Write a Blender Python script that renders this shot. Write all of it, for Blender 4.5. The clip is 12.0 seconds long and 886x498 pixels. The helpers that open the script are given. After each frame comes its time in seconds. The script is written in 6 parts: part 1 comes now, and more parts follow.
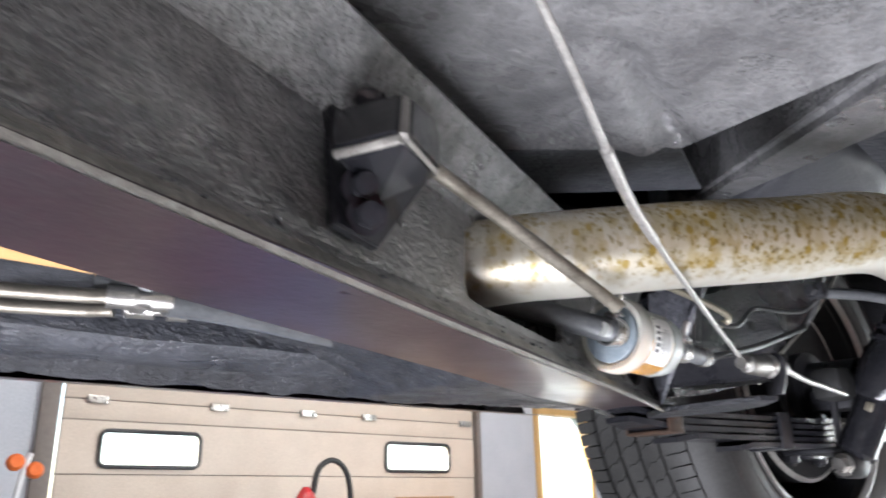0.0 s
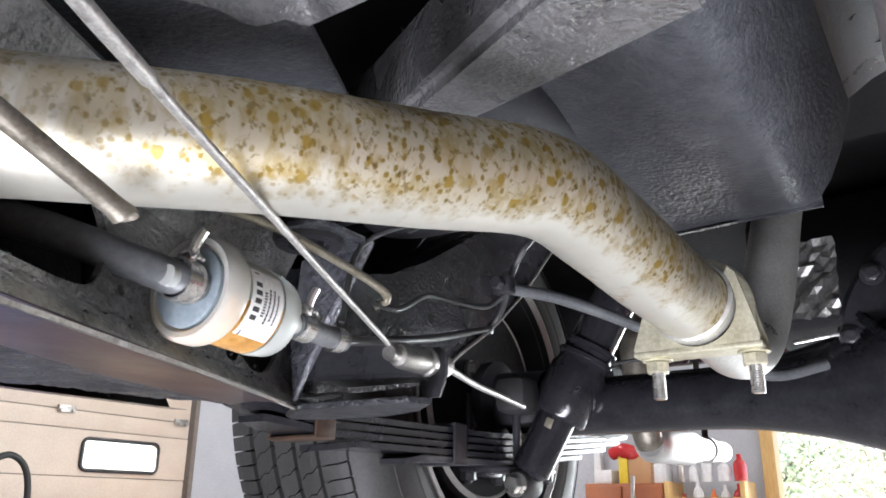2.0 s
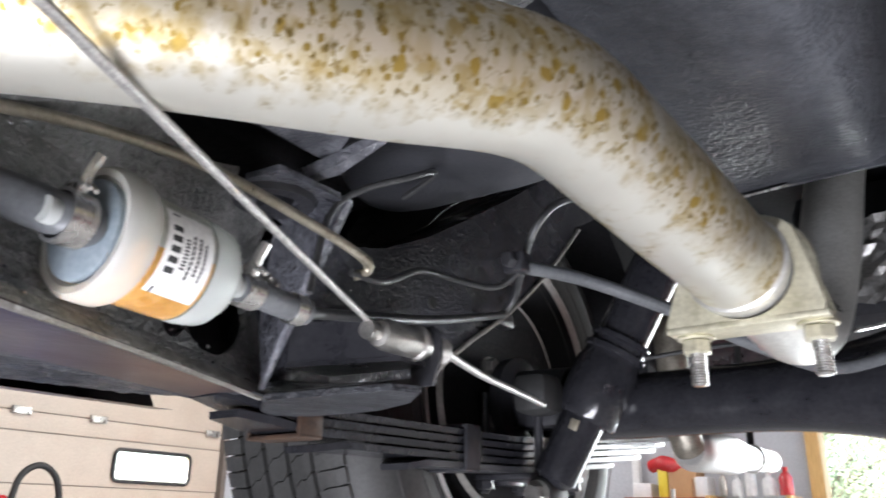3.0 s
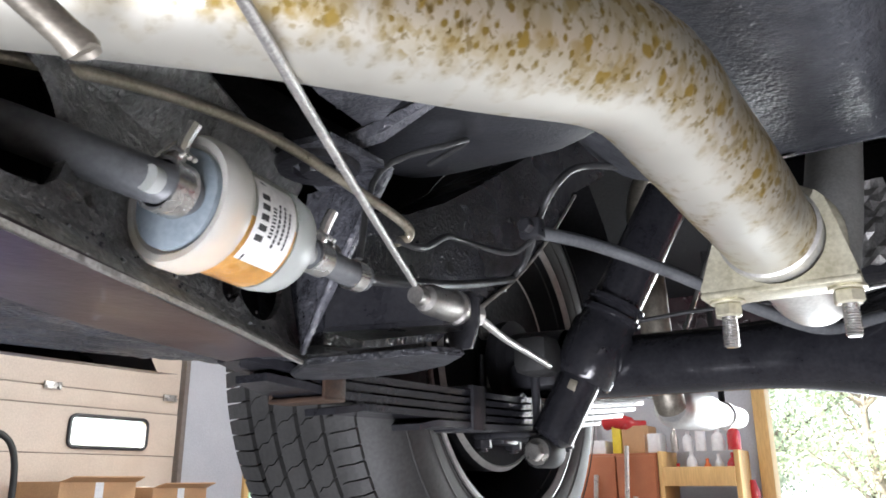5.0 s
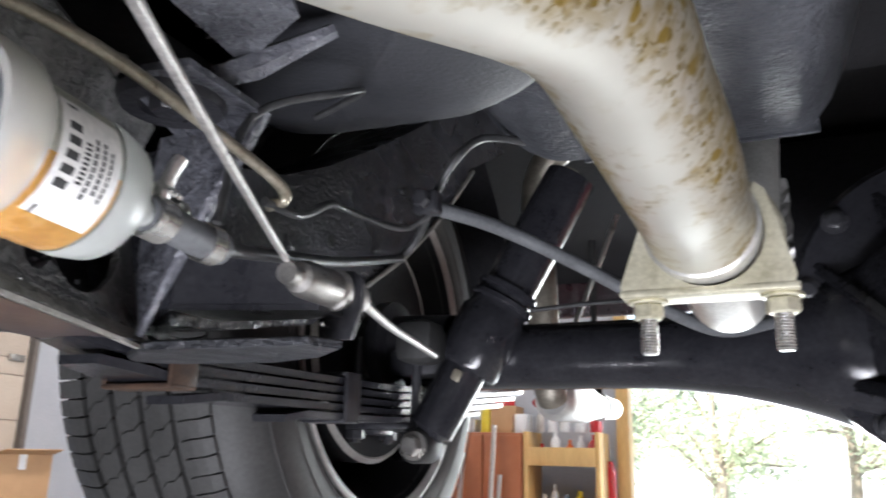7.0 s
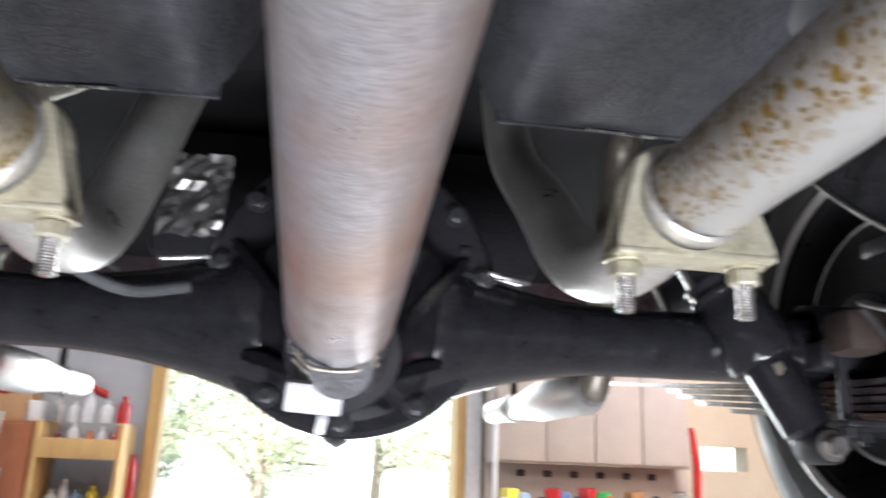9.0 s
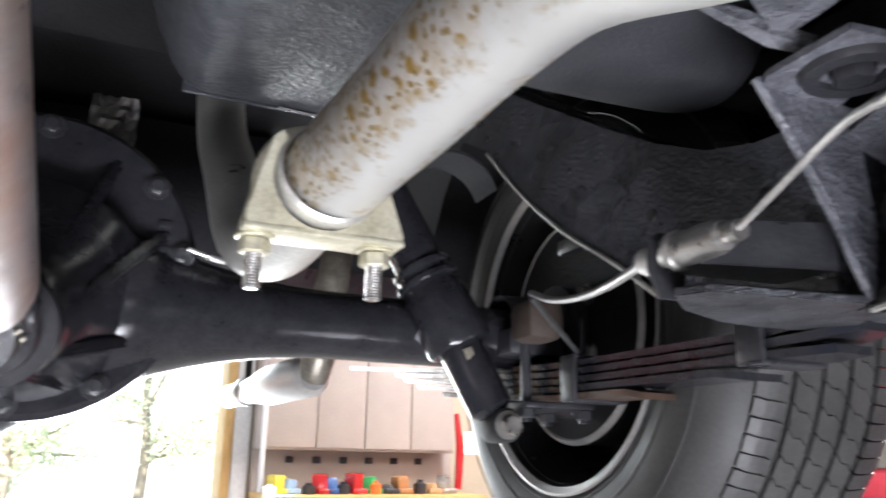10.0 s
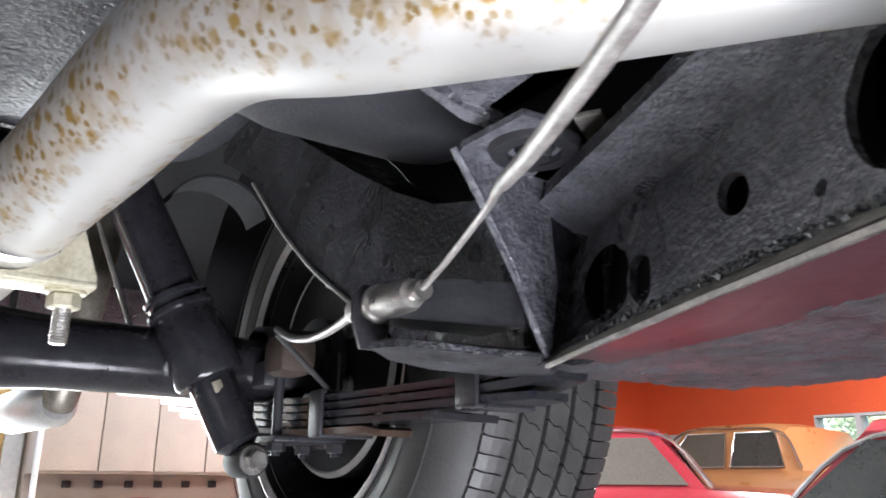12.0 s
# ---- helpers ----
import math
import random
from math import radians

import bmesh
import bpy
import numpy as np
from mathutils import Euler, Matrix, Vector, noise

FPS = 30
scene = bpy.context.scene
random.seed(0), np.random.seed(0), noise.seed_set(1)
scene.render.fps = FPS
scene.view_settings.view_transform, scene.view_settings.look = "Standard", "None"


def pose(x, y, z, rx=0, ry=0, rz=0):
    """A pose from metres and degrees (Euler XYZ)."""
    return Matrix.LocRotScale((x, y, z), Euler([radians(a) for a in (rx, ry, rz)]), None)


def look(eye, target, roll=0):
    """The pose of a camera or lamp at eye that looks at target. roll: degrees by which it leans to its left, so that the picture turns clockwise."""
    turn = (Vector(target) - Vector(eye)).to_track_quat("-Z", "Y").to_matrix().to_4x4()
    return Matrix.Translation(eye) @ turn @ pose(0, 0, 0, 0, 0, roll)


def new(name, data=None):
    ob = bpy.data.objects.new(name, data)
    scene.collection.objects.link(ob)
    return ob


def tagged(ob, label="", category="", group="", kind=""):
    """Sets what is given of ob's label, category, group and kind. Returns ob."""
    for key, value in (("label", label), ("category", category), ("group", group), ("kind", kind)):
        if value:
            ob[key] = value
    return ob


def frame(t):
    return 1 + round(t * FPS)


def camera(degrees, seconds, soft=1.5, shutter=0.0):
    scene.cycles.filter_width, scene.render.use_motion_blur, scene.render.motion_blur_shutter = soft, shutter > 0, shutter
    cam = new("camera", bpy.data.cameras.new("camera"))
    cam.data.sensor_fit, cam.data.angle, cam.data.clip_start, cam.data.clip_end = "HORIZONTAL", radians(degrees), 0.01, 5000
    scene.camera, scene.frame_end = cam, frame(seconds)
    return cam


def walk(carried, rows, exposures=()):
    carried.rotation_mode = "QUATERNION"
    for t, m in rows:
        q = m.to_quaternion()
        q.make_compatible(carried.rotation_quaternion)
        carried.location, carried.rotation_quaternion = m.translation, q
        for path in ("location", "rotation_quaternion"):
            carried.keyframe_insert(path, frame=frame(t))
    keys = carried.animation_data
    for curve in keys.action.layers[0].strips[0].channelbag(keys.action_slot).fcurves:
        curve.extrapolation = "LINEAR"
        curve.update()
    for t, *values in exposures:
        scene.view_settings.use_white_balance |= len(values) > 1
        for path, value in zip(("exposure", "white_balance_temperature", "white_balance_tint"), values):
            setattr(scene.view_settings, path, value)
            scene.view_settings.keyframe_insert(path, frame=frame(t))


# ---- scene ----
# camera: one lens, and its way under the car (seconds, eye, turn in degrees)
cam = camera(59.69, 12.0, 1.7, 0.5)
WALK = [
    (0.0, 0.0257, -0.0073, 1.6546, 108.21, 0.99, 53.04),
    (0.5, 0.0143, 0.0329, 1.6486, 108.12, 0.15, 47.04),
    (1.0, 0.0099, 0.0683, 1.6571, 108.10, 0.21, 40.65),
    (1.5, -0.0262, 0.1654, 1.6586, 107.78, 0.32, 35.09),
    (2.0, -0.0302, 0.1979, 1.6659, 108.55, -0.44, 33.98),
    (2.5, -0.0413, 0.2457, 1.6631, 109.09, -0.83, 34.66),
    (3.0, -0.0649, 0.2983, 1.6644, 109.44, -0.77, 36.61),
    (3.2, -0.0773, 0.2735, 1.6649, 109.29, -0.83, 38.17),
    (3.5, -0.0838, 0.2732, 1.6604, 109.11, 0.03, 38.11),
    (3.7, -0.0665, 0.2827, 1.6618, 108.63, 0.47, 36.70),
    (5.5, -0.1169, 0.2509, 1.6640, 106.44, 0.32, 32.70),
    (6.0, -0.1185, 0.2521, 1.6710, 105.99, 0.42, 31.59),
    (6.5, -0.1492, 0.3020, 1.6847, 105.45, 0.02, 29.45),
    (6.6, -0.1537, 0.3165, 1.6875, 105.25, -0.27, 28.44),
    (8.3, -0.0688, 0.3302, 1.6684, 105.89, -2.39, 4.78),
    (8.5, -0.0508, 0.3341, 1.6634, 105.95, -2.46, 1.52),
    (9.0, -0.0019, 0.3641, 1.6591, 105.70, -2.02, -7.83),
    (9.5, 0.0469, 0.3563, 1.6564, 105.34, -1.27, -16.60),
    (10.0, 0.0828, 0.3435, 1.6559, 105.20, -1.03, -23.44),
    (10.5, 0.1065, 0.3334, 1.6563, 105.36, -0.97, -28.88),
    (11.0, 0.1023, 0.3325, 1.6560, 105.74, -0.90, -33.11),
    (11.5, 0.1115, 0.3218, 1.6664, 106.27, -0.65, -36.53),
    (12.0, 0.1324, 0.2990, 1.6724, 106.66, -0.31, -37.07),
]
walk(cam, [(t, pose(x, y, z, rx, ry, rz)) for t, x, y, z, rx, ry, rz in WALK], [(0.0, 2.42), (2.5, 2.42), (3.5, 2.3), (5.5, 2.2), (6.5, 2.18), (8.5, 2.2), (9.5, 2.3), (10.2, 2.46), (12.0, 2.46)])

# ---------------------------------------------------------------- light
world = bpy.data.worlds.new("sky")
scene.world = world
world.use_nodes = True
wn = world.node_tree.nodes
wl = world.node_tree.links
sky = wn.new("ShaderNodeTexSky")
sky.sky_type = "NISHITA"
sky.sun_disc = False
sky.sun_elevation = radians(42)
sky.sun_rotation = radians(214)
wl.new(sky.outputs[0], wn["Background"].inputs[0])
wn["Background"].inputs[1].default_value = 0.15


def lamp(name, kind, energy, m, color=(1, 1, 1), size=None, size_y=None, angle=None):
    data = bpy.data.lights.new(name, kind)
    data.energy, data.color = energy, color
    if size:
        data.shape = "RECTANGLE"
        data.size, data.size_y = size, size_y or size
    if angle:
        data.angle = angle
    ob = new(name, data)
    ob.matrix_world = m
    return ob


lamp("sun", "SUN", 5.0, look((-8, -4, 11), (0, 8, 0)), (1.0, 0.95, 0.86), angle=radians(0.5))
# daylight that enters by the open bay at the back, assumed strip lights on the unseen ceiling and an added, unseen fill
# lamp below the car
lamp("bay_daylight", "AREA", 66, look((0.3, 6.05, 1.9), (0.2, 0.0, 1.4)), (0.90, 0.96, 1.0), 2.2, 3.0)
lamp("under_car_fill_glow", "AREA", 12.8, look((0.10, -0.32, 0.52), (0.08, 0.62, 1.85)), (0.89, 0.905, 1.0), 1.3, 0.4)
# assumed ceiling strips, out of view, each set to brighten its side
for lx, ly, lw in ((-3.4, 1.5, 7), (-3.4, 4.5, 10), (3.6, 1.5, 33), (3.2, 4.5, 33), (7.0, 2.5, 36), (0.0, -2.5, 12)):
    lamp("assumed_strip_glow", "AREA", lw, look((lx, ly, 3.52), (lx, ly, 0)), (1.0, 0.965, 0.955), 0.3, 1.5)

# ---------------------------------------------------------------- materials


def nodes(name):
    m = bpy.data.materials.new(name)
    m.use_nodes = True
    nt = m.node_tree
    return m, nt, nt.nodes["Principled BSDF"]


def noise_tex(nt, scale, detail=6, rough=0.6, vec=None, dist=0.0):
    n = nt.nodes.new("ShaderNodeTexNoise")
    n.inputs["Scale"].default_value = scale
    n.inputs["Detail"].default_value = detail
    n.inputs["Roughness"].default_value = rough
    n.inputs["Distortion"].default_value = dist
    if vec is not None:
        nt.links.new(vec, n.inputs["Vector"])
    return n.outputs["Fac"]


def noise_color(nt, scale, vec):
    n = nt.nodes.new("ShaderNodeTexNoise")
    n.inputs["Scale"].default_value = scale
    nt.links.new(vec, n.inputs["Vector"])
    return n.outputs["Color"]


def ramp(nt, fac, stops):
    r = nt.nodes.new("ShaderNodeValToRGB")
    e = r.color_ramp.elements
    while len(e) < len(stops):
        e.new(0.5)
    for k, (p, c) in zip(e, stops):
        k.position = p
        k.color = (*c, 1) if len(c) == 3 else (c[0], c[0], c[0], 1)
    nt.links.new(fac, r.inputs[0])
    return r.outputs[0]


def mix(nt, fac, a, b):
    m = nt.nodes.new("ShaderNodeMix")
    m.data_type = "RGBA"
    for sock, v in ((m.inputs[0], fac), (m.inputs[6], a), (m.inputs[7], b)):
        if hasattr(v, "is_linked"):
            nt.links.new(v, sock)
        elif isinstance(v, (int, float)):
            sock.default_value = v
        else:
            sock.default_value = (*v, 1)
    return m.outputs[2]


def coords(nt, stretch=(1, 1, 1)):
    t = nt.nodes.new("ShaderNodeTexCoord")
    mp = nt.nodes.new("ShaderNodeMapping")
    mp.inputs["Scale"].default_value = stretch
    nt.links.new(t.outputs["Object"], mp.inputs["Vector"])
    return mp.outputs["Vector"]


def bump(nt, bsdf, pairs, dist=0.002):
    prev = None
    for fac, s in pairs:
        b = nt.nodes.new("ShaderNodeBump")
        b.inputs["Strength"].default_value = s
        b.inputs["Distance"].default_value = dist
        nt.links.new(fac, b.inputs["Height"])
        if prev is not None:
            nt.links.new(prev, b.inputs["Normal"])
        prev = b.outputs["Normal"]
    nt.links.new(prev, bsdf.inputs["Normal"])


def plain(name, dark, light, rough, metal=0.0, scale=30, fine=300, bumps=0.15, dist=0.001, rough_var=0.15, stretch=(1, 1, 1), coat=0.0):
    """A surface that varies between two colours at a coarse and a fine scale, with fine relief."""
    m, nt, b = nodes(name)
    v = coords(nt, stretch)
    big = noise_tex(nt, scale, 5, 0.6, v)
    small = noise_tex(nt, fine, 4, 0.6, v)
    c = ramp(nt, big, [(0.3, dark), (0.7, light)])
    c2 = ramp(nt, small, [(0.35, tuple(0.72 * k for k in dark)), (0.65, light)])
    nt.links.new(mix(nt, 0.35, c, c2), b.inputs["Base Color"])
    r = ramp(nt, big, [(0.25, (max(0.03, rough - rough_var),)), (0.75, (min(1, rough + rough_var),))])
    nt.links.new(r, b.inputs["Roughness"])
    b.inputs["Metallic"].default_value = metal
    b.inputs["Coat Weight"].default_value = coat
    if bumps:
        bump(nt, b, [(small, bumps), (big, bumps)], dist)
    return m


def undercoat(name, dark, light, grit, rough, relief=1.0, coat=0.6):
    """Sprayed bituminous coating: pebbly skin with soft dusty patches and a wet sheen."""
    m, nt, b = nodes(name)
    v = coords(nt)
    pebble = noise_tex(nt, 240, 3, 0.55, v)
    lump = noise_tex(nt, 62, 4, 0.55, v)
    patch = noise_tex(nt, 8, 5, 0.6, v, 0.3)
    fine = noise_tex(nt, 620, 3, 0.6, v)
    run = noise_tex(nt, 21, 3, 0.5, coords(nt, (1.0, 0.6, 1.0)), 0.4)
    base = mix(nt, 0.5, ramp(nt, patch, [(0.40, dark), (0.60, light)]), ramp(nt, lump, [(0.35, dark), (0.65, light)]))
    # pits between pebbles get a darker base, shade put into the colour
    base = mix(nt, ramp(nt, pebble, [(0.34, (0.38,)), (0.5, (0,))]), base, tuple(0.5 * k for k in dark))
    nt.links.new(mix(nt, ramp(nt, fine, [(0.54, (0,)), (0.74, (0.32,))]), base, grit), b.inputs["Base Color"])
    nt.links.new(ramp(nt, run, [(0.35, (rough - 0.12,)), (0.65, (rough + 0.16,))]), b.inputs["Roughness"])
    bump(nt, b, [(run, 0.4 * relief), (lump, 0.45 * relief), (pebble, 0.62 * relief), (fine, 0.15 * relief)], 0.0058)
    b.inputs["Coat Weight"].default_value = coat
    b.inputs["Coat Roughness"].default_value = 0.13
    nt.links.new(b.inputs["Normal"].links[0].from_socket, b.inputs["Coat Normal"])
    return m


UNDERCOAT = undercoat("black_undercoating", (0.016, 0.0175, 0.022), (0.062, 0.066, 0.079), (0.21, 0.215, 0.232), 0.31)
PLATE_COAT = undercoat("dull_black_crust", (0.014, 0.0148, 0.017), (0.05, 0.052, 0.06), (0.19, 0.19, 0.20), 0.40, 1.1, 0.2)
PLATE_COAT.node_tree.nodes["Principled BSDF"].inputs["Specular IOR Level"].default_value = 0.35
# black coating with a lifted base: light painted into right rail and gussets
LIT_COAT = undercoat("lit_undercoating", (0.034, 0.035, 0.043), (0.185, 0.188, 0.212), (0.34, 0.34, 0.36), 0.32, 0.85)
FRESH_COAT = undercoat("fresh_black_coating", (0.012, 0.0125, 0.016), (0.068, 0.070, 0.083), (0.16, 0.16, 0.175), 0.27, 0.6)
# dusty coat, its base raised further to paint light onto the left rail
UNDERCOAT_DUSTY_LIT = undercoat("dusty_lit_undercoating", (0.055, 0.056, 0.057), (0.27, 0.268, 0.26), (0.48, 0.475, 0.46), 0.36, 1.4)
FLOOR_PAINT = undercoat("grey_floor_coating", (0.085, 0.084, 0.088), (0.20, 0.198, 0.2), (0.36, 0.36, 0.36), 0.30, 0.6)
SEAT_PAINT = undercoat("satin_dark_grey_coating", (0.034, 0.036, 0.042), (0.082, 0.085, 0.095), (0.16, 0.162, 0.175), 0.48, 0.6, 0.15)
BLACK_GLOSS = plain("black_chassis_paint", (0.012, 0.012, 0.015), (0.026, 0.026, 0.03), 0.15, 0, 40, 220, 0.2, 0.0012, 0.08)
BLACK_SATIN = plain("black_satin_paint", (0.016, 0.016, 0.02), (0.042, 0.042, 0.046), 0.36, 0, 30, 260, 0.35, 0.0015)
LIP_METAL = plain("worn_flange_paint_and_glint", (0.17, 0.16, 0.145), (0.50, 0.475, 0.43), 0.5, 0.2, 60, 500, 0.7, 0.002)
LIP_GRIT = undercoat("pale_gritty_lip", (0.07, 0.068, 0.06), (0.26, 0.25, 0.22), (0.5, 0.48, 0.43), 0.5, 1.0, 0.1)
MAROON = undercoat("crusted_maroon_paint", (0.013, 0.010, 0.012), (0.052, 0.017, 0.022), (0.11, 0.06, 0.068), 0.36)
RAIL_PAINT = plain("glossy_maroon_rail_paint", (0.014, 0.011, 0.014), (0.034, 0.015, 0.02), 0.33, 0, 9, 180, 0.25, 0.0012, 0.08, coat=0.1)
STEEL = plain("bare_steel", (0.3, 0.29, 0.27), (0.55, 0.53, 0.5), 0.35, 0.9, 60, 600, 0.2, 0.0006)
ZINC = plain("dull_zinc_plate", (0.40, 0.37, 0.25), (0.72, 0.69, 0.55), 0.42, 0.5, 45, 300, 0.25, 0.0008)
BRIGHT_STEEL = plain("bright_steel", (0.55, 0.54, 0.52), (0.8, 0.79, 0.77), 0.25, 0.95, 60, 500, 0.15, 0.0005)
# matt black bitumen; also stands in for shade inside the box rail
VOID_BLACK = plain("matt_black_bitumen_and_shade", (0.012, 0.012, 0.0135), (0.026, 0.026, 0.029), 0.85, 0, 14, 160, 0.5, 0.003, 0.1)
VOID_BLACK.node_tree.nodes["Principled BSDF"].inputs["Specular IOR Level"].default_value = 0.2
RUBBER = plain("black_rubber", (0.012, 0.012, 0.012), (0.028, 0.028, 0.028), 0.6, 0, 30, 400, 0.2, 0.0006)
HOSE_RUBBER = plain("grey_rubber_hose", (0.065, 0.068, 0.073), (0.135, 0.14, 0.146), 0.40, 0, 30, 300, 0.15, 0.0005)
TYRE_RUBBER = plain("tyre_rubber", (0.026, 0.0257, 0.025), (0.056, 0.055, 0.053), 0.6, 0, 14, 260, 0.25, 0.0008)
TYRE_RUBBER.node_tree.nodes["Principled BSDF"].inputs["Specular IOR Level"].default_value = 0.4
# right tyre's dusty tread, lightened for the daylight falling on it
TREAD_RUBBER = plain("dusty_lit_tread_rubber", (0.03, 0.0297, 0.029), (0.07, 0.069, 0.067), 0.5, 0, 14, 260, 0.25, 0.0008)
RIM_PAINT = plain("black_rim_paint", (0.01, 0.01, 0.012), (0.02, 0.02, 0.022), 0.35, 0, 30, 300, 0.2, 0.0006)
RIM_EDGE = plain("grey_rim_edge", (0.34, 0.33, 0.31), (0.58, 0.57, 0.55), 0.4, 0.5, 30, 300, 0.2, 0.0006)
RUST = plain("surface_rust", (0.014, 0.011, 0.01), (0.085, 0.045, 0.026), 0.6, 0.1, 60, 350, 0.5, 0.001)
ROD_STEEL = plain("weathered_steel_rod", (0.13, 0.115, 0.09), (0.34, 0.31, 0.26), 0.42, 0.6, 60, 500, 0.25, 0.0005)
CABLE = plain("galvanised_cable", (0.25, 0.24, 0.23), (0.6, 0.58, 0.55), 0.4, 0.7, 200, 900, 0.6, 0.0006)
LINE_STEEL = plain("copper_nickel_line", (0.30, 0.27, 0.20), (0.55, 0.5, 0.40), 0.38, 0.7, 80, 500, 0.2, 0.0005)
DARK_LINE = plain("dark_brake_line", (0.03, 0.03, 0.032), (0.1, 0.1, 0.1), 0.4, 0.4, 80, 500, 0.2, 0.0005)
WHITE_PAINT = plain("white_paint", (0.62, 0.63, 0.65), (0.85, 0.85, 0.86), 0.45, 0, 30, 300, 0.1, 0.0005)
MUFFLER_SKIN = plain("aluminised_muffler", (0.55, 0.54, 0.52), (0.75, 0.74, 0.72), 0.4, 0.8, 20, 300, 0.15, 0.0006)


def pipe_material(name, pale, stain, haze, spread, size, clean, mottle):
    """Aluminised pipe with a yellow haze, drips and brown spots on all but its underside. spread: share of cells that hold a spot."""
    m, nt, b = nodes(name)
    v = coords(nt)
    geo = nt.nodes.new("ShaderNodeNewGeometry")
    xyz = nt.nodes.new("ShaderNodeSeparateXYZ")
    nt.links.new(geo.outputs["Normal"], xyz.inputs[0])

    def times(a, c):
        q = nt.nodes.new("ShaderNodeMath")
        q.operation = "MULTIPLY"
        for sock, val in zip(q.inputs, (a, c)):
            nt.links.new(val, sock)
        return q.outputs[0]

    def warped(scale, amount, stretch):
        w = nt.nodes.new("ShaderNodeVectorMath")
        w.operation = "MULTIPLY_ADD"
        nt.links.new(noise_color(nt, scale, v), w.inputs[0])
        w.inputs[1].default_value = (amount, amount, amount)
        nt.links.new(coords(nt, stretch), w.inputs[2])
        return w.outputs[0]

    def spots(scale, share, lo, hi, warp):
        cells = nt.nodes.new("ShaderNodeTexVoronoi")
        cells.inputs["Scale"].default_value = scale
        nt.links.new(warp, cells.inputs["Vector"])
        one = nt.nodes.new("ShaderNodeSeparateColor")
        nt.links.new(cells.outputs["Color"], one.inputs[0])
        return times(ramp(nt, cells.outputs["Distance"], [(lo, (1,)), (hi, (0,))]), ramp(nt, one.outputs[0], [(1 - share, (0,)), (1.05 - share, (1,))]))

    edge = nt.nodes.new("ShaderNodeMath")
    edge.operation = "MULTIPLY_ADD"
    nt.links.new(noise_tex(nt, 90, 3, 0.5, v), edge.inputs[0])
    edge.inputs[1].default_value = 0.5
    nt.links.new(xyz.outputs["Z"], edge.inputs[2])
    up = nt.nodes.new("ShaderNodeMapRange")
    up.inputs["From Min"].default_value = clean + 0.25
    up.inputs["From Max"].default_value = clean + 0.5
    nt.links.new(edge.outputs[0], up.inputs["Value"])
    patch = noise_tex(nt, 11, 3, 0.5, v, 0.3)
    zone = times(ramp(nt, patch, [(0.34, (0.35,)), (0.52, (1,))]), up.outputs[0])
    base = ramp(nt, noise_tex(nt, 16, 4, 0.55, v), [(0.3, tuple(0.9 * k for k in pale)), (0.7, pale)])
    tint = tuple(0.55 * p + 0.45 * q for p, q in zip(pale, stain))
    c = mix(nt, times(ramp(nt, patch, [(0.34, (0.1 * haze,)), (0.6, (haze,))]), up.outputs[0]), base, tint)
    drip = noise_tex(nt, 95, 2, 0.5, coords(nt, (1.0, 1.0, 0.16)), 0.2)
    c = mix(nt, times(ramp(nt, drip, [(0.48, (0,)), (0.58, (0.95 * haze,))]), zone), c, tuple(0.35 * p + 0.65 * q for p, q in zip(pale, stain)))
    blotch = noise_tex(nt, size * 0.8, 3, 0.55, coords(nt, (1.0, 1.0, 0.7)), 0.6)
    c = mix(nt, times(ramp(nt, blotch, [(mottle - 0.03, (0,)), (mottle + 0.10, (0.55,))]), zone), c, stain)
    pits = noise_tex(nt, size * 1.9, 3, 0.55, coords(nt, (1.0, 1.0, 0.7)), 0.4)
    c = mix(nt, times(ramp(nt, pits, [(mottle + 0.02, (0,)), (mottle + 0.12, (0.75,))]), zone), c, tuple(0.6 * k for k in stain))
    c = mix(nt, times(spots(size, spread, 0.30, 0.46, warped(210, 0.004, (1.0, 1.0, 0.75))), zone), c, stain)
    c = mix(nt, times(spots(size * 2.1, spread, 0.26, 0.48, warped(330, 0.002, (1.0, 1.0, 0.7))), zone), c, tuple(0.75 * k for k in stain))
    core = noise_tex(nt, 170, 2, 0.5, v)
    c = mix(nt, times(times(spots(size * 1.3, 0.5 * spread, 0.2, 0.34, warped(260, 0.003, (1.0, 1.0, 0.7))), zone), ramp(nt, core, [(0.4, (0,)), (0.6, (1,))])), c, tuple(0.45 * k for k in stain))
    nt.links.new(c, b.inputs["Base Color"])
    b.inputs["Metallic"].default_value = 0.78
    nt.links.new(ramp(nt, patch, [(0.35, (0.40,)), (0.65, (0.50,))]), b.inputs["Roughness"])
    bump(nt, b, [(noise_tex(nt, 35, 2, 0.5, v), 0.05)], 0.001)
    return m


PIPE_STAINED = pipe_material("stained_exhaust_pipe", (0.69, 0.672, 0.60), (0.34, 0.235, 0.055), 1.0, 0.36, 150, -0.95, 0.53)
PIPE_SPOTTED = pipe_material("spotted_exhaust_pipe", (0.70, 0.698, 0.672), (0.40, 0.255, 0.07), 0.55, 0.62, 125, -0.95, 0.60)
PIPE_CLEAN = plain("aluminised_pipe", (0.50, 0.49, 0.45), (0.72, 0.71, 0.67), 0.38, 0.65, 25, 400, 0.1, 0.0006)


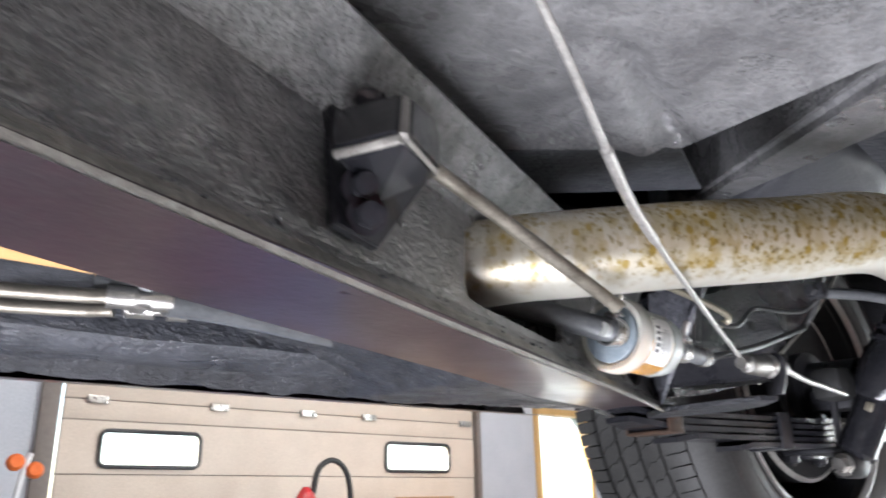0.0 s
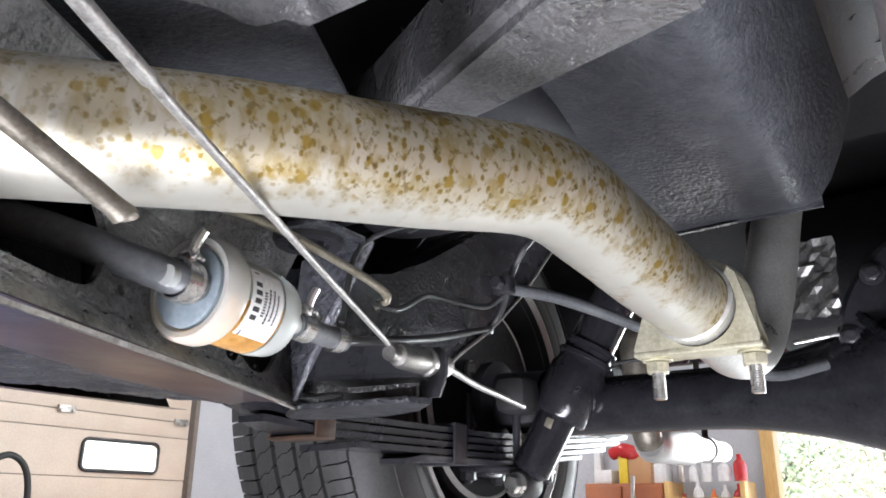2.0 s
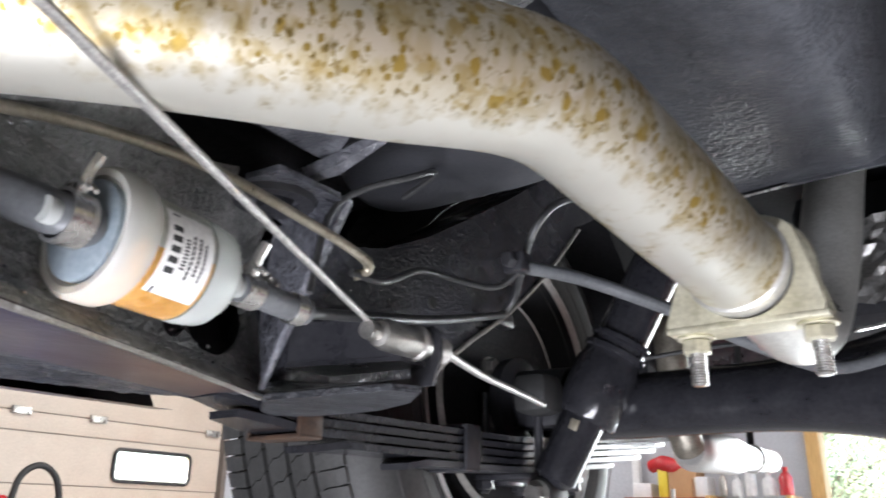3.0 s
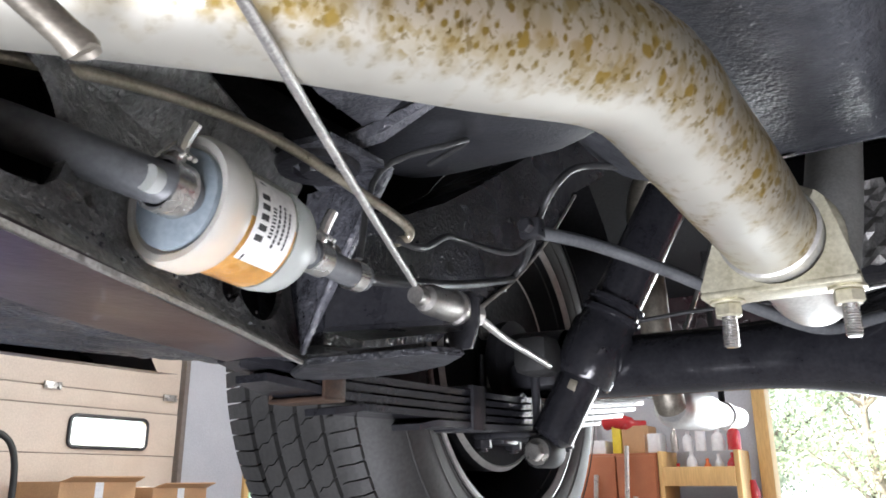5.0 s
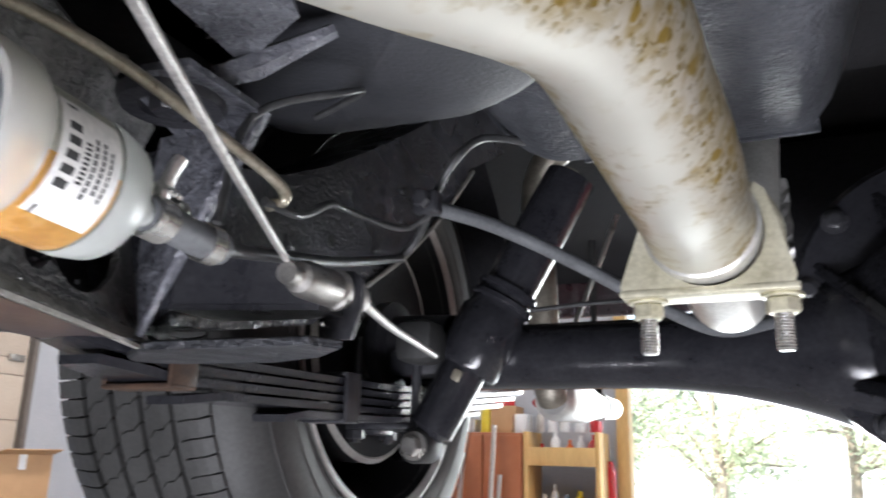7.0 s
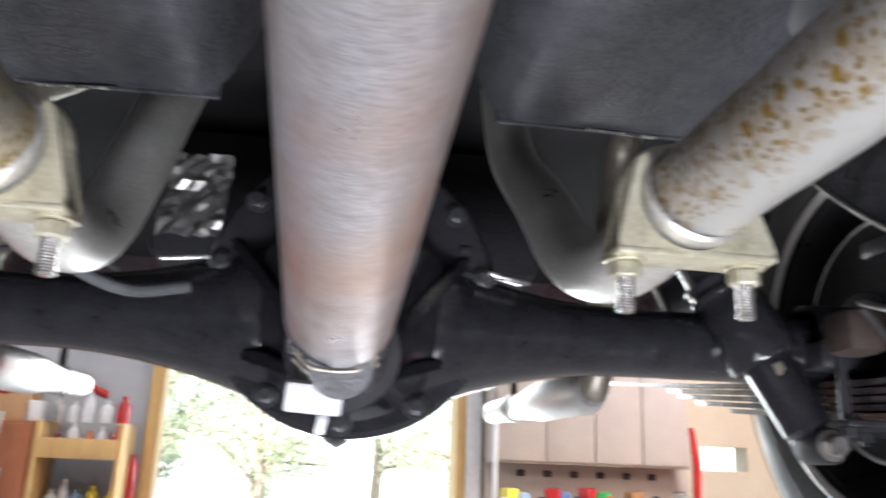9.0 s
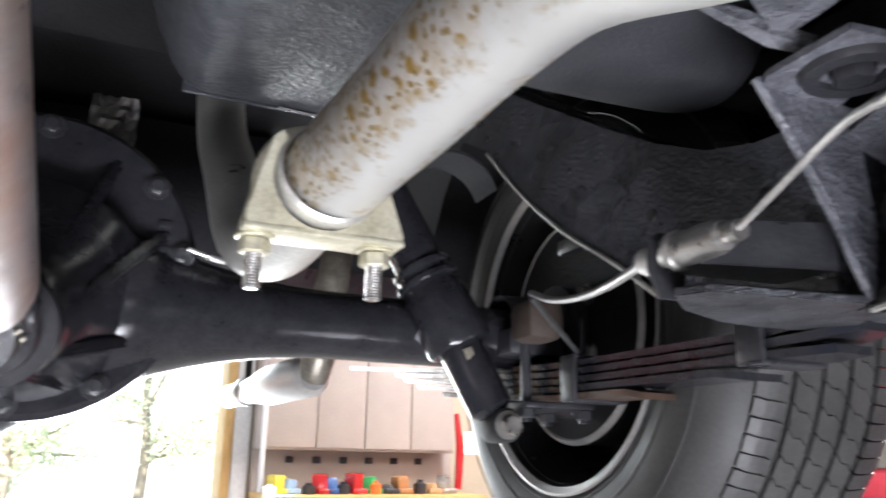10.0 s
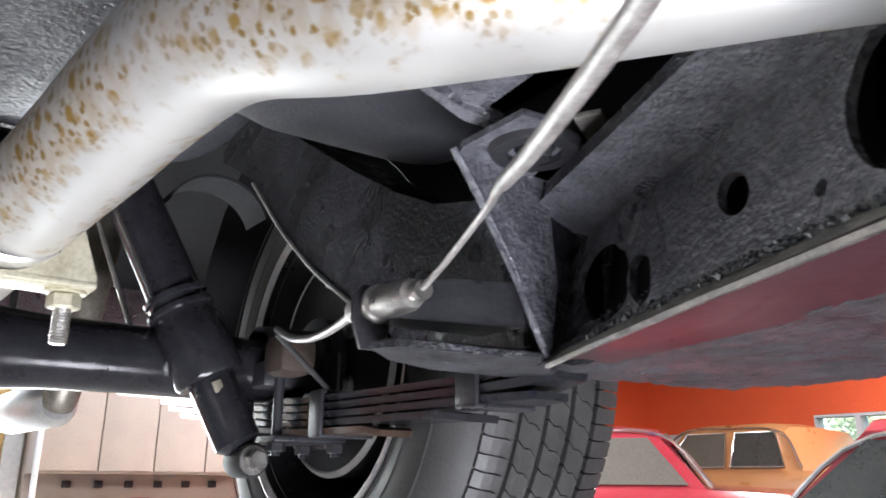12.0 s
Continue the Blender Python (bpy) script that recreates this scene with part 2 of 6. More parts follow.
def shaft_material():
    """Silver-painted shaft with fine rings round it, dull mottling and a brown heat tint."""
    m, nt, b = nodes("silver_painted_shaft")
    streak = noise_tex(nt, 260, 4, 0.6, coords(nt, (0.5, 2.2, 0.5)), 0.2)
    broad = noise_tex(nt, 7, 3, 0.5, coords(nt))
    mottle = noise_tex(nt, 45, 4, 0.6, coords(nt))
    c = ramp(nt, streak, [(0.3, (0.36, 0.345, 0.36)), (0.7, (0.56, 0.545, 0.57))])
    c = mix(nt, ramp(nt, mottle, [(0.46, (0,)), (0.72, (0.55,))]), c, (0.30, 0.27, 0.27))
    nt.links.new(mix(nt, ramp(nt, broad, [(0.42, (0,)), (0.62, (0.7,))]), c, (0.44, 0.27, 0.19)), b.inputs["Base Color"])
    b.inputs["Metallic"].default_value = 0.7
    nt.links.new(ramp(nt, mottle, [(0.3, (0.27,)), (0.7, (0.42,))]), b.inputs["Roughness"])
    bump(nt, b, [(streak, 0.25), (mottle, 0.15)], 0.0009)
    return m


SHAFT = shaft_material()


def clear_plastic(name, color, rough, trans):
    m, nt, b = nodes(name)
    n = noise_tex(nt, 30, 4, 0.6, coords(nt))
    nt.links.new(ramp(nt, n, [(0.3, tuple(0.85 * k for k in color)), (0.7, color)]), b.inputs["Base Color"])
    b.inputs["Roughness"].default_value = rough
    b.inputs["Transmission Weight"].default_value = trans
    b.inputs["IOR"].default_value = 1.25
    return m


CLEAR_BOWL = clear_plastic("clear_plastic_bowl", (0.97, 0.95, 0.9), 0.06, 0.97)
MILKY = clear_plastic("milky_plastic", (0.9, 0.93, 0.89), 0.25, 0.6)
RIM_PLASTIC = clear_plastic("pale_rim_plastic", (0.93, 0.91, 0.84), 0.22, 0.55)
FUEL = plain("amber_fuel", (0.62, 0.30, 0.05), (0.76, 0.42, 0.10), 0.3, 0, 40, 300, 0.0)
CAP_PLASTIC = plain("blue_grey_plastic", (0.17, 0.21, 0.24), (0.26, 0.3, 0.33), 0.38, 0, 30, 300, 0.08, 0.0004)
LABEL = plain("white_label_paper", (0.72, 0.71, 0.68), (0.86, 0.85, 0.82), 0.55, 0, 60, 400, 0.05, 0.0003)
INK = plain("black_ink", (0.02, 0.02, 0.02), (0.04, 0.04, 0.04), 0.6, 0, 60, 400, 0.0)

# ---------------------------------------------------------------- mesh tools
BASE = {}


def thing(name, base, label, category, group="", kind=""):
    ob = new(name)
    ob.location = base
    ob.empty_display_size = 0.05
    BASE[ob] = Vector(base)
    return tagged(ob, label, category, group, kind)


def finish(ob_name, bm, material, smooth=True, base=(0, 0, 0), flat=40):
    bmesh.ops.recalc_face_normals(bm, faces=bm.faces)
    me = bpy.data.meshes.new(ob_name)
    bmesh.ops.translate(bm, verts=bm.verts, vec=-Vector(base))
    if smooth:
        for f in bm.faces:
            f.smooth = True
        lim = radians(flat)
        for e in bm.edges:
            if len(e.link_faces) == 2 and e.calc_face_angle(0) > lim:
                e.smooth = False
    bm.to_mesh(me)
    bm.free()
    for mt in (material if isinstance(material, (list, tuple)) else [material]):
        me.materials.append(mt)
    return me


def part(name, bm, material, parent, label="", smooth=True, flat=40):
    """One mesh object under a thing or a part; its points are given in the place's metres."""
    base = BASE[parent]
    ob = new(name, finish(name, bm, material, smooth, base, flat))
    ob.parent = parent
    BASE[ob] = base
    return tagged(ob, label)


def solid(name, bm, material, label, category, group="", kind="", smooth=True, flat=40):
    """A top-level mesh of its own, with its origin at its middle, on its lowest level."""
    lo = [min(v.co[i] for v in bm.verts) for i in range(3)]
    hi = [max(v.co[i] for v in bm.verts) for i in range(3)]
    base = Vector(((lo[0] + hi[0]) / 2, (lo[1] + hi[1]) / 2, lo[2]))
    ob = new(name, finish(name, bm, material, smooth, base, flat))
    ob.location = base
    BASE[ob] = base
    return tagged(ob, label, category, group, kind)


def curve(pts, n=6):
    """Points of a smooth line through pts."""
    p = [Vector(q) for q in pts]
    p = [2 * p[0] - p[1]] + p + [2 * p[-1] - p[-2]]
    out = []
    for i in range(1, len(p) - 2):
        for k in range(n):
            t = k / n
            a, b, c, d = p[i - 1:i + 3]
            out.append(0.5 * (2 * b + (c - a) * t + (2 * a - 5 * b + 4 * c - d) * t * t + (3 * b - a - 3 * c + d) * t ** 3))
    return out + [p[-2]]


def tube(bm, pts, r, seg=14, caps=True, wall=0.0):
    """A round bar or tube along pts. r: one radius, or one for each point."""
    pts = [Vector(q) for q in pts]
    rs = r if isinstance(r, (list, tuple)) else [r] * len(pts)
    rings, up = [], None
    for i, q in enumerate(pts):
        d = (pts[min(i + 1, len(pts) - 1)] - pts[max(i - 1, 0)]).normalized()
        if up is None:
            up = d.orthogonal().normalized()
        up = (up - d * up.dot(d)).normalized()
        side = d.cross(up)
        rings.append([bm.verts.new(q + rs[i] * (math.cos(a) * up + math.sin(a) * side)) for a in (2 * math.pi * k / seg for k in range(seg))])
    for a, b in zip(rings, rings[1:]):
        for k in range(seg):
            bm.faces.new((a[k], a[(k + 1) % seg], b[(k + 1) % seg], b[k]))
    if caps:
        bm.faces.new(rings[0][::-1])
        bm.faces.new(rings[-1])
    return bm


def lathe(bm, p, axis, profile, seg=28, start=0.0, sweep=2 * math.pi):
    """A turned shape: profile is (distance along axis from p, radius)."""
    p, d = Vector(p), Vector(axis).normalized()
    u = d.orthogonal().normalized() if abs(d.x) < 0.9 else (Vector((0, 0, 1)) - d * d.z).normalized()
    w = d.cross(u)
    full = sweep > 6.28
    n = seg if full else seg + 1
    rings = []
    for s, r in profile:
        if r < 1e-6:
            rings.append([bm.verts.new(p + d * s)])
        else:
            rings.append([bm.verts.new(p + d * s + r * (math.cos(a) * u + math.sin(a) * w)) for a in (start + sweep * k / seg for k in range(n))])
    for a, b in zip(rings, rings[1:]):
        for k in range(seg):
            k2 = (k + 1) % n
            if len(a) == 1 and len(b) == 1:
                continue
            if len(a) == 1:
                bm.faces.new((a[0], b[k2], b[k]))
            elif len(b) == 1:
                bm.faces.new((a[k], a[k2], b[0]))
            else:
                bm.faces.new((a[k], a[k2], b[k2], b[k]))
    return bm


def block(bm, c, size, bevel=0.0, rot=None, segs=2):
    """A box with rounded edges."""
    m = Matrix.Translation(c) @ (rot or Matrix()) @ Matrix.Diagonal((*size, 1))
    g = bmesh.ops.create_cube(bm, size=1, matrix=m)
    if bevel:
        es = list({e for v in g["verts"] for e in v.link_edges})
        bmesh.ops.bevel(bm, geom=es, offset=bevel, segments=segs, affect="EDGES", profile=0.5)
    return bm


def slab(bm, pts, thick, bevel=0.0):
    """A plate over the outline pts (in one plane), thick along its normal."""
    pts = [Vector(q) for q in pts]
    n = Vector()
    for a, b in zip(pts, pts[1:] + pts[:1]):
        n += a.cross(b)
    n.normalize()
    lo = [bm.verts.new(q) for q in pts]
    hi = [bm.verts.new(q + n * thick) for q in pts]
    fs = [bm.faces.new(lo[::-1]), bm.faces.new(hi)]
    for k in range(len(pts)):
        j = (k + 1) % len(pts)
        fs.append(bm.faces.new((lo[k], lo[j], hi[j], hi[k])))
    if bevel:
        es = list({e for f in fs[:2] for e in f.edges})
        bmesh.ops.bevel(bm, geom=es, offset=bevel, segments=2, affect="EDGES")
    return bm


def sheet(bm, rows, thick=0.0):
    """A skin through rows of points, closed to a shell when thick is given (upwards)."""
    grid = [[bm.verts.new(q) for q in r] for r in rows]
    for a, b in zip(grid, grid[1:]):
        for k in range(len(a) - 1):
            bm.faces.new((a[k], a[k + 1], b[k + 1], b[k]))
    if thick:
        top = [[bm.verts.new(v.co + Vector((0, 0, thick))) for v in r] for r in grid]
        for a, b in zip(top, top[1:]):
            for k in range(len(a) - 1):
                bm.faces.new((a[k], b[k], b[k + 1], a[k + 1]))
        rim = grid[0] + [r[-1] for r in grid[1:]] + grid[-1][-2::-1] + [r[0] for r in grid[-2:0:-1]]
        rim2 = top[0] + [r[-1] for r in top[1:]] + top[-1][-2::-1] + [r[0] for r in top[-2:0:-1]]
        for k in range(len(rim)):
            j = (k + 1) % len(rim)
            bm.faces.new((rim[k], rim[j], rim2[j], rim2[k]))
    return bm


def holed(bm, outline, holes, thick, m):
    """A plate with holes: outline and holes are 2D, m places it; thick is split to both sides."""
    cu = bpy.data.curves.new("cut", "CURVE")
    cu.dimensions, cu.fill_mode, cu.extrude = "2D", "BOTH", thick / 2
    for ring in [outline] + holes:
        sp = cu.splines.new("POLY")
        sp.points.add(len(ring) - 1)
        for q, (x, y) in zip(sp.points, ring):
            q.co = (x, y, 0, 1)
        sp.use_cyclic_u = True
    ob = new("cut", cu)
    me = bpy.data.meshes.new_from_object(ob.evaluated_get(bpy.context.evaluated_depsgraph_get()))
    me.transform(m)
    bm.from_mesh(me)
    bpy.data.objects.remove(ob)
    bpy.data.curves.remove(cu)
    bpy.data.meshes.remove(me)
    return bm


def ring2(cx, cy, rx, ry=None, n=28, wob=0.0, lean=0.0):
    return [(cx + rx * math.cos(a) * (1 + wob * math.sin(3 * a + 1)) + lean * (ry or rx) * math.sin(a), cy + (ry or rx) * math.sin(a)) for a in (2 * math.pi * k / n for k in range(n))]


def rounded(ring):
    """Cuts the corners of a closed outline."""
    out = []
    for (ax, ay), (bx, by) in zip(ring, ring[1:] + ring[:1]):
        out += [(0.75 * ax + 0.25 * bx, 0.75 * ay + 0.25 * by), (0.25 * ax + 0.75 * bx, 0.25 * ay + 0.75 * by)]
    return out


def nut(bm, p, axis, r, h):
    lathe(bm, p, axis, [(0, 0), (0, r * 0.86), (h * 0.12, r), (h * 0.88, r), (h, r * 0.86), (h, 0)], 6)
    return bm


def thread(bm, p, axis, r, length, pitch=0.00125):
    n = max(3, int(length / pitch))
    prof = [(0, 0)]
    for k in range(n):
        prof += [(k * pitch, r * 0.86), ((k + 0.5) * pitch, r)]
    prof += [(length, r * 0.75), (length, 0)]
    lathe(bm, p, axis, prof, 14)
    return bm


def B():
    return bmesh.new()


def mir(s, pts):
    return [(s * x, y, z) for x, y, z in pts]

# ---------------------------------------------------------------- the lifted car, seen from below: body and frame
ZL = 1.742


def lip_x(y):
    return 0.162 + 0.474 * y


SETBACK = {-1: 0.010, 1: 0.018}


def wall_matrix(s):
    return Matrix(((s * 0.474, s * 0.28, s * 1.0, s * (0.162 + SETBACK[s])), (1, 0, -0.47, 0), (0, 1, -0.28, ZL), (0, 0, 0, 1)))


car_body = thing("car_underbody", (0, 0.3, ZL), "black undercoated underbody of an old car raised on a lift", "car")


for s in (-1, 1):
    # diagonal frame rail: slanting inner wall with holes, painted bottom, worn flange along its lower edge
    bm = B()
    outline = [(-0.45, 0.012), (0.645, 0.012), (0.665, 0.03), (0.665, 0.105), (0.60, 0.10), (0.44, 0.085), (-0.45, 0.085)]
    pass_hole = [(0.262, 0.050), (0.250, 0.022), (0.258, 0.018), (0.33, 0.018), (0.385, 0.017), (0.40, 0.026), (0.408, 0.05), (0.402, 0.070), (0.392, 0.079), (0.34, 0.081), (0.275, 0.080)]
    pass_hole = rounded(rounded(pass_hole))
    holes = [pass_hole, ring2(0.592, 0.042, 0.034, 0.028, wob=0.03, lean=0.55), ring2(0.468, 0.046, 0.0105, 0.0115, lean=0.4), ring2(0.417, 0.026, 0.003, 0.0035), ring2(0.5445, 0.030, 0.0125, 0.0155, wob=0.1, lean=0.4), ring2(0.653, 0.047, 0.004, 0.005)]
    holed(bm, outline, holes, 0.004, wall_matrix(s))
    rail = part("frame_rail", bm, UNDERCOAT_DUSTY_LIT if s < 0 else LIT_COAT, car_body, "diagonal frame rail coated in lumpy black undercoating with round holes")
    # upper wall that folds inwards to a lip below the floor, with a gap behind it
    bm = B()
    rows = []
    end = 0.634
    for k in range(27):
        y = -0.45 + (end + 0.45) * k / 26
        q = wall_matrix(s) @ Vector((y, 0.083, 0))
        tx = (0.163 + 0.486 * y) if s < 0 else (0.182 + 0.435 * y)
        tz = 1.865 if s < 0 else 1.840
        e = Vector((s * tx, y, tz))
        rows.append([q, q.lerp(e, 0.33), q.lerp(e, 0.7), e] + ([e + Vector((s * 0.004, 0, 0.006)), e + Vector((s * 0.035, 0, 0.009))] if s < 0 else [e + Vector((0.0025, 0, 0.0015)), e + Vector((0.003, 0, 0.006)), e + Vector((0.004, 0, 0.012))]))
    sheet(bm, rows)
    part("upper_flange", bm, UNDERCOAT_DUSTY_LIT if s < 0 else LIT_COAT, rail, "folded upper edge of the rail wall")
    # pressed boss and weld seams on the wall
    bm = B()
    m = wall_matrix(s)
    c0 = m @ Vector((0.565, 0.074, -0.002))
    tube(bm, [m @ Vector((0.565 + 0.013 * math.cos(a), 0.074 + 0.018 * math.sin(a), -0.002)) for a in (2 * math.pi * k / 20 for k in range(21))], 0.0028, 8, caps=False)
    nut(bm, c0, Vector((-s * 0.9, 0.35, 0.28)), 0.007, 0.004)
    part("wall_boss", bm, LIT_COAT, rail)
    bm = B()
    tube(bm, curve([m @ Vector((0.548, 0.098, -0.001)), m @ Vector((0.535, 0.066, -0.001)), m @ Vector((0.520, 0.036, -0.001))], 4), 0.0016, 6)
    part("wall_seam", bm, LIT_COAT, rail)
    bm = B()
    rows = []
    for k in range(25):
        y = -0.45 + 1.085 * k / 24
        w = 0.105 if s < 0 and y < 0.5 else 0.105 - 0.03 * max(0, (y - 0.5) / 0.135) if s < 0 else 0.096 - 0.036 * max(0, (y - 0.50) / 0.13)
        a, b = Vector((s * (lip_x(y) + 0.010), y, ZL + 0.0015)), Vector((s * (lip_x(y) + w), y, ZL + 0.004))
        rows.append([a.lerp(b, q / 4) + Vector((0, 0, 0.0015 * math.sin(9 * y + q))) for q in range(5)])
    sheet(bm, rows, 0.003)
    part("rail_bottom", bm, RAIL_PAINT, rail, "glossy maroon painted underside of the rail")
    bm = B()
    for k in range(30):
        y0, y1 = -0.45 + 1.082 * k / 30, -0.45 + 1.082 * (k + 1) / 30
        j0, j1 = 0.0009 * math.sin(31 * k), 0.0009 * math.sin(31 * (k + 1))
        q = [Vector((s * (lip_x(y) - 0.0015), y, ZL - 0.003 + j)) for y, j in ((y0, j0), (y1, j1))] + [Vector((s * (lip_x(y) + 0.0015), y, ZL - 0.003 + j)) for y, j in ((y1, j1), (y0, j0))]
        slab(bm, q if s > 0 else q[::-1], 0.0022)
    bmesh.ops.remove_doubles(bm, verts=bm.verts, dist=0.0004)
    part("flange", bm, LIP_METAL, rail, "worn pale flange edge along the rail")
    # added black sheet inside the box rail, its colour standing in for shade behind the holes
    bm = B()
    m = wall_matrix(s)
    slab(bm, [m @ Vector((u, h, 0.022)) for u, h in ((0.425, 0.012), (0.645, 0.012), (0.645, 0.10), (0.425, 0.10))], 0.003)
    part("rail_inside_shade", bm, VOID_BLACK, rail)
    # sloping foot of the wall: a pale gritty lip, then a steeper foot thick with coating
    rng = random.Random(17)
    reach = SETBACK[s] + 0.28 * 0.016
    for nm, mat, h0, h1, n, rough, text in (("gritty_lip", LIP_GRIT, 0.0, 0.0065, 7, 0.0011, "pale gritty lip along the foot of the wall"), ("gritty_foot", UNDERCOAT_DUSTY_LIT, 0.0065, 0.016, 8, 0.0018, "lumpy coated foot of the rail wall")):
        bm = B()
        rows = []
        for k in range(420):
            y = -0.45 + 1.10 * k / 419
            row = []
            for q in range(n):
                h = h0 + (h1 - h0) * q / (n - 1)
                w = reach * (h / 0.016) ** (1.0 if s > 0 else 1.15)
                j = rough * rng.random() * (0 < q < n - 1)
                row.append((s * (lip_x(y) + w - 0.7 * j), y, ZL - 0.0012 + h * 1.08 - 0.5 * j))
            rows.append(row)
        sheet(bm, rows)
        part(nm, bm, mat, rail, text)
    # crust of coating along the foot of the wall
    bm = B()
    rng = random.Random(3)
    for k in range(1500 if s > 0 else 120):
        y = -0.2 + 0.82 * rng.random()
        h = 0.005 + 0.016 * rng.random() ** 1.5
        c = Vector((s * (lip_x(y) + (SETBACK[s] + 0.005) * min(1, h / 0.016) - 0.001), y, ZL + h))
        block(bm, c, (0.0008 + 0.0012 * rng.random(), 0.0008 + 0.0022 * rng.random() ** 2, 0.0008 + 0.002 * rng.random() ** 2), 0, Euler((rng.random() - 0.5, rng.random() - 0.5, -s * 0.44)).to_matrix().to_4x4())
    tagged(part("coating_crust", bm, UNDERCOAT, rail, smooth=False), "flaking crust of coating", kind="stuff")
    # gusset and belt mount above the rear end of the rail
    bm = B()
    slab(bm, mir(s, [(0.388, 0.628, 1.856), (0.463, 0.632, 1.744), (0.47, 0.632, 1.79), (0.462, 0.63, 1.856)]), 0.003)
    tube(bm, mir(s, [(0.386, 0.626, 1.858), (0.402, 0.627, 1.838), (0.43, 0.629, 1.80), (0.462, 0.632, 1.744)]), 0.0026, 8)
    part("gusset", bm, LIT_COAT, rail, "triangular gusset with a pale worn edge")
    bm = B()
    m = Matrix(((s, 0, 0, 0.0), (0, 1, 0, 0), (0, 0, 1, 1.856), (0, 0, 0, 1)))
    holed(bm, [(0.384, 0.565), (0.384, 0.615), (0.392, 0.632), (0.450, 0.632), (0.428, 0.576), (0.41, 0.562)], [ring2(0.418, 0.592, 0.012)], 0.004, m)
    mount = part("belt_mount", bm, LIT_COAT, rail)
    bm = B()
    lathe(bm, (s * 0.418, 0.592, 1.850), (0, 0, 1), [(0, 0.016), (0, 0.025), (0.004, 0.027), (0.006, 0.027), (0.006, 0.016), (0, 0.016)], 28)
    nut(bm, (s * 0.418, 0.592, 1.847), (0, 0, 1), 0.011, 0.014)
    part("bolt", bm, BLACK_SATIN, mount)
    bm = B()
    tube(bm, mir(s, [(0.35, 0.63, 1.90), (0.385, 0.61, 1.876), (0.40, 0.60, 1.868)]), [0.004, 0.008, 0.006], 6)
    slab(bm, mir(s, [(0.394, 0.614, 1.880), (0.372, 0.540, 1.868), (0.350, 0.470, 1.868), (0.315, 0.52, 1.876), (0.340, 0.585, 1.880)]), 0.004)
    part("floor_brace", bm, LIT_COAT, rail)
    bm = B()
    block(bm, (s * 0.447, 0.572, 1.869), (0.035, 0.016, 0.004), 0.001, Euler((0, 0, s * 0.5)).to_matrix().to_4x4())
    part("mount_tab", bm, LIP_METAL, mount, "pale bare tab")
    # foot of the hanger with a stay for the brake cable
    bm = B()
    slab(bm, mir(s, [(0.456, 0.630, 1.741), (0.520, 0.682, 1.744), (0.56, 0.735, 1.747), (0.49, 0.745, 1.748), (0.445, 0.728, 1.745), (0.395, 0.705, 1.744), (0.362, 0.674, 1.744), (0.37, 0.655, 1.744)]), 0.005, 0.001)
    foot = part("hanger_foot", bm, PLATE_COAT, rail, "crusted bottom plate of the spring hanger")
    bm = B()
    slab(bm, mir(s, [(0.374, 0.668, 1.762), (0.458, 0.648, 1.763), (0.458, 0.648, 1.792), (0.41, 0.660, 1.789), (0.374, 0.668, 1.782)]), 0.003, 0.0008)
    slab(bm, mir(s, [(0.374, 0.668, 1.7625), (0.458, 0.648, 1.7635), (0.458, 0.690, 1.7635), (0.374, 0.694, 1.7625)]), 0.003)
    part("cable_bracket", bm, BLACK_SATIN, foot, "black folded bracket for the brake cable")
    bm = B()
    m = Matrix(((s, 0, 0.0, 0), (0, 0, 1, 0.694), (0, 1, 0, 0), (0, 0, 0, 1)))
    holed(bm, [(0.368, 1.747), (0.384, 1.747), (0.388, 1.764), (0.388, 1.780), (0.382, 1.786), (0.368, 1.786), (0.362, 1.780), (0.362, 1.764)], [ring2(0.375, 1.772, 0.008)], 0.003, m)
    part("cable_tab", bm, BLACK_SATIN, foot)
    # crusted plate that closes the gap between the rail and the sill
    bm = B()
    rng = random.Random(21)
    rows = []
    lumps = [rng.random() * 6.28 for k in range(6)]
    for k in range(151):
        y = -0.45 + 1.175 * k / 150
        w = 0.105 if s < 0 and y < 0.5 else 0.105 - 0.03 * max(0, (y - 0.5) / 0.135) if s < 0 else 0.096 - 0.036 * max(0, (y - 0.50) / 0.13)
        xi = min(lip_x(y) + w - 0.008, 0.515)
        xo = 0.70 - 0.05 * max(0, (y - 0.5) / 0.2) if s < 0 else 0.80
        rise = 0.075 * min(1, max(0, (0.42 - y) / 0.25)) ** 0.7 if s < 0 else 0.0
        row = []
        for q in range(33):
            u = q / 32
            z = (1.752 if s < 0 else 1.7475) + rise * (1 - abs(2 * u - 1) ** 3) + (0.010 if s < 0 else 0.007) * u
            z += 0.0012 * math.sin(41 * y + lumps[0] + 9 * u) * math.sin(23 * u + lumps[1]) + 0.0008 * math.sin(97 * y + lumps[2] + 31 * u) + 0.0022 * rng.random() ** 2
            row.append((s * (xi + (xo - xi) * u), y, z))
        rows.append(row)
    sheet(bm, rows, 0.004)
    part("closing_plate", bm, PLATE_COAT, rail, "crusted black plate between rail and sill")
    # rear rail that kicks up over the axle
    bm = B()
    low = [(0.648, 1.752), (0.70, 1.757), (0.79, 1.775), (0.823, 1.798), (0.893, 1.837), (0.956, 1.876), (1.033, 1.943), (1.096, 2.004), (1.2, 2.06)]
    top = [(0.648, 1.858), (0.70, 1.862), (0.744, 1.873), (0.80, 1.90), (0.859, 1.935), (0.93, 1.98), (1.029, 2.045), (1.1, 2.10), (1.2, 2.15)]
    ring = low + top[::-1]
    rr = []
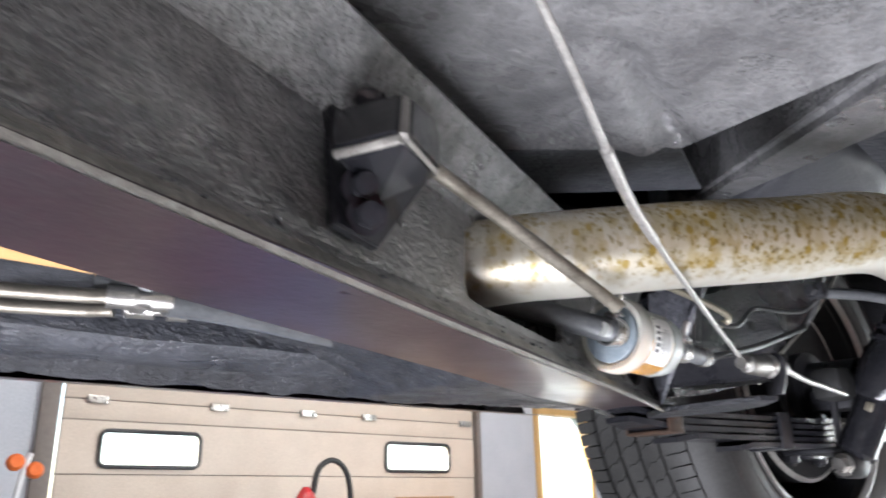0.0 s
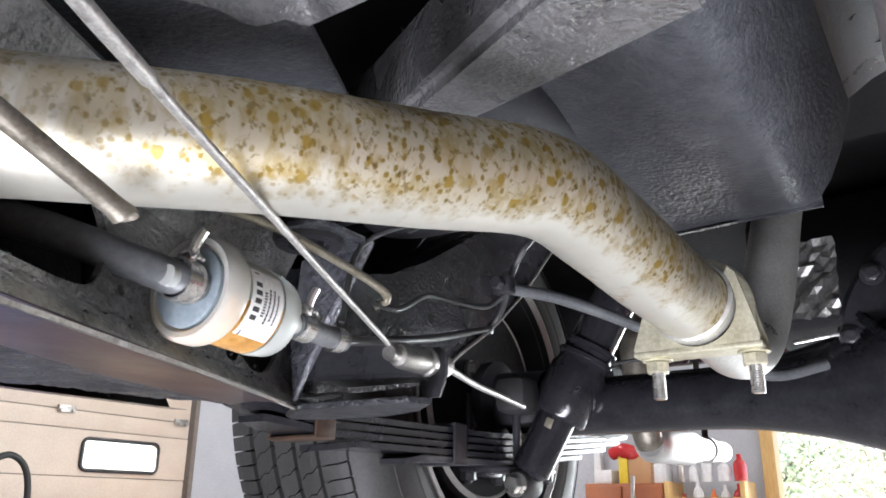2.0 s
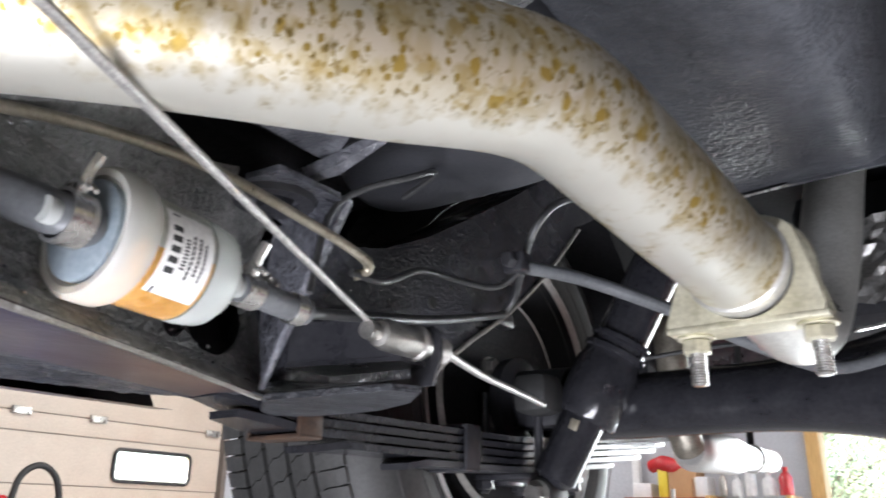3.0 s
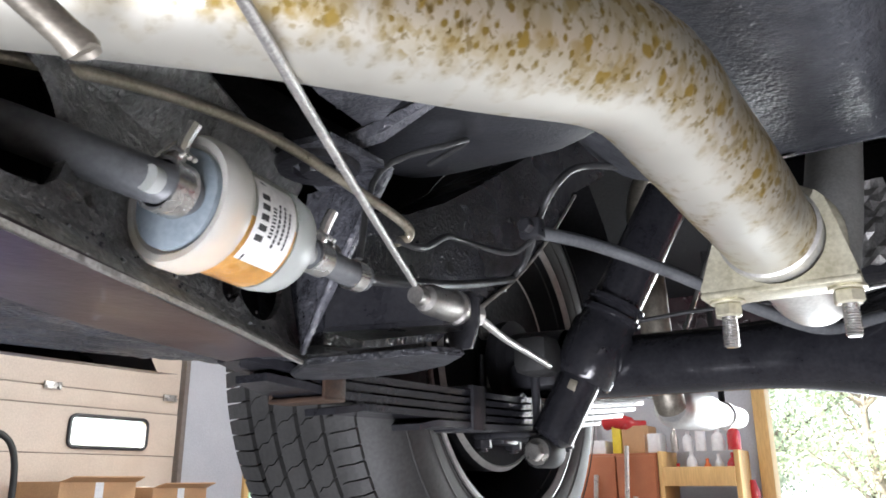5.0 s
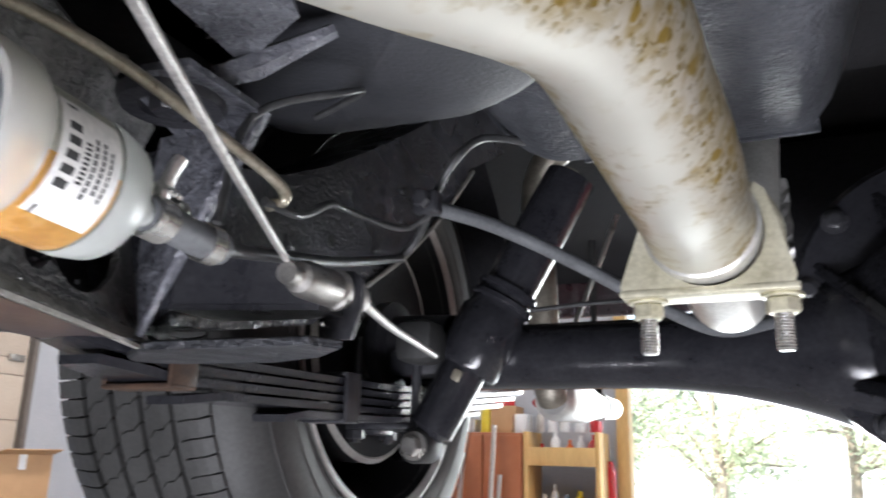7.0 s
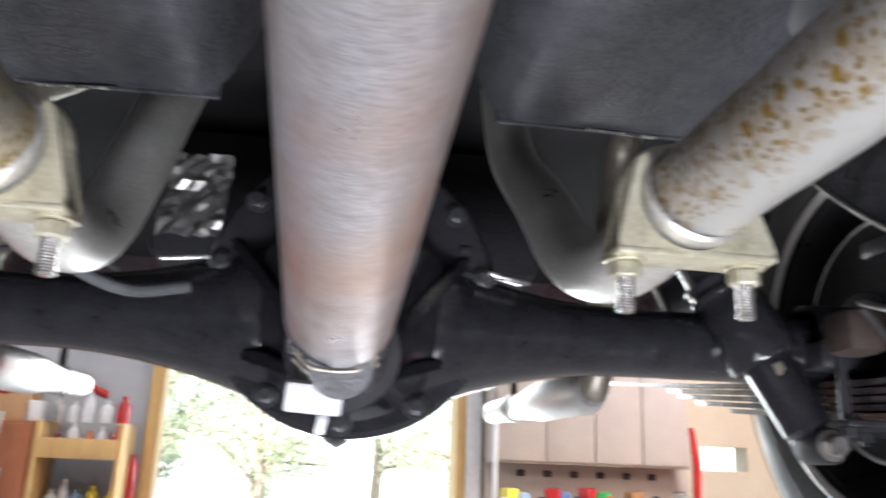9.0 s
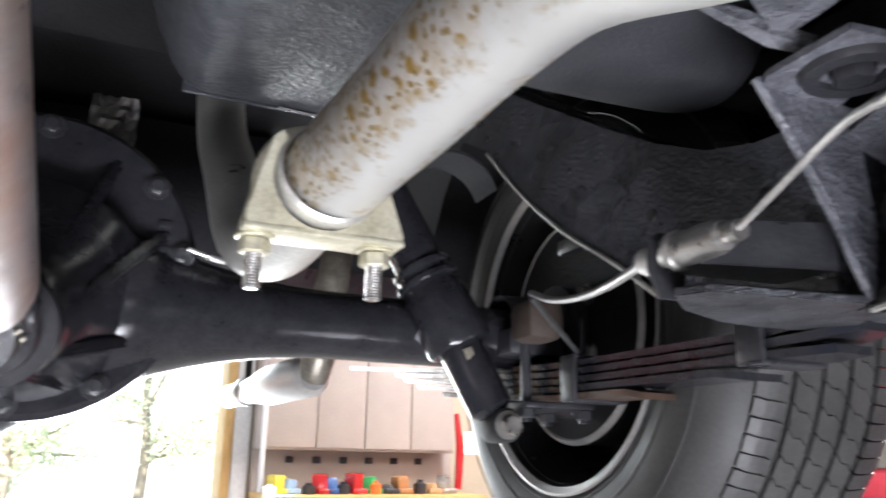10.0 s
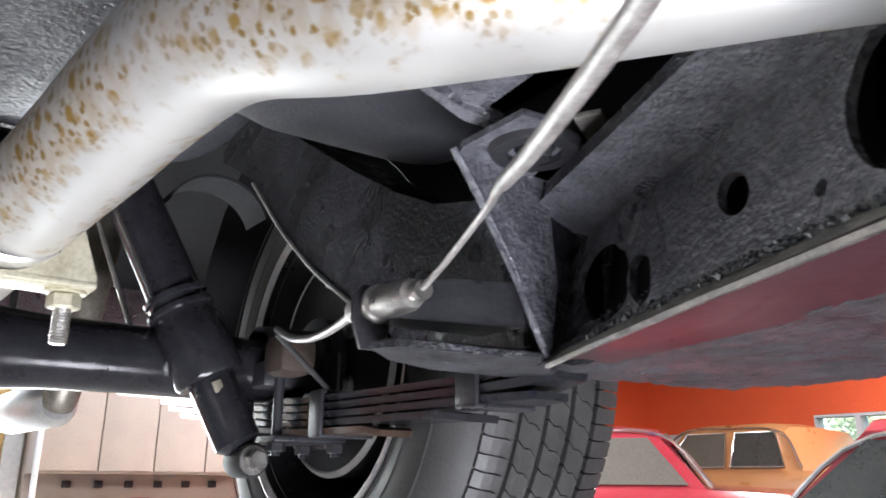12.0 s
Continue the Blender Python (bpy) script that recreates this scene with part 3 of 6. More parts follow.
    for x in (0.458, 0.535):
        rr.append([(s * x, y, z) for y, z in ring])
    v0, v1 = [[bm.verts.new(q) for q in r] for r in rr]
    n = len(ring)
    k2 = len(low)
    for k in range(n):
        j = (k + 1) % n
        bm.faces.new((v0[k], v0[j], v1[j], v1[k]))
    for vs in (v0, v1):
        for k in range(k2 - 1):
            bm.faces.new((vs[k], vs[k + 1], vs[n - 2 - k], vs[n - 1 - k]))
    bmesh.ops.bevel(bm, geom=[e for e in bm.edges if len(e.link_faces) == 2 and e.calc_face_angle(0) > 0.9], offset=0.006, segments=2, affect="EDGES")
    kick = part("rear_rail", bm, FRESH_COAT, car_body, "rear frame rail kicking up over the axle in lumpy black coating")
    # drain holes are flat black discs, the dark of each opening painted on
    for y, z, w, h in ((0.807, 1.842, 0.005, 0.008), (0.835, 1.862, 0.002, 0.006), (0.923, 1.919, 0.003, 0.003), (0.955, 1.955, 0.003, 0.003), (0.76, 1.80, 0.006, 0.007)):
        bm = B()
        lathe(bm, (s * 0.4565, y, z), (s, 0, 0), [(0, 0), (0, w), (0.002, w * 1.05), (0.002, 0)], 16)
        part("drain_hole_disc", bm, RUBBER, kick)
    bm = B()
    tube(bm, curve(mir(s, [(0.455, 0.80, 1.776), (0.4555, 0.86, 1.817), (0.4555, 0.93, 1.86), (0.4555, 1.01, 1.922), (0.4555, 1.09, 1.997)]), 4), 0.0022, 6)
    part("rail_seam", bm, LIP_METAL, kick, "pale worn seam along the rail edge")
    # outer sill
    bm = B()
    prof = [(0.63, 1.79), (0.645, 1.778), (0.70, 1.776), (0.79, 1.778), (0.825, 1.784), (0.845, 1.81), (0.85, 1.87), (0.63, 1.87)]
    ys = [-0.9 + 1.62 * k / 18 for k in range(19)] + [0.78, 0.83]
    rows = []
    for y in ys:
        lift = 0.0 if y < 0.7 else 0.9 * (y - 0.7) ** 1.3
        rows.append([bm.verts.new((s * (x + 0.002 * math.sin(17 * y + 40 * x)), y, z + lift + 0.0015 * math.sin(23 * y + 31 * x))) for x, z in prof])
    for a, b in zip(rows, rows[1:]):
        for k in range(len(prof)):
            j = (k + 1) % len(prof)
            bm.faces.new((a[k], a[j], b[j], b[k]))
    bm.faces.new(rows[0])
    bm.faces.new(rows[-1][::-1])
    sill = part("sill", bm, UNDERCOAT, car_body, "rough undercoated bottom of the body sill")
    bm = B()
    rows = [[(s * x, y, z) for x, z in ((0.80, 1.774), (0.836, 1.777), (0.853, 1.80), (0.858, 1.87), (0.86, 2.1))] for y in (-0.9, -0.3, 0.3, 0.7, 0.8)]
    sheet(bm, [[Vector(q) for q in r] for r in rows])
    part("side_panel", bm, RAIL_PAINT, sill, "maroon body side above the sill")

# floor pans --------------------------------------------------------------
bm = B()
rows = []
NX, NY = 330, 56
for j in range(NY + 1):
    v = j / NY
    row = []
    for i in range(NX + 1):
        x = -0.66 + 1.32 * i / NX
        ax = abs(x)
        edge = 0.43 if ax < 0.27 else 0.43 - 1.36 * (min(ax, 0.36) - 0.27)
        y = -0.9 + (edge + 0.9) * v
        z = 1.8905 + 0.02 * y
        if ax < 0.09:
            z += 0.16 * (1 - (ax / 0.09) ** 2) ** 0.5
        if 0.29 < y < 0.428:
            d = ax - (0.258 + 0.46 * (y - 0.40))
            z += (0.012 * math.exp(-(d / 0.008) ** 2) - 0.006 * math.exp(-((d - 0.024) / 0.010) ** 2) - 0.004 * math.exp(-((d + 0.02) / 0.009) ** 2)) * min(1, (y - 0.29) / 0.03, (0.428 - y) / 0.012)
        z += 0.004 * math.sin(5 * x + 3) * math.sin(9 * y)
        z -= 0.006 * max(0, 1 - (edge - y) / 0.012) ** 2
        row.append((x, y, z))
    rows.append(row)
sheet(bm, rows, 0.004)
pan = part("front_floor_pan", bm, FLOOR_PAINT, car_body, "grey coated floor pan with pressed ribs")
for s in (-1, 1):
    # downturned edge, crossmember and channel below the floor
    bm = B()
    pts = [(0.37, 0.297, 1.8905), (0.27, 0.431, 1.893), (0.14, 0.431, 1.893), (0.09, 0.431, 1.893)]
    for k, (a, b) in enumerate(zip(pts, pts[1:])):
        back, rise = (0.09, 0.004) if k == 0 else (0.012, 0.03)
        slab(bm, mir(s, [a, b, (b[0] + 0.5 * back * (k == 0), b[1] + back, b[2] + rise), (a[0] + 0.5 * back * (k == 0), a[1] + back, a[2] + rise)]), 0.004)
    part("pan_edge", bm, SEAT_PAINT, pan)
    bm = B()
    a, b = Vector((s * 0.47, 0.716, 1.976)), Vector((s * 0.09, 0.53, 1.896))
    up, bk = Vector((0, 0, 0.075)), Vector((s * 0.026, 0.054, 0.02))
    fa, fb = Vector((s * 0.47, 0.651, 1.926)), Vector((s * 0.09, 0.436, 1.896))
    vs = [bm.verts.new(q) for q in (fa, fb, b + bk * 0.3, a + bk * 0.3, fa + up, fb + up, b + bk * 0.5 + up, a + bk * 0.5 + up)]
    for f in ((0, 1, 2, 3), (4, 5, 6, 7), (0, 1, 5, 4), (1, 2, 6, 5), (2, 3, 7, 6), (3, 0, 4, 7)):
        bm.faces.new([vs[k] for k in f])
    bmesh.ops.bevel(bm, geom=bm.edges[:], offset=0.01, segments=3, affect="EDGES")
    part("crossmember", bm, FLOOR_PAINT, car_body, "diagonal crossmember under the floor, coated grey-black")

PRESSING_PAINT = plain("dull_dark_paint", (0.018, 0.019, 0.023), (0.040, 0.041, 0.047), 0.55, 0, 18, 300, 0.4, 0.0015)
# rear seat pan: two shallow bowls beside the tunnel, with a flange along the rear edge
for s in (-1, 1):
    bm = B()
    rows = []
    for j in range(25):
        v = j / 24
        row = []
        for i in range(25):
            x = 0.075 + 0.30 * i / 24
            y0 = 0.54 + 0.35 * (x - 0.09)
            y = y0 + (0.932 - y0) * v
            z = (1.945 + 0.23 * max(0, x - 0.14)) * (1 - v) + 1.931 * v - 0.010 * math.sin(math.pi * v)
            tun = max(0, (0.125 - x) / 0.05)
            z += 0.09 * tun ** 2
            z += 0.05 * max(0, (x - 0.30) / 0.075) ** 2
            row.append((s * x, y, z))
        rows.append(row)
    sheet(bm, rows, 0.004)
    seat = part("seat_pan", bm, SEAT_PAINT, car_body, "smooth satin dark grey rear seat pan")
    bm = B()
    slab(bm, mir(s, [(0.11, 0.930, 1.9285), (0.29, 0.932, 1.9285), (0.29, 0.936, 1.96), (0.11, 0.934, 1.96)]), 0.003)
    part("pan_flange", bm, SEAT_PAINT, seat)
    bm = B()
    slab(bm, mir(s, [(0.185, 0.925, 1.927), (0.245, 0.93, 1.927), (0.245, 0.936, 1.9295), (0.185, 0.931, 1.9295)]), 0.002)
    part("bare_edge", bm, BRIGHT_STEEL, seat, "bare bright edge of sheet metal")
    # rounded foot-well pressing with a flat bottom, over the rear rail
    bm = B()
    inner = 0.25
    ring = [(inner, 0.60), (max(inner, 0.30), 0.625), (0.41, 0.650), (0.455, 0.67), (0.500, 0.75), (0.485, 0.793), (0.41, 0.80), (inner, 0.806)]
    ring = rounded(rounded(rounded(ring)))
    cx, cy = (inner + 0.5) / 2, 0.71
    rings = []
    for f, z in ((1.05, 1.985), (1.02, 1.945), (1.0, 1.931), (0.96, 1.923), (0.88, 1.9195), (0.6, 1.918), (0.3, 1.9175), (0.02, 1.917)):
        rings.append([bm.verts.new((s * (cx + f * (x - cx)), cy + f * (y - cy), z + 0.25 * max(0, 0.345 - cx - f * (x - cx)))) for x, y in ring])
    for r0, r1 in zip(rings, rings[1:]):
        for k in range(len(ring)):
            j = (k + 1) % len(ring)
            bm.faces.new((r0[k], r0[j], r1[j], r1[k]))
    bm.faces.new(rings[-1])
    part("floor_pressing", bm, PRESSING_PAINT, car_body, "rounded smooth floor pressing")
bm = B()
rows = []
for j in range(12):
    y = 0.40 + 0.56 * j / 11
    rows.append([(0.125 * math.cos(a), y, 1.94 + 0.13 * math.sin(a)) for a in (math.pi * k / 14 for k in range(15))])
sheet(bm, rows, 0.004)
part("tunnel", bm, BLACK_SATIN, car_body, "black shaft tunnel")
# closing panels behind the axle and above everything
bm = B()
rows = [[(x, y, z) for x in (-0.85, -0.4, 0, 0.4, 0.85)] for y, z in ((0.90, 2.06), (1.1, 2.17), (1.5, 2.19), (2.4, 2.12))]
sheet(bm, [[Vector(q) for q in r] for r in rows], 0.01)
part("boot_floor", bm, VOID_BLACK, car_body, "black boot floor above the axle")
bm = B()
block(bm, (0, 0.1, 2.16), (1.7, 2.4, 0.03), 0.01)
part("cabin_floor", bm, VOID_BLACK, car_body, "black cabin floor")
bm = B()
block(bm, (0, -0.92, 2.0), (1.7, 0.04, 0.4), 0.01)
part("toe_board", bm, VOID_BLACK, car_body)
for s in (-1, 1):
    bm = B()
    block(bm, (s * 0.60, 0.0, 1.955), (0.16, 1.6, 0.02), 0.004)
    part("side_floor", bm, VOID_BLACK, car_body)
    bm = B()
    block(bm, (s * 0.845, 1.5, 2.15), (0.03, 1.9, 0.3), 0.01)
    part("rear_quarter", bm, VOID_BLACK, car_body)
bm = B()
block(bm, (0, 1.75, 2.06), (0.62, 0.42, 0.22), 0.03)
part("fuel_tank", bm, VOID_BLACK, car_body, "black fuel tank behind the axle")
for s in (-1, 1):
    bm = B()
    rows = []
    for k in range(15):
        a = math.pi * (0.02 + 0.96 * k / 14)
        rows.append([(s * x, 1.15 + 0.37 * math.cos(a), 1.83 + 0.37 * math.sin(a)) for x in (0.55, 0.62, 0.70, 0.78, 0.85)])
    sheet(bm, rows)
    part("wheel_house", bm, VOID_BLACK, car_body, "black wheel house over the tyre")

# upper body of the lifted car, and the lift that carries it
bm = B()
rows = []
for y, low, belt, top, wc in ((-2.3, 2.05, 2.30, 2.36, 0.72), (-2.1, 1.95, 2.38, 2.46, 0.76), (-1.2, 1.90, 2.44, 2.52, 0.78), (-0.65, 1.88, 2.46, 2.56, 0.76), (-0.15, 1.88, 2.46, 3.02, 0.60), (0.3, 1.88, 2.46, 3.07, 0.60), (0.75, 1.88, 2.46, 3.04, 0.60), (1.35, 2.16, 2.46, 2.60, 0.74), (2.0, 2.05, 2.44, 2.54, 0.76), (2.3, 2.05, 2.36, 2.42, 0.72)):
    half = [(0.865, low), (0.885, low + 0.14), (0.87, belt), (wc + 0.02, max(belt + 0.02, top - 0.07)), (wc - 0.08, top), (wc * 0.45, top + 0.015)]
    rows.append([(-x, y, z) for x, z in half] + [(0, y, top + 0.02)] + [(x, y, z) for x, z in half[::-1]])
sheet(bm, rows, 0.012)
part("body_shell", bm, MAROON, car_body, "maroon painted upper body")
for y0 in (-2.3, 2.3):
    bm = B()
    block(bm, (0, y0, 2.22), (1.70, 0.03, 0.36), 0.008)
    part("end_panel", bm, MAROON, car_body)
lift = thing("car_lift", (0, -1.3, 0), "steel two-post lift holding the car by its sills", "car lift")
for s in (-1, 1):
    bm = B()
    block(bm, (s * 1.45, -1.3, 1.6), (0.28, 0.36, 3.2), 0.02)
    column = part("column", bm, SEAT_PAINT, lift, "dark grey steel column")
    bm = B()
    block(bm, (s * 1.45, -1.3, 0.01), (0.5, 0.7, 0.02), 0.004)
    part("foot_plate", bm, SEAT_PAINT, column)
    bm = B()
    slab(bm, [(s * 1.32, -1.38, 1.62), (s * 1.32, -1.22, 1.62), (s * 0.70, -0.79, 1.62), (s * 0.70, -0.91, 1.62)], 0.07, 0.006)
    arm = part("arm", bm, SEAT_PAINT, lift)
    bm = B()
    lathe(bm, (s * 0.72, -0.85, 1.66), (0, 0, 1), [(0, 0), (0, 0.06), (0.11, 0.06), (0.116, 0.055), (0.116, 0)], 24)
    part("pad", bm, RUBBER, arm, "black rubber pad")

# ---------------------------------------------------------------- running gear
# drive shaft
A0, A1 = Vector((0.014, 0.02, 1.924)), Vector((-0.004, 0.905, 1.76))
ax = (A1 - A0).normalized()
shaft = thing("drive_shaft", (0, 0.5, 1.79), "silver-painted tubular drive shaft with a brown heat tint", "drive shaft")
bm = B()
L = (A1 - A0).length
lathe(bm, A0 - ax * 0.8, ax, [(0, 0), (0, 0.039)] + [(0.8 + L * k / 10, 0.039) for k in range(11)] + [(0.8 + L + 0.004, 0.0385), (0.8 + L + 0.005, 0.03), (0.8 + L + 0.005, 0)], 48)
part("shaft_tube", bm, SHAFT, shaft)
bm = B()
lathe(bm, A1 - ax * 0.004, ax, [(0, 0.0375), (0.002, 0.0385), (0.006, 0.038), (0.009, 0.036), (0.02, 0.033), (0.03, 0.025), (0.03, 0)], 40)
part("weld_ring", bm, BLACK_SATIN, shaft, "dark weld ring")
bm = B()
slab(bm, [A1 + Vector((-0.033, -0.014, -0.0255)), A1 + Vector((-0.006, -0.010, -0.0408)), A1 + Vector((-0.006, -0.004, -0.0412)), A1 + Vector((-0.034, -0.007, -0.026))], 0.003)
part("balance_weight", bm, BLACK_SATIN, shaft, "dark balance weight welded to the tube")
bm = B()
for sx in (-1, 1):
    block(bm, A1 + ax * 0.045 + Vector((sx * 0.026, 0, 0)), (0.012, 0.06, 0.03), 0.004)
block(bm, A1 + ax * 0.065 + Vector((0, 0, -0.0)), (0.05, 0.02, 0.022), 0.004)
for dx in (-1, 1):
    lathe(bm, A1 + ax * 0.055, (dx, 0, 0), [(0, 0), (0, 0.013), (0.036, 0.013), (0.038, 0.01), (0.038, 0)], 18)
lathe(bm, A1 + ax * 0.055, (0, 0.1, -1), [(0, 0), (0, 0.012), (0.03, 0.012), (0.032, 0.009), (0.032, 0)], 18)
part("universal_joint", bm, BLACK_SATIN, shaft, "greasy universal joint")
for q, w in ((0.034, 0.030), (0.050, 0.032)):
    bm = B()
    c = A1 + ax * q + Vector((0, 0, -0.030))
    tube(bm, curve([c + Vector((-w, 0, 0.012)), c + Vector((-w * 0.5, 0.001, 0.001)), c + Vector((w * 0.5, 0.001, 0.001)), c + Vector((w, 0, 0.012))], 5), 0.0022, 8)
    part("joint_strap", bm, ROD_STEEL, shaft, "worn strap of the joint")

# rear axle
axle = thing("rear_axle", (0, 1.16, 1.68), "black-painted rear axle with a bolted differential carrier", "axle")
YC, ZC = 1.165, 1.795
bm = B()
prof = []
for x in [k * 0.02 - 0.56 for k in range(57)]:
    r = 0.037 + 0.088 * max(0, 1 - abs(x) / 0.31) ** 2.2
    prof.append((x, r))
rings = []
for x, r in prof:
    ry = min(r, 0.075)
    rings.append([bm.verts.new((x, YC + ry * math.cos(a), ZC + (r if math.sin(a) < 0 else min(r, 0.12)) * math.sin(a))) for a in (2 * math.pi * k / 28 for k in range(28))])
for a, b in zip(rings, rings[1:]):
    for k in range(28):
        bm.faces.new((a[k], a[(k + 1) % 28], b[(k + 1) % 28], b[k]))
bm.faces.new(rings[0])
bm.faces.new(rings[-1])
part("axle_tube", bm, BLACK_GLOSS, axle, "", flat=60)
# carrier: flange with bolts, ribbed snout to the pinion
CY, CZ = 1.128, 1.826
bm = B()
prof = [(0.0, 0.0), (0.0, 0.10), (-0.006, 0.118), (-0.006, 0.140), (0.0, 0.146), (0.014, 0.146), (0.018, 0.14), (0.03, 0.13), (0.03, 0)]
lathe(bm, (0.006, CY, CZ), (0, 1, 0), prof, 56)
carrier = part("carrier_flange", bm, BLACK_GLOSS, axle)
bm = B()
PIN = Vector((0.0, 0.985, 1.742))
sn = (PIN - Vector((0.004, CY, 1.79))).normalized()
lathe(bm, Vector((0.004, CY + 0.005, 1.79)), sn, [(0, 0.112), (0.015, 0.105), (0.04, 0.085), (0.07, 0.064), (0.10, 0.052), (0.125, 0.048), (0.13, 0.044), (0.13, 0)], 40)
part("carrier_snout", bm, BLACK_GLOSS, axle)
for a in (-150, -115, -65, -30, 20, 160, 60, 120):
    bm = B()
    d = Vector((math.cos(radians(a)), 0, math.sin(radians(a))))
    q0, q1 = Vector((0.005, 1.03, 1.755)) + d * 0.045, Vector((0.006, CY - 0.004, CZ)) + d * 0.128
    t = Vector((-d.z, 0, d.x)) * 0.006
    slab(bm, [q0 - t, q1 - t, q1 + Vector((0, 0.02, 0)) - t, q0 + Vector((0, 0.08, 0)) - t], 0.012, 0.003)
    part("rib", bm, BLACK_GLOSS, carrier)
for a in (-92, -59, -26, 8, -125, -158, 172, 40, 140, 90):
    bm = B()
    p = Vector((0.006 + 0.131 * math.cos(radians(a)), CY - 0.006, CZ + 0.131 * math.sin(radians(a))))
    lathe(bm, p, (0, -1, 0), [(0, 0), (0, 0.0125), (0.002, 0.0125), (0.002, 0.0)], 20)
    nut(bm, p + Vector((0, -0.001, 0)), (0, -1, 0), 0.0095, 0.008)
    lathe(bm, p + Vector((0, -0.008, 0)), (0, -1, 0), [(0, 0.006), (0.003, 0.0055), (0.003, 0)], 12)
    part("carrier_bolt", bm, BLACK_SATIN, carrier)
# raised casting marks, not legible
for k in range(7):
    bm = B()
    block(bm, (0.118, CY - 0.007, CZ - 0.03 + 0.013 * k), (0.012, 0.003, 0.007), 0.001)
    part("casting_mark", bm, BLACK_GLOSS, carrier)
bm = B()
lathe(bm, PIN, sn, [(-0.012, 0), (-0.012, 0.046), (0.0, 0.046), (0.006, 0.036), (0.02, 0.033), (0.024, 0.026), (0.05, 0.024), (0.05, 0)], 36)
yoke = part("pinion_yoke", bm, BLACK_SATIN, axle)
bm = B()
block(bm, (-0.020, 0.972, 1.706), (0.044, 0.012, 0.024), 0.003, Euler((0.35, 0.05, 0.1)).to_matrix().to_4x4())
block(bm, (-0.014, 1.03, 1.688), (0.009, 0.075, 0.004), 0.001, Euler((-0.12, 0, 0.05)).to_matrix().to_4x4())
part("white_mark", bm, WHITE_PAINT, yoke, "white flat on the yoke")
for s in (-1, 1):
    bm = B()
    block(bm, (s * 0.525, YC, 1.785), (0.07, 0.13, 0.03), 0.006)
    part("spring_seat", bm, BLACK_SATIN, axle)

# leaf springs -------------------------------------------------------------


def leaf_line(y):
    return 1.730 + 0.014 * (y - 0.78) + 0.085 * max(0, y - 1.06) ** 1.2 + 0.5 * max(0, 0.74 - y) ** 1.3


for s in (-1, 1):
    SX = s * (0.545 if s > 0 else 0.560)
    SHIFT = -0.008 if s > 0 else -0.040
    spring = thing("leaf_spring", (SX, 1.16, 1.70), "black leaf spring of stacked steel leaves with rusty lower leaves", "leaf spring", "rear leaf springs")
    for k, (y0, y1) in enumerate(((0.56, 1.85), (0.70, 1.58), (0.72, 1.54), (0.80, 1.48), (0.925, 1.38))):
        bm = B()
        n = 24
        th, w = 0.006, 0.0275
        rows = []
        for i in range(n + 1):
            y = y0 + SHIFT + (y1 - y0) * i / n
            z = leaf_line(y) + 0.022 - k * 0.0083 - 0.004 * (i == 0) * (k > 0)
            taper = 1 - 0.35 * (i in (0, n))
            rows.append([bm.verts.new((SX + dx * taper, y, z + dz)) for dx, dz in ((-w, 0), (-w + 0.002, -th), (w - 0.002, -th), (w, 0))])
        for a, b in zip(rows, rows[1:]):
            for q in range(4):
                bm.faces.new((a[q], a[(q + 1) % 4], b[(q + 1) % 4], b[q]))
        bm.faces.new(rows[0])
        bm.faces.new(rows[-1])
        part("leaf", bm, (BLACK_GLOSS, BLACK_GLOSS, BLACK_GLOSS, BLACK_GLOSS, RUST if s > 0 else BLACK_SATIN)[k], spring, "rusty lowest leaf" if k == 4 and s > 0 else "", flat=25)
    for y, nm in ((0.783 + SHIFT, "spring_clip"), (1.034 + 1.5 * SHIFT, "spring_clip")):
        bm = B()
        z = leaf_line(y)
        lowest = -0.002 if y < 0.9 else -0.018
        hgt = 0.027 - lowest
        for c, sz in (((SX, y, z + 0.0255), (0.064, 0.026, 0.004)), ((SX, y, z + lowest), (0.064, 0.026, 0.004)), ((SX - 0.030, y, z + lowest + hgt / 2), (0.004, 0.026, hgt)), ((SX + 0.030, y, z + lowest + hgt / 2), (0.004, 0.026, hgt))):
            block(bm, c, sz, 0.0015)
        part(nm, bm, RUST if s < 0 and y < 0.9 else BLACK_SATIN, spring, "folded steel clip round the leaves")
    bm = B()
    z = leaf_line(1.16)
    block(bm, (SX, 1.14, z - 0.026), (0.088, 0.11, 0.007), 0.002)
    plate = part("spring_plate", bm, BLACK_SATIN, spring)
    for dx in (-0.037, 0.037):
        for dy in (-0.042, 0.036):
            bm = B()
            tube(bm, [(SX + dx, 1.14 + dy, z - 0.044), (SX + dx, 1.14 + dy, ZC + 0.02)], 0.0055, 10)
            nut(bm, (SX + dx, 1.14 + dy, z - 0.040), (0, 0, 1), 0.011, 0.011)
            part("u_bolt", bm, BLACK_SATIN, plate)
    bm = B()
    lathe(bm, (SX - s * 0.036, 0.56, leaf_line(0.56) + 0.026), (s, 0, 0), [(0, 0.008), (0, 0.024), (0.072, 0.024), (0.072, 0.008)], 24)
    part("spring_eye", bm, BLACK_SATIN, spring)

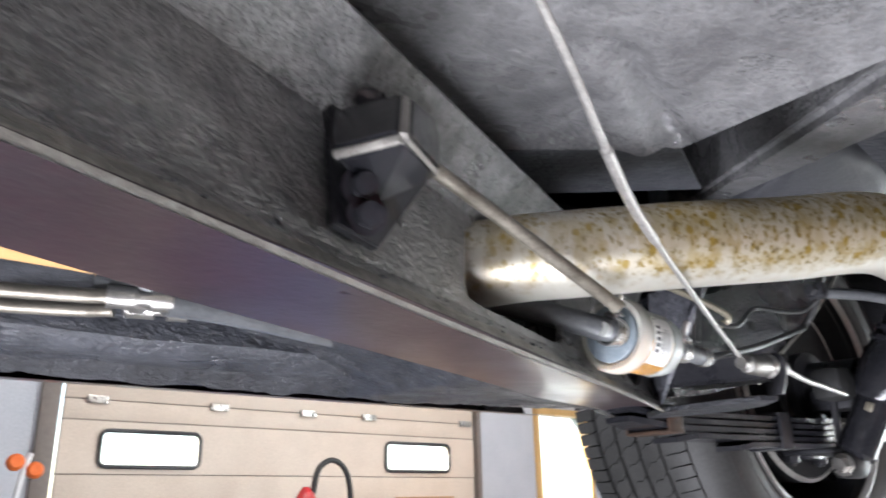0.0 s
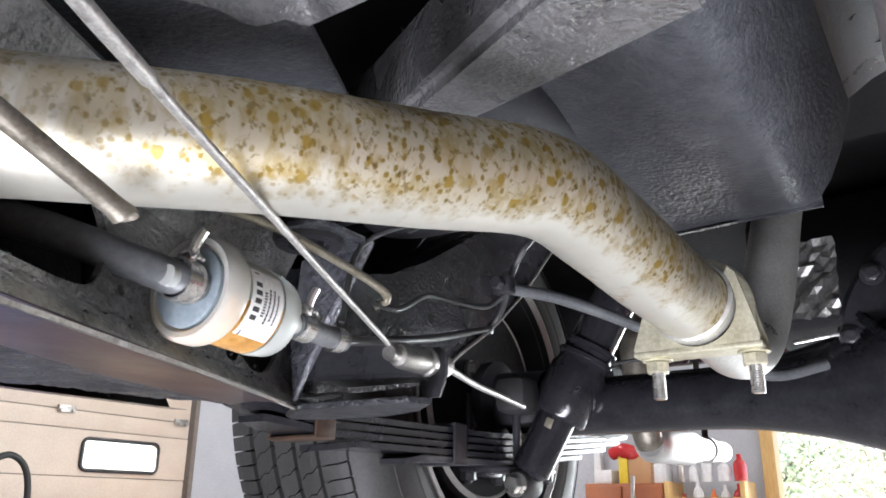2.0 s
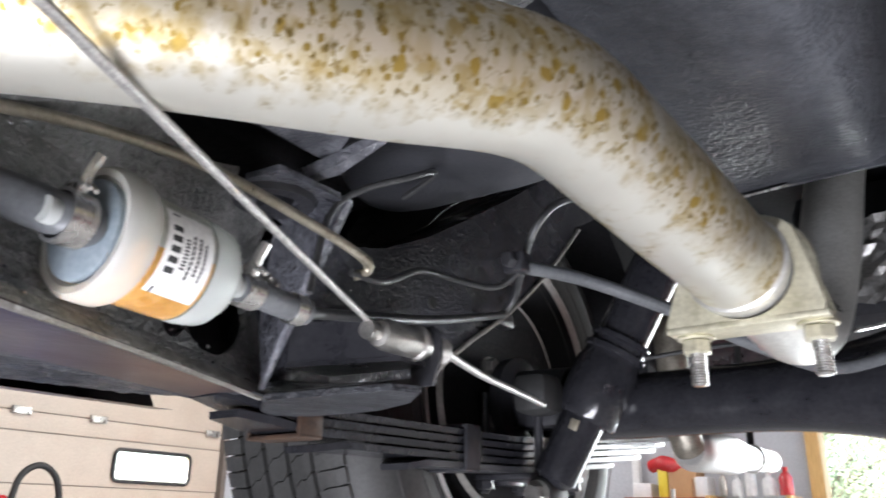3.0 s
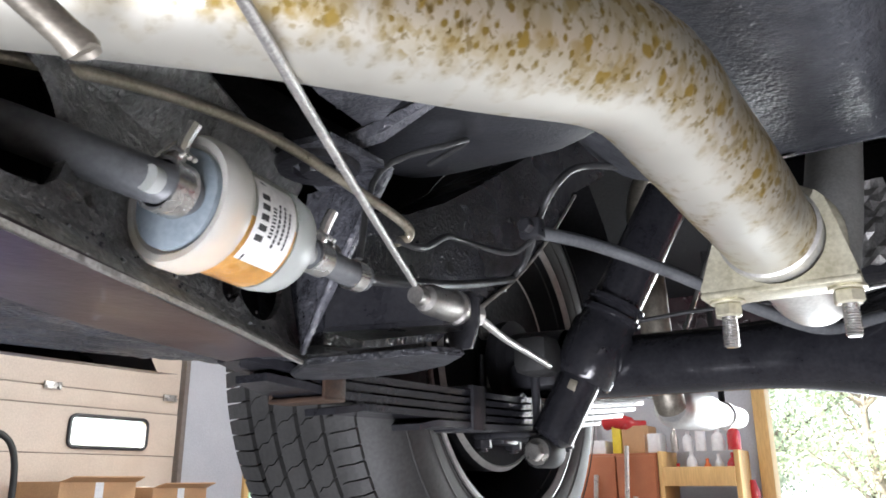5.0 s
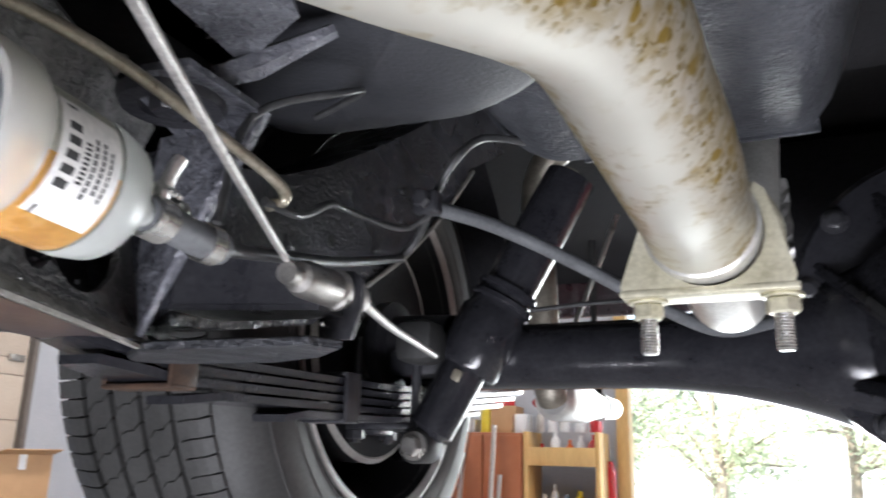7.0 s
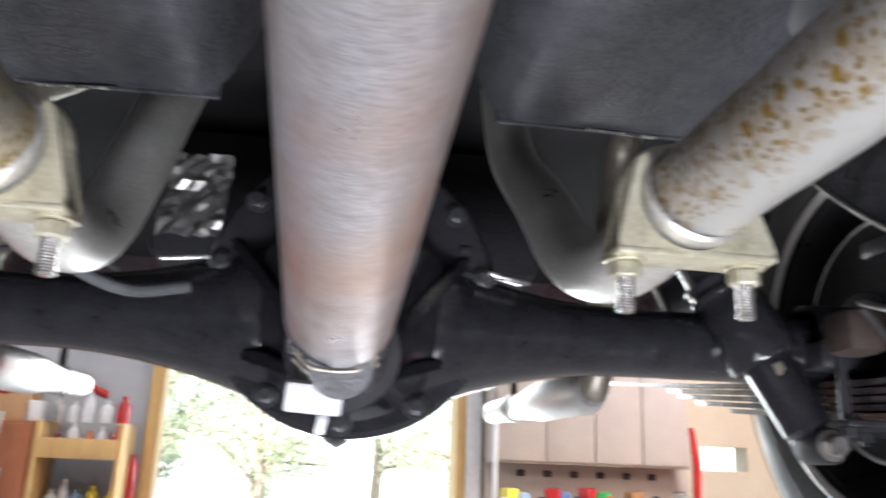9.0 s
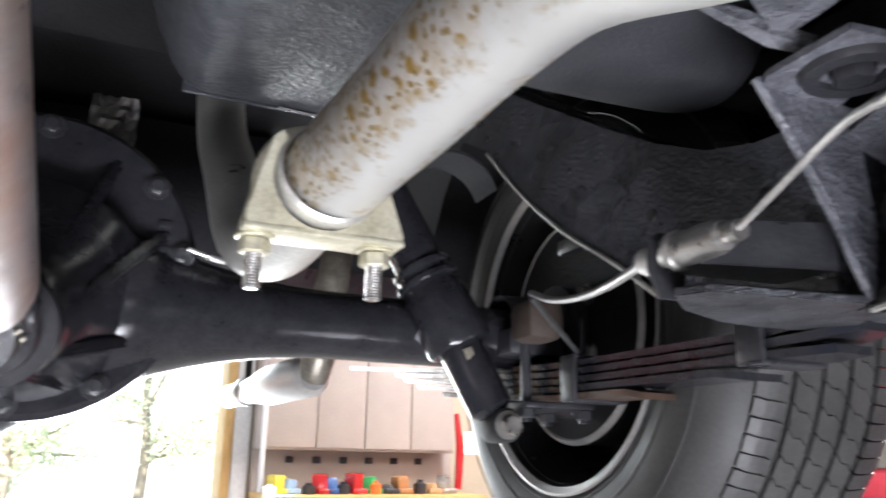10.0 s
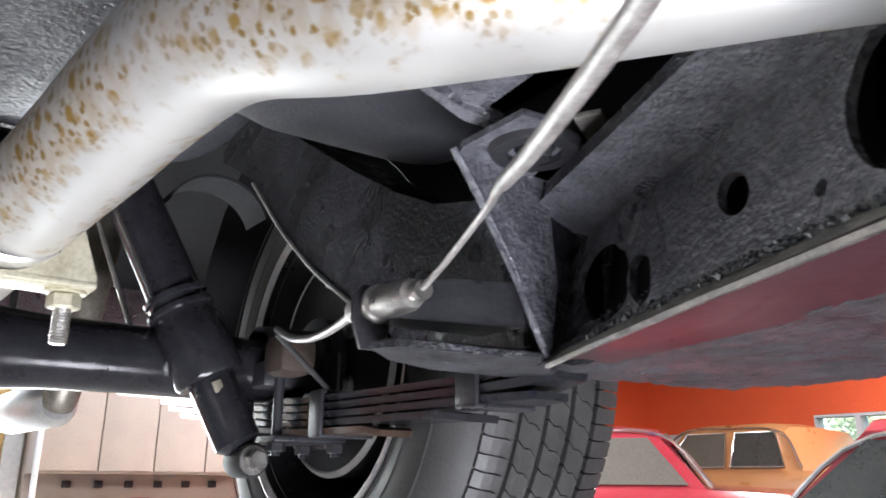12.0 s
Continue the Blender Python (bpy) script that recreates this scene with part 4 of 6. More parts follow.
# shock absorbers ----------------------------------------------------------
for s in (-1, 1):
    lo, hi = Vector((s * 0.472, 1.092, 1.691)), Vector((s * 0.355, 1.16, 1.955))
    if s < 0:
        lo, hi = Vector((-0.510, 1.09, 1.694)), Vector((-0.385, 1.135, 1.94))
    d = (hi - lo).normalized()
    shock = thing("shock_absorber", lo, "black tubular shock absorber standing on the spring plate", "shock absorber", "rear shock absorbers")
    bm = B()
    lathe(bm, lo + d * 0.012, d, [(0, 0), (0, 0.015), (0.008, 0.0245), (0.09, 0.025), (0.094, 0.0245), (0.094, 0)], 32)
    part("body_tube", bm, BLACK_GLOSS, shock)
    bm = B()
    lathe(bm, lo + d * 0.092, d, [(0, 0.016), (0, 0.034), (0.004, 0.037), (0.066, 0.037), (0.072, 0.033), (0.08, 0.033), (0.082, 0.036), (0.087, 0.036), (0.089, 0.032), (0.095, 0.032), (0.097, 0.035), (0.102, 0.035), (0.104, 0.0295), (0.25, 0.029), (0.255, 0.02), (0.255, 0)], 36)
    part("dust_cover", bm, BLACK_GLOSS, shock)
    bm = B()
    lathe(bm, lo + Vector((0, -0.02, 0)), (0, 1, 0), [(0, 0.006), (0, 0.0165), (0.003, 0.018), (0.037, 0.018), (0.04, 0.0165), (0.04, 0.006)], 28)
    eye = part("lower_eye", bm, RUBBER, shock)
    bm = B()
    nut(bm, lo + Vector((0, -0.034, 0)), (0, 1, 0), 0.011, 0.012)
    lathe(bm, lo + Vector((0, -0.022, 0)), (0, 1, 0), [(0, 0), (0, 0.015), (0.003, 0.015), (0.003, 0)], 24)
    part("eye_bolt", bm, STEEL, eye, "worn steel bolt")
    bm = B()
    block(bm, lo + d * 0.083 + Vector((-s * 0.006, -0.0245, 0)), (0.01, 0.002, 0.012), 0.0005, Euler((0, -s * 0.45, 0)).to_matrix().to_4x4())
    part("paint_fleck", bm, LINE_STEEL, shock, "chipped yellow paint fleck")

# wheels -------------------------------------------------------------------
WY, WZ = 1.15, 1.815
for s in (-1, 1):
    wheel = thing("wheel", (s * 0.69, WY, WZ - 0.31), "black steel wheel with a treaded road tyre", "wheel", "rear wheels")
    X0 = s * 0.575
    bm = B()
    prof = [(0.018, 0.185), (0.006, 0.199), (0.001, 0.22), (0.0, 0.24), (0.005, 0.262), (0.017, 0.281), (0.032, 0.292), (0.05, 0.2985), (0.075, 0.301), (0.11, 0.3015), (0.16, 0.3), (0.19, 0.296), (0.204, 0.287), (0.216, 0.268), (0.22, 0.24), (0.216, 0.215), (0.212, 0.197), (0.202, 0.185)]
    lathe(bm, (X0, WY, WZ), (s, 0, 0), prof, 96)
    tyre = part("tyre", bm, TYRE_RUBBER, wheel, "black rubber tyre")
    bm = B()
    for rib, (xa, xb) in enumerate(((0.036, 0.066), (0.073, 0.100), (0.107, 0.134), (0.141, 0.168), (0.175, 0.212))):
        edge = rib in (0, 4)
        n = 108 if edge else 78
        lean = (0.012, 0.075, 0.06, 0.075, 0.012)[rib]
        for k in range(n):
            a0 = 2 * math.pi * (k + 0.37 * rib * rib) / n
            wide = 2 * math.pi / n * (0.91 if edge else 0.95)
            rows4 = []
            for q in range(4):
                u = q / 3
                x = xa + (xb - xa) * u
                bend = lean * (0.75 * u + 0.12 * math.sin(2 * math.pi * u))
                r = 0.3015 - 0.008 * ((x - 0.126) / 0.085) ** 4
                trim = 0.05 * wide if q in (0, 3) and k % 2 else 0.0
                rows4.append([bm.verts.new((X0 + s * x, WY + (r + h) * math.cos(a), WZ + (r + h) * math.sin(a))) for a, h in ((a0 + bend + trim, -0.004), (a0 + bend + trim, 0.006), (a0 + bend + wide - trim, 0.006), (a0 + bend + wide - trim, -0.004))])
            for p, q in zip(rows4, rows4[1:]):
                for f in range(3):
                    bm.faces.new((p[f], p[f + 1], q[f + 1], q[f]))
            bm.faces.new(rows4[0])
            bm.faces.new(rows4[-1][::-1])
    # left tread takes the darker rubber to imitate shade on that side
    part("tread", bm, TREAD_RUBBER if s > 0 else TYRE_RUBBER, tyre, "blocks of tread with grooves and sipes", smooth=False)
    bm = B()
    for r, w in ((0.225, 0.0022), (0.262, 0.0016), (0.205, 0.002)):
        x = {0.225: 0.0028, 0.262: 0.0035, 0.205: 0.0062}[r]
        lathe(bm, (X0 + s * (x - 0.002), WY, WZ), (s, 0, 0), [(0.0, r - w), (-0.0012, r), (0.0, r + w)], 96)
    part("sidewall_ring", bm, TYRE_RUBBER, tyre)
    bm = B()
    prof = [(0.010, 0.1965), (0.004, 0.1985), (0.003, 0.196), (0.008, 0.188), (0.03, 0.184), (0.045, 0.176), (0.075, 0.165), (0.13, 0.165), (0.14, 0.15), (0.146, 0.11), (0.14, 0.07), (0.14, 0.0)]
    lathe(bm, (X0, WY, WZ), (s, 0, 0), prof, 80)
    rim = part("rim", bm, RIM_PAINT, wheel, "black inner face of the steel rim")
    bm = B()
    lathe(bm, (X0, WY, WZ), (s, 0, 0), [(0.0095, 0.1970), (0.0025, 0.199), (0.0015, 0.196), (0.0065, 0.1885), (0.009, 0.1885)], 96)
    part("rim_edge", bm, RIM_EDGE, rim, "bare grey rim edge")
    bm = B()
    lathe(bm, (X0, WY, WZ), (s, 0, 0), [(0.03, 0.0), (0.03, 0.125), (0.026, 0.134), (0.035, 0.14), (0.05, 0.141), (0.09, 0.139), (0.1, 0.13)], 72)
    drum = part("brake_drum", bm, VOID_BLACK, wheel, "black brake backing plate and drum")
    bm = B()
    lathe(bm, (X0, WY, WZ), (s, 0, 0), [(0.029, 0.131), (0.0245, 0.136), (0.03, 0.1415)], 72)
    part("drum_lip", bm, RIM_EDGE, drum, "worn grey drum lip")
    for k in range(4):
        bm = B()
        a = radians(45 + 90 * k)
        p = Vector((X0 + s * 0.03, WY + 0.05 * math.cos(a), WZ + 0.05 * math.sin(a)))
        lathe(bm, p, (-s, 0, 0), [(0, 0), (0, 0.013), (0.004, 0.013), (0.004, 0)], 20)
        nut(bm, p + Vector((-s * 0.003, 0, 0)), (-s, 0, 0), 0.0105, 0.011)
        part("plate_nut", bm, STEEL, drum, "dull steel nut")
    bm = B()
    block(bm, (X0 + s * 0.02, WY, WZ - 0.098), (0.02, 0.04, 0.022), 0.004)
    part("adjuster_boss", bm, BLACK_SATIN, drum)
    bm = B()
    block(bm, (X0 + s * 0.022, WY - 0.02, WZ + 0.1), (0.02, 0.05, 0.02), 0.004)
    part("adjuster_boss", bm, BLACK_SATIN, drum)
    bm = B()
    lathe(bm, (s * 0.50, WY, WZ - 0.006), (s, 0, 0), [(0, 0.036), (0.07, 0.038), (0.075, 0.055), (0.09, 0.055), (0.106, 0.0)], 32)
    part("axle_end", bm, BLACK_SATIN, wheel)

# exhaust ------------------------------------------------------------------
for s in (-1, 1):
    ex = thing("exhaust_pipe", (s * 0.25, 0.55, 1.78), "aluminised exhaust pipe stained with brown drips and spots" if s < 0 else "pale aluminised exhaust pipe with orange-brown spots", "exhaust pipe", "exhaust pipes")
    if s > 0:
        path = [(0.50, -0.3, 1.935), (0.49, 0.05, 1.92), (0.453, 0.19, 1.861), (0.385, 0.31, 1.825), (0.333, 0.372, 1.822), (0.282, 0.435, 1.8195), (0.244, 0.492, 1.822), (0.219, 0.545, 1.8315), (0.208, 0.60, 1.828), (0.200, 0.655, 1.820), (0.192, 0.71, 1.8135), (0.183, 0.758, 1.8035)]
    else:
        path = [(0.49, -0.3, 1.935), (0.485, -0.02, 1.91), (0.437, 0.142, 1.845), (0.370, 0.263, 1.803), (0.315, 0.327, 1.804), (0.266, 0.398, 1.811), (0.229, 0.470, 1.819), (0.199, 0.538, 1.828), (0.191, 0.600, 1.821), (0.186, 0.657, 1.812), (0.185, 0.71, 1.809), (0.1835, 0.759, 1.8045)]
    bm = B()
    tube(bm, curve(mir(s, path), 5), 0.0285 if s > 0 else 0.0283, 40)
    part("front_pipe", bm, PIPE_STAINED if s < 0 else PIPE_SPOTTED, ex, flat=60)
    bm = B()
    if s > 0:
        path = [(0.183, 0.752, 1.804), (0.178, 0.80, 1.793), (0.173, 0.845, 1.791), (0.168, 0.885, 1.802), (0.165, 0.92, 1.824), (0.162, 0.98, 1.878), (0.159, 1.08, 1.96), (0.158, 1.13, 2.04), (0.162, 1.17, 2.12)]
        over = [(0.162, 1.165, 2.11), (0.19, 1.21, 2.14), (0.36, 1.30, 2.14), (0.38, 1.37, 2.09), (0.362, 1.385, 1.92), (0.352, 1.395, 1.81), (0.348, 1.405, 1.778), (0.346, 1.415, 1.766)]
    else:
        path = [(0.183, 0.752, 1.804), (0.181, 0.80, 1.794), (0.18, 0.845, 1.790), (0.177, 0.883, 1.797), (0.173, 0.912, 1.82), (0.167, 0.945, 1.87), (0.162, 0.99, 1.94), (0.158, 1.05, 2.02), (0.158, 1.10, 2.10)]
        over = [(0.158, 1.095, 2.09), (0.18, 1.17, 2.14), (0.36, 1.33, 2.14), (0.46, 1.37, 2.09), (0.464, 1.385, 1.92), (0.461, 1.395, 1.81), (0.459, 1.405, 1.778), (0.458, 1.415, 1.766)]
    tube(bm, curve(mir(s, path), 6), 0.024 if s > 0 else 0.0235, 32)
    part("rear_pipe", bm, PIPE_CLEAN, ex, "cleaner pipe bent up over the axle", flat=60)
    bm = B()
    q0, q1 = Vector((s * 0.184, 0.735, 1.8075)), Vector((s * 0.182, 0.768, 1.8015))
    lathe(bm, q0, q1 - q0, [(0, 0.0284), (0.002, 0.0305), (0.030, 0.0312), (0.034, 0.029)], 40)
    part("joint_collar", bm, PIPE_CLEAN, ex, "flared end of the pipe joint")
    # saddle clamp
    clamp = thing("pipe_clamp", (s * 0.181, 0.752, 1.75), "dull zinc saddle clamp with two threaded legs on the exhaust joint", "pipe clamp", "exhaust clamps")
    bm = B()
    out = [(0.141, 1.772), (0.225, 1.770), (0.2275, 1.776), (0.217, 1.806), (0.211, 1.822), (0.204, 1.826)]
    arc = [(0.181 + 0.0288 * math.cos(a), 1.803 + 0.0288 * math.sin(a)) for a in (radians(40 - 260 * k / 20) for k in range(21))]
    out += arc + [(0.156, 1.829), (0.151, 1.824), (0.146, 1.806), (0.139, 1.778)]
    for dy in (-0.012, 0.012):
        bm = B()
        m = Matrix(((s, 0, 0, 0), (0, 0, 1, 0.752 + dy), (0, 1, 0, 0), (0, 0, 0, 1)))
        holed(bm, out, [], 0.003, m)
        part("saddle_cheek", bm, ZINC, clamp)
    bm = B()
    block(bm, (s * 0.183, 0.752, 1.7725), (0.090, 0.028, 0.004), 0.0012)
    saddle = part("saddle", bm, ZINC, clamp)
    bm = B()
    arc = [(s * (0.181 + 0.034 * math.cos(a)), 0.752, 1.803 + 0.033 * math.sin(a)) for a in (math.pi * k / 16 for k in range(17))]
    tube(bm, [(s * 0.215, 0.752, 1.775)] + arc + [(s * 0.147, 0.752, 1.775)], 0.0048, 12)
    part("u_bolt", bm, ZINC, clamp)
    for x in (0.147, 0.215):
        bm = B()
        thread(bm, (s * x, 0.752, 1.772), (0, 0, -1), 0.0049, 0.031, 0.0016)
        part("threaded_leg", bm, BRIGHT_STEEL, clamp, "bright threaded end")
        bm = B()
        lathe(bm, (s * x, 0.752, 1.7705), (0, 0, -1), [(0, 0), (0, 0.0105), (0.0015, 0.011), (0.002, 0.0105), (0.002, 0)], 24)
        nut(bm, (s * x, 0.752, 1.7685), (0, 0, -1), 0.0088, 0.0085)
        part("flange_nut", bm, ZINC, clamp)
    # darker steel on this section imitates the shade above the axle
    bm = B()
    tube(bm, curve(mir(s, over), 6), 0.0225, 24)
    part("over_axle_pipe", bm, ROD_STEEL, ex, "pipe section over the axle, darkened to look shaded", flat=60)
    # slim tail silencer behind the axle
    muf = thing("silencer", (s * 0.38, 1.75, 1.74), "slim pale aluminised tail silencer behind the axle", "silencer", "tail silencers")
    p0, p1 = (Vector((0.346, 1.405, 1.766)), Vector((0.300, 1.86, 1.762))) if s > 0 else (Vector((-0.458, 1.41, 1.766)), Vector((-0.474, 2.05, 1.784)))
    dd = (p1 - p0).normalized()
    bm = B()
    lathe(bm, p0, dd, [(0, 0), (0, 0.022), (0.006, 0.026), (0.02, 0.031), (0.20, 0.031), (0.24, 0.027), (0.30, 0.022), (0.46, 0.021), (0.46, 0.017), (0.42, 0.0)], 36)
    part("silencer_body", bm, MUFFLER_SKIN, muf)
    bm = B()
    lathe(bm, p0 + dd * 0.33, dd, [(0, 0.021), (0, 0.025), (0.018, 0.025), (0.018, 0.021)], 28)
    part("seam_band", bm, STEEL, muf, "grey clamp band")
    bm = B()
    q = p0 + dd * 0.34
    tube(bm, [q, q + Vector((0, 0, 0.05)), q + Vector((s * 0.01, 0.02, 0.12)), q + Vector((s * 0.01, 0.02, 0.32))], 0.006, 8)
    part("hanger", bm, RUBBER, muf)

# ---------------------------------------------------------------- cables, lines, filter, small parts
# parking brake cables
for s in (-1, 1):
    cab = thing("brake_cable", (s * 0.37, 0.66, 1.75), "galvanised parking brake cable with a steel ferrule", "brake cable", "parking brake cables")
    if s < 0:
        pts = [(-0.04, -0.03, 1.845), (-0.121, 0.144, 1.807), (-0.160, 0.218, 1.789), (-0.187, 0.266, 1.784), (-0.221, 0.331, 1.783), (-0.29, 0.468, 1.781), (-0.363, 0.618, 1.777), (-0.366, 0.63, 1.775)]
    else:
        pts = [(0.10, 0.15, 1.735), (0.16, 0.26, 1.742), (0.220, 0.355, 1.7505), (0.262, 0.43, 1.756), (0.300, 0.49, 1.770), (0.342, 0.545, 1.788), (0.361, 0.598, 1.780), (0.366, 0.629, 1.770)]
    bm = B()
    tube(bm, curve(pts, 5), 0.0019, 10)
    part("wire", bm, CABLE, cab)
    bm = B()
    p = curve(pts, 5)[10:20]
    tube(bm, p, 0.0027, 10)
    part("wire_sleeve", bm, CABLE, cab)
    f0 = Vector((s * 0.366, 0.626, 1.770))
    fd = (Vector((s * 0.377, 0.70, 1.774)) - f0).normalized()
    bm = B()
    lathe(bm, f0, fd, [(0, 0), (0, 0.0055), (0.006, 0.006), (0.007, 0.0045), (0.012, 0.0045), (0.013, 0.008), (0.02, 0.0098), (0.052, 0.0102), (0.054, 0.012), (0.058, 0.012), (0.058, 0.008), (0.09, 0.0072), (0.096, 0.006), (0.096, 0)], 28)
    part("ferrule", bm, STEEL, cab, "worn steel ferrule")
    bm = B()
    e = f0 + fd * 0.096
    for k in range(9):
        lathe(bm, f0 + fd * (0.07 + 0.0027 * k), fd, [(0, 0.0074), (0.0006, 0.0088), (0.0012, 0.0088), (0.0018, 0.0074)], 18)
    part("spring_sleeve", bm, STEEL, cab)
    bm = B()
    if s < 0:
        path = [e, (-0.40, 0.80, 1.772), (-0.42, 0.88, 1.773), (-0.44, 0.964, 1.773)]
    else:
        path = [e, (0.395, 0.78, 1.774), (0.41, 0.84, 1.778), (0.422, 0.90, 1.788), (0.436, 0.958, 1.806)]
    tube(bm, curve(path, 6), 0.0031, 10)
    part("cable_sheath", bm, CABLE, cab, "pale cable sheath")
    if s > 0:
        bm = B()
        q = Vector(path[-1])
        tube(bm, [q + Vector((0, 0, -0.004)), q + Vector((0.11, 0.07, -0.055))], 0.0028, 8)
        part("inner_cable", bm, DARK_LINE, cab)

# fuel filter on its hose ---------------------------------------------------
FC, FD = Vector((-0.361, 0.447, 1.7755)), Vector((-0.12, 1.0, -0.035)).normalized()
FO = FC + Vector((0.010, -0.003, -0.002))
filt = thing("fuel_filter", FC, "milky plastic in-line fuel filter with amber fuel and a paper label", "fuel filter")
bm = B()
lathe(bm, FC, FD, [(0.050, 0.0), (0.050, 0.0253), (0.052, 0.0255), (0.057, 0.0255), (0.066, 0.024), (0.072, 0.019), (0.076, 0.010), (0.077, 0)], 48)
part("bowl_end", bm, MILKY, filt, "milky translucent end of the bowl")
bm = B()
lathe(bm, FC, FD, [(0.0165, 0.0255), (0.0505, 0.0255)], 48)
part("clear_bowl", bm, CLEAR_BOWL, filt, "clear band of the bowl showing amber fuel")
bm = B()
lathe(bm, FC, FD, [(0.0085, 0.0), (0.0085, 0.0262), (0.010, 0.0275), (0.0145, 0.0275), (0.016, 0.0249), (0.0495, 0.0249), (0.0495, 0.0)], 40)
bmesh.ops.bisect_plane(bm, geom=bm.verts[:] + bm.edges[:] + bm.faces[:], plane_co=FC + Vector((0, 0, 0.0)), plane_no=(0.25, 0, 1), clear_outer=True)
bmesh.ops.holes_fill(bm, edges=[e for e in bm.edges if e.is_boundary])
part("fuel", bm, FUEL, filt, "amber fuel inside")
bm = B()
lathe(bm, FC, FD, [(0.009, 0.0), (0.009, 0.0243), (0.0495, 0.0243), (0.0495, 0.0)], 40)
part("filter_element", bm, plain("pleated_filter_paper", (0.50, 0.52, 0.46), (0.66, 0.67, 0.60), 0.6, 0, 90, 300, 0.1, 0.0004), filt, "pale filter paper inside the bowl")
bm = B()
lathe(bm, FC, FD, [(0.003, 0.0225), (0.0005, 0.0245), (0.0002, 0.0275), (0.003, 0.0295), (0.013, 0.0295), (0.0165, 0.028), (0.0172, 0.0255)], 48)
part("filter_rim", bm, RIM_PLASTIC, filt, "milky rim of the bowl")
bm = B()
lathe(bm, FC, FD, [(-0.0015, 0.0), (-0.0015, 0.0205), (0.0, 0.0223), (0.008, 0.0225), (0.008, 0.0)], 48)
part("filter_cap", bm, CAP_PLASTIC, filt, "blue-grey plastic cap")
for prof in ([(-0.02, 0.0), (-0.02, 0.0055), (0.0, 0.006), (0.0, 0.0)], [(0.074, 0.0), (0.074, 0.0085), (0.082, 0.0055), (0.099, 0.005), (0.099, 0.0)]):
    bm = B()
    lathe(bm, FO, FD, prof, 20)
    part("spout", bm, MILKY, filt)
# label: a curved slip of paper with bars for its print
fu = Vector((0.86, 0.1, -0.5))
fu = (fu - FD * fu.dot(FD)).normalized()
fw = FD.cross(fu)


def on_bowl(a, t, r):
    return FC + FD * t + r * (math.cos(a) * fu + math.sin(a) * fw)


bm = B()
rows = [[on_bowl(radians(-64 + 90 * i / 20), t, 0.0257) for i in range(21)] for t in (0.0215, 0.035, 0.0475)]
sheet(bm, rows)
slip = part("label", bm, LABEL, filt, "white paper label with black print")
for k, (a0, a1, t0, t1) in enumerate(((-30, 22, 0.033, 0.038), (-20, 12, 0.040, 0.0425), (-26, 20, 0.044, 0.0455), (-26, 14, 0.0475, 0.049), (-22, 18, 0.051, 0.0522), (-44, -41, 0.033, 0.037), (34, 42, 0.033, 0.0345))):
    bm = B()
    n = 5 if k == 0 else 9
    for q in range(n):
        b0, b1 = a0 + (a1 - a0) * q / n, a0 + (a1 - a0) * (q + (0.6 if k < 2 else 0.8)) / n
        sheet(bm, [[on_bowl(radians(b - 16), t - 0.0088, 0.0259) for b in (b0, (b0 + b1) / 2, b1)] for t in (t0, t1)])
    part("print_bar", bm, INK, slip)
fhose = thing("fuel_hose", (-0.38, 0.36, 1.77), "grey rubber fuel hose with wire clamps feeding the filter", "fuel hose")
bm = B()
hp = [(-0.56, 0.12, 1.812), (-0.50, 0.23, 1.812), (-0.445, 0.315, 1.808), (-0.402, 0.378, 1.798), (-0.371, 0.415, 1.784), FO - FD * 0.008, FO - FD * 0.001]
tube(bm, curve(hp, 6), 0.0092, 24)
part("hose", bm, HOSE_RUBBER, fhose, flat=60)


def hose_clamp(parent, c, d, r):
    bm = B()
    lathe(bm, c, d, [(-0.005, r), (-0.0055, r + 0.0015), (0.0055, r + 0.0015), (0.005, r)], 28)
    cl = part("hose_clamp", bm, BRIGHT_STEEL, parent, "bright wire clamp")
    bm = B()
    up = Vector((0.3, -0.25, 0.92))
    up = (up - d * up.dot(d)).normalized()
    for k in (-0.003, 0.0, 0.003):
        side = d.cross(up)
        tube(bm, [c + d * k + up * (r + 0.002) - side * 0.006, c + d * k + up * (r + 0.006), c + d * k + up * (r + 0.003) + side * 0.006], 0.0011, 8)
    tube(bm, [c + up * r, c + up * (r + 0.010), c + up * (r + 0.018) + d * 0.002], [0.003, 0.0028, 0.003], 8)
    part("clamp_ear", bm, BRIGHT_STEEL, cl)


hose_clamp(fhose, FO - FD * 0.009, FD, 0.010)
bm = B()
o = FO + FD * 0.084
tube(bm, curve([o, (-0.362, 0.535, 1.771), (-0.3655, 0.56, 1.770), (-0.367, 0.578, 1.770)], 5), 0.0072, 20)
part("outlet_hose", bm, HOSE_RUBBER, fhose, "short grey outlet hose")
hose_clamp(fhose, FO + FD * 0.09, FD, 0.0074)
bm = B()
lathe(bm, (-0.3672, 0.570, 1.770), (-0.05, 1, 0), [(-0.004, 0.0074), (-0.004, 0.0086), (0.004, 0.0086), (0.004, 0.0074)], 24)
part("outlet_band", bm, BRIGHT_STEEL, fhose, "bright band")

bm = B()
screw_at = Vector((-0.3728, 0.559, 1.7795))
lathe(bm, screw_at, (0.35, -0.8, 0.45), [(0, 0), (0, 0.0045), (0.004, 0.0045), (0.005, 0.0028), (0.009, 0.0028), (0.009, 0)], 14)
tube(bm, [screw_at + Vector((0.004, 0, -0.008)), screw_at, screw_at + Vector((-0.007, 0.004, 0.002))], 0.0016, 8)
part("clamp_screw", bm, STEEL, fhose, "small steel clamp screw")

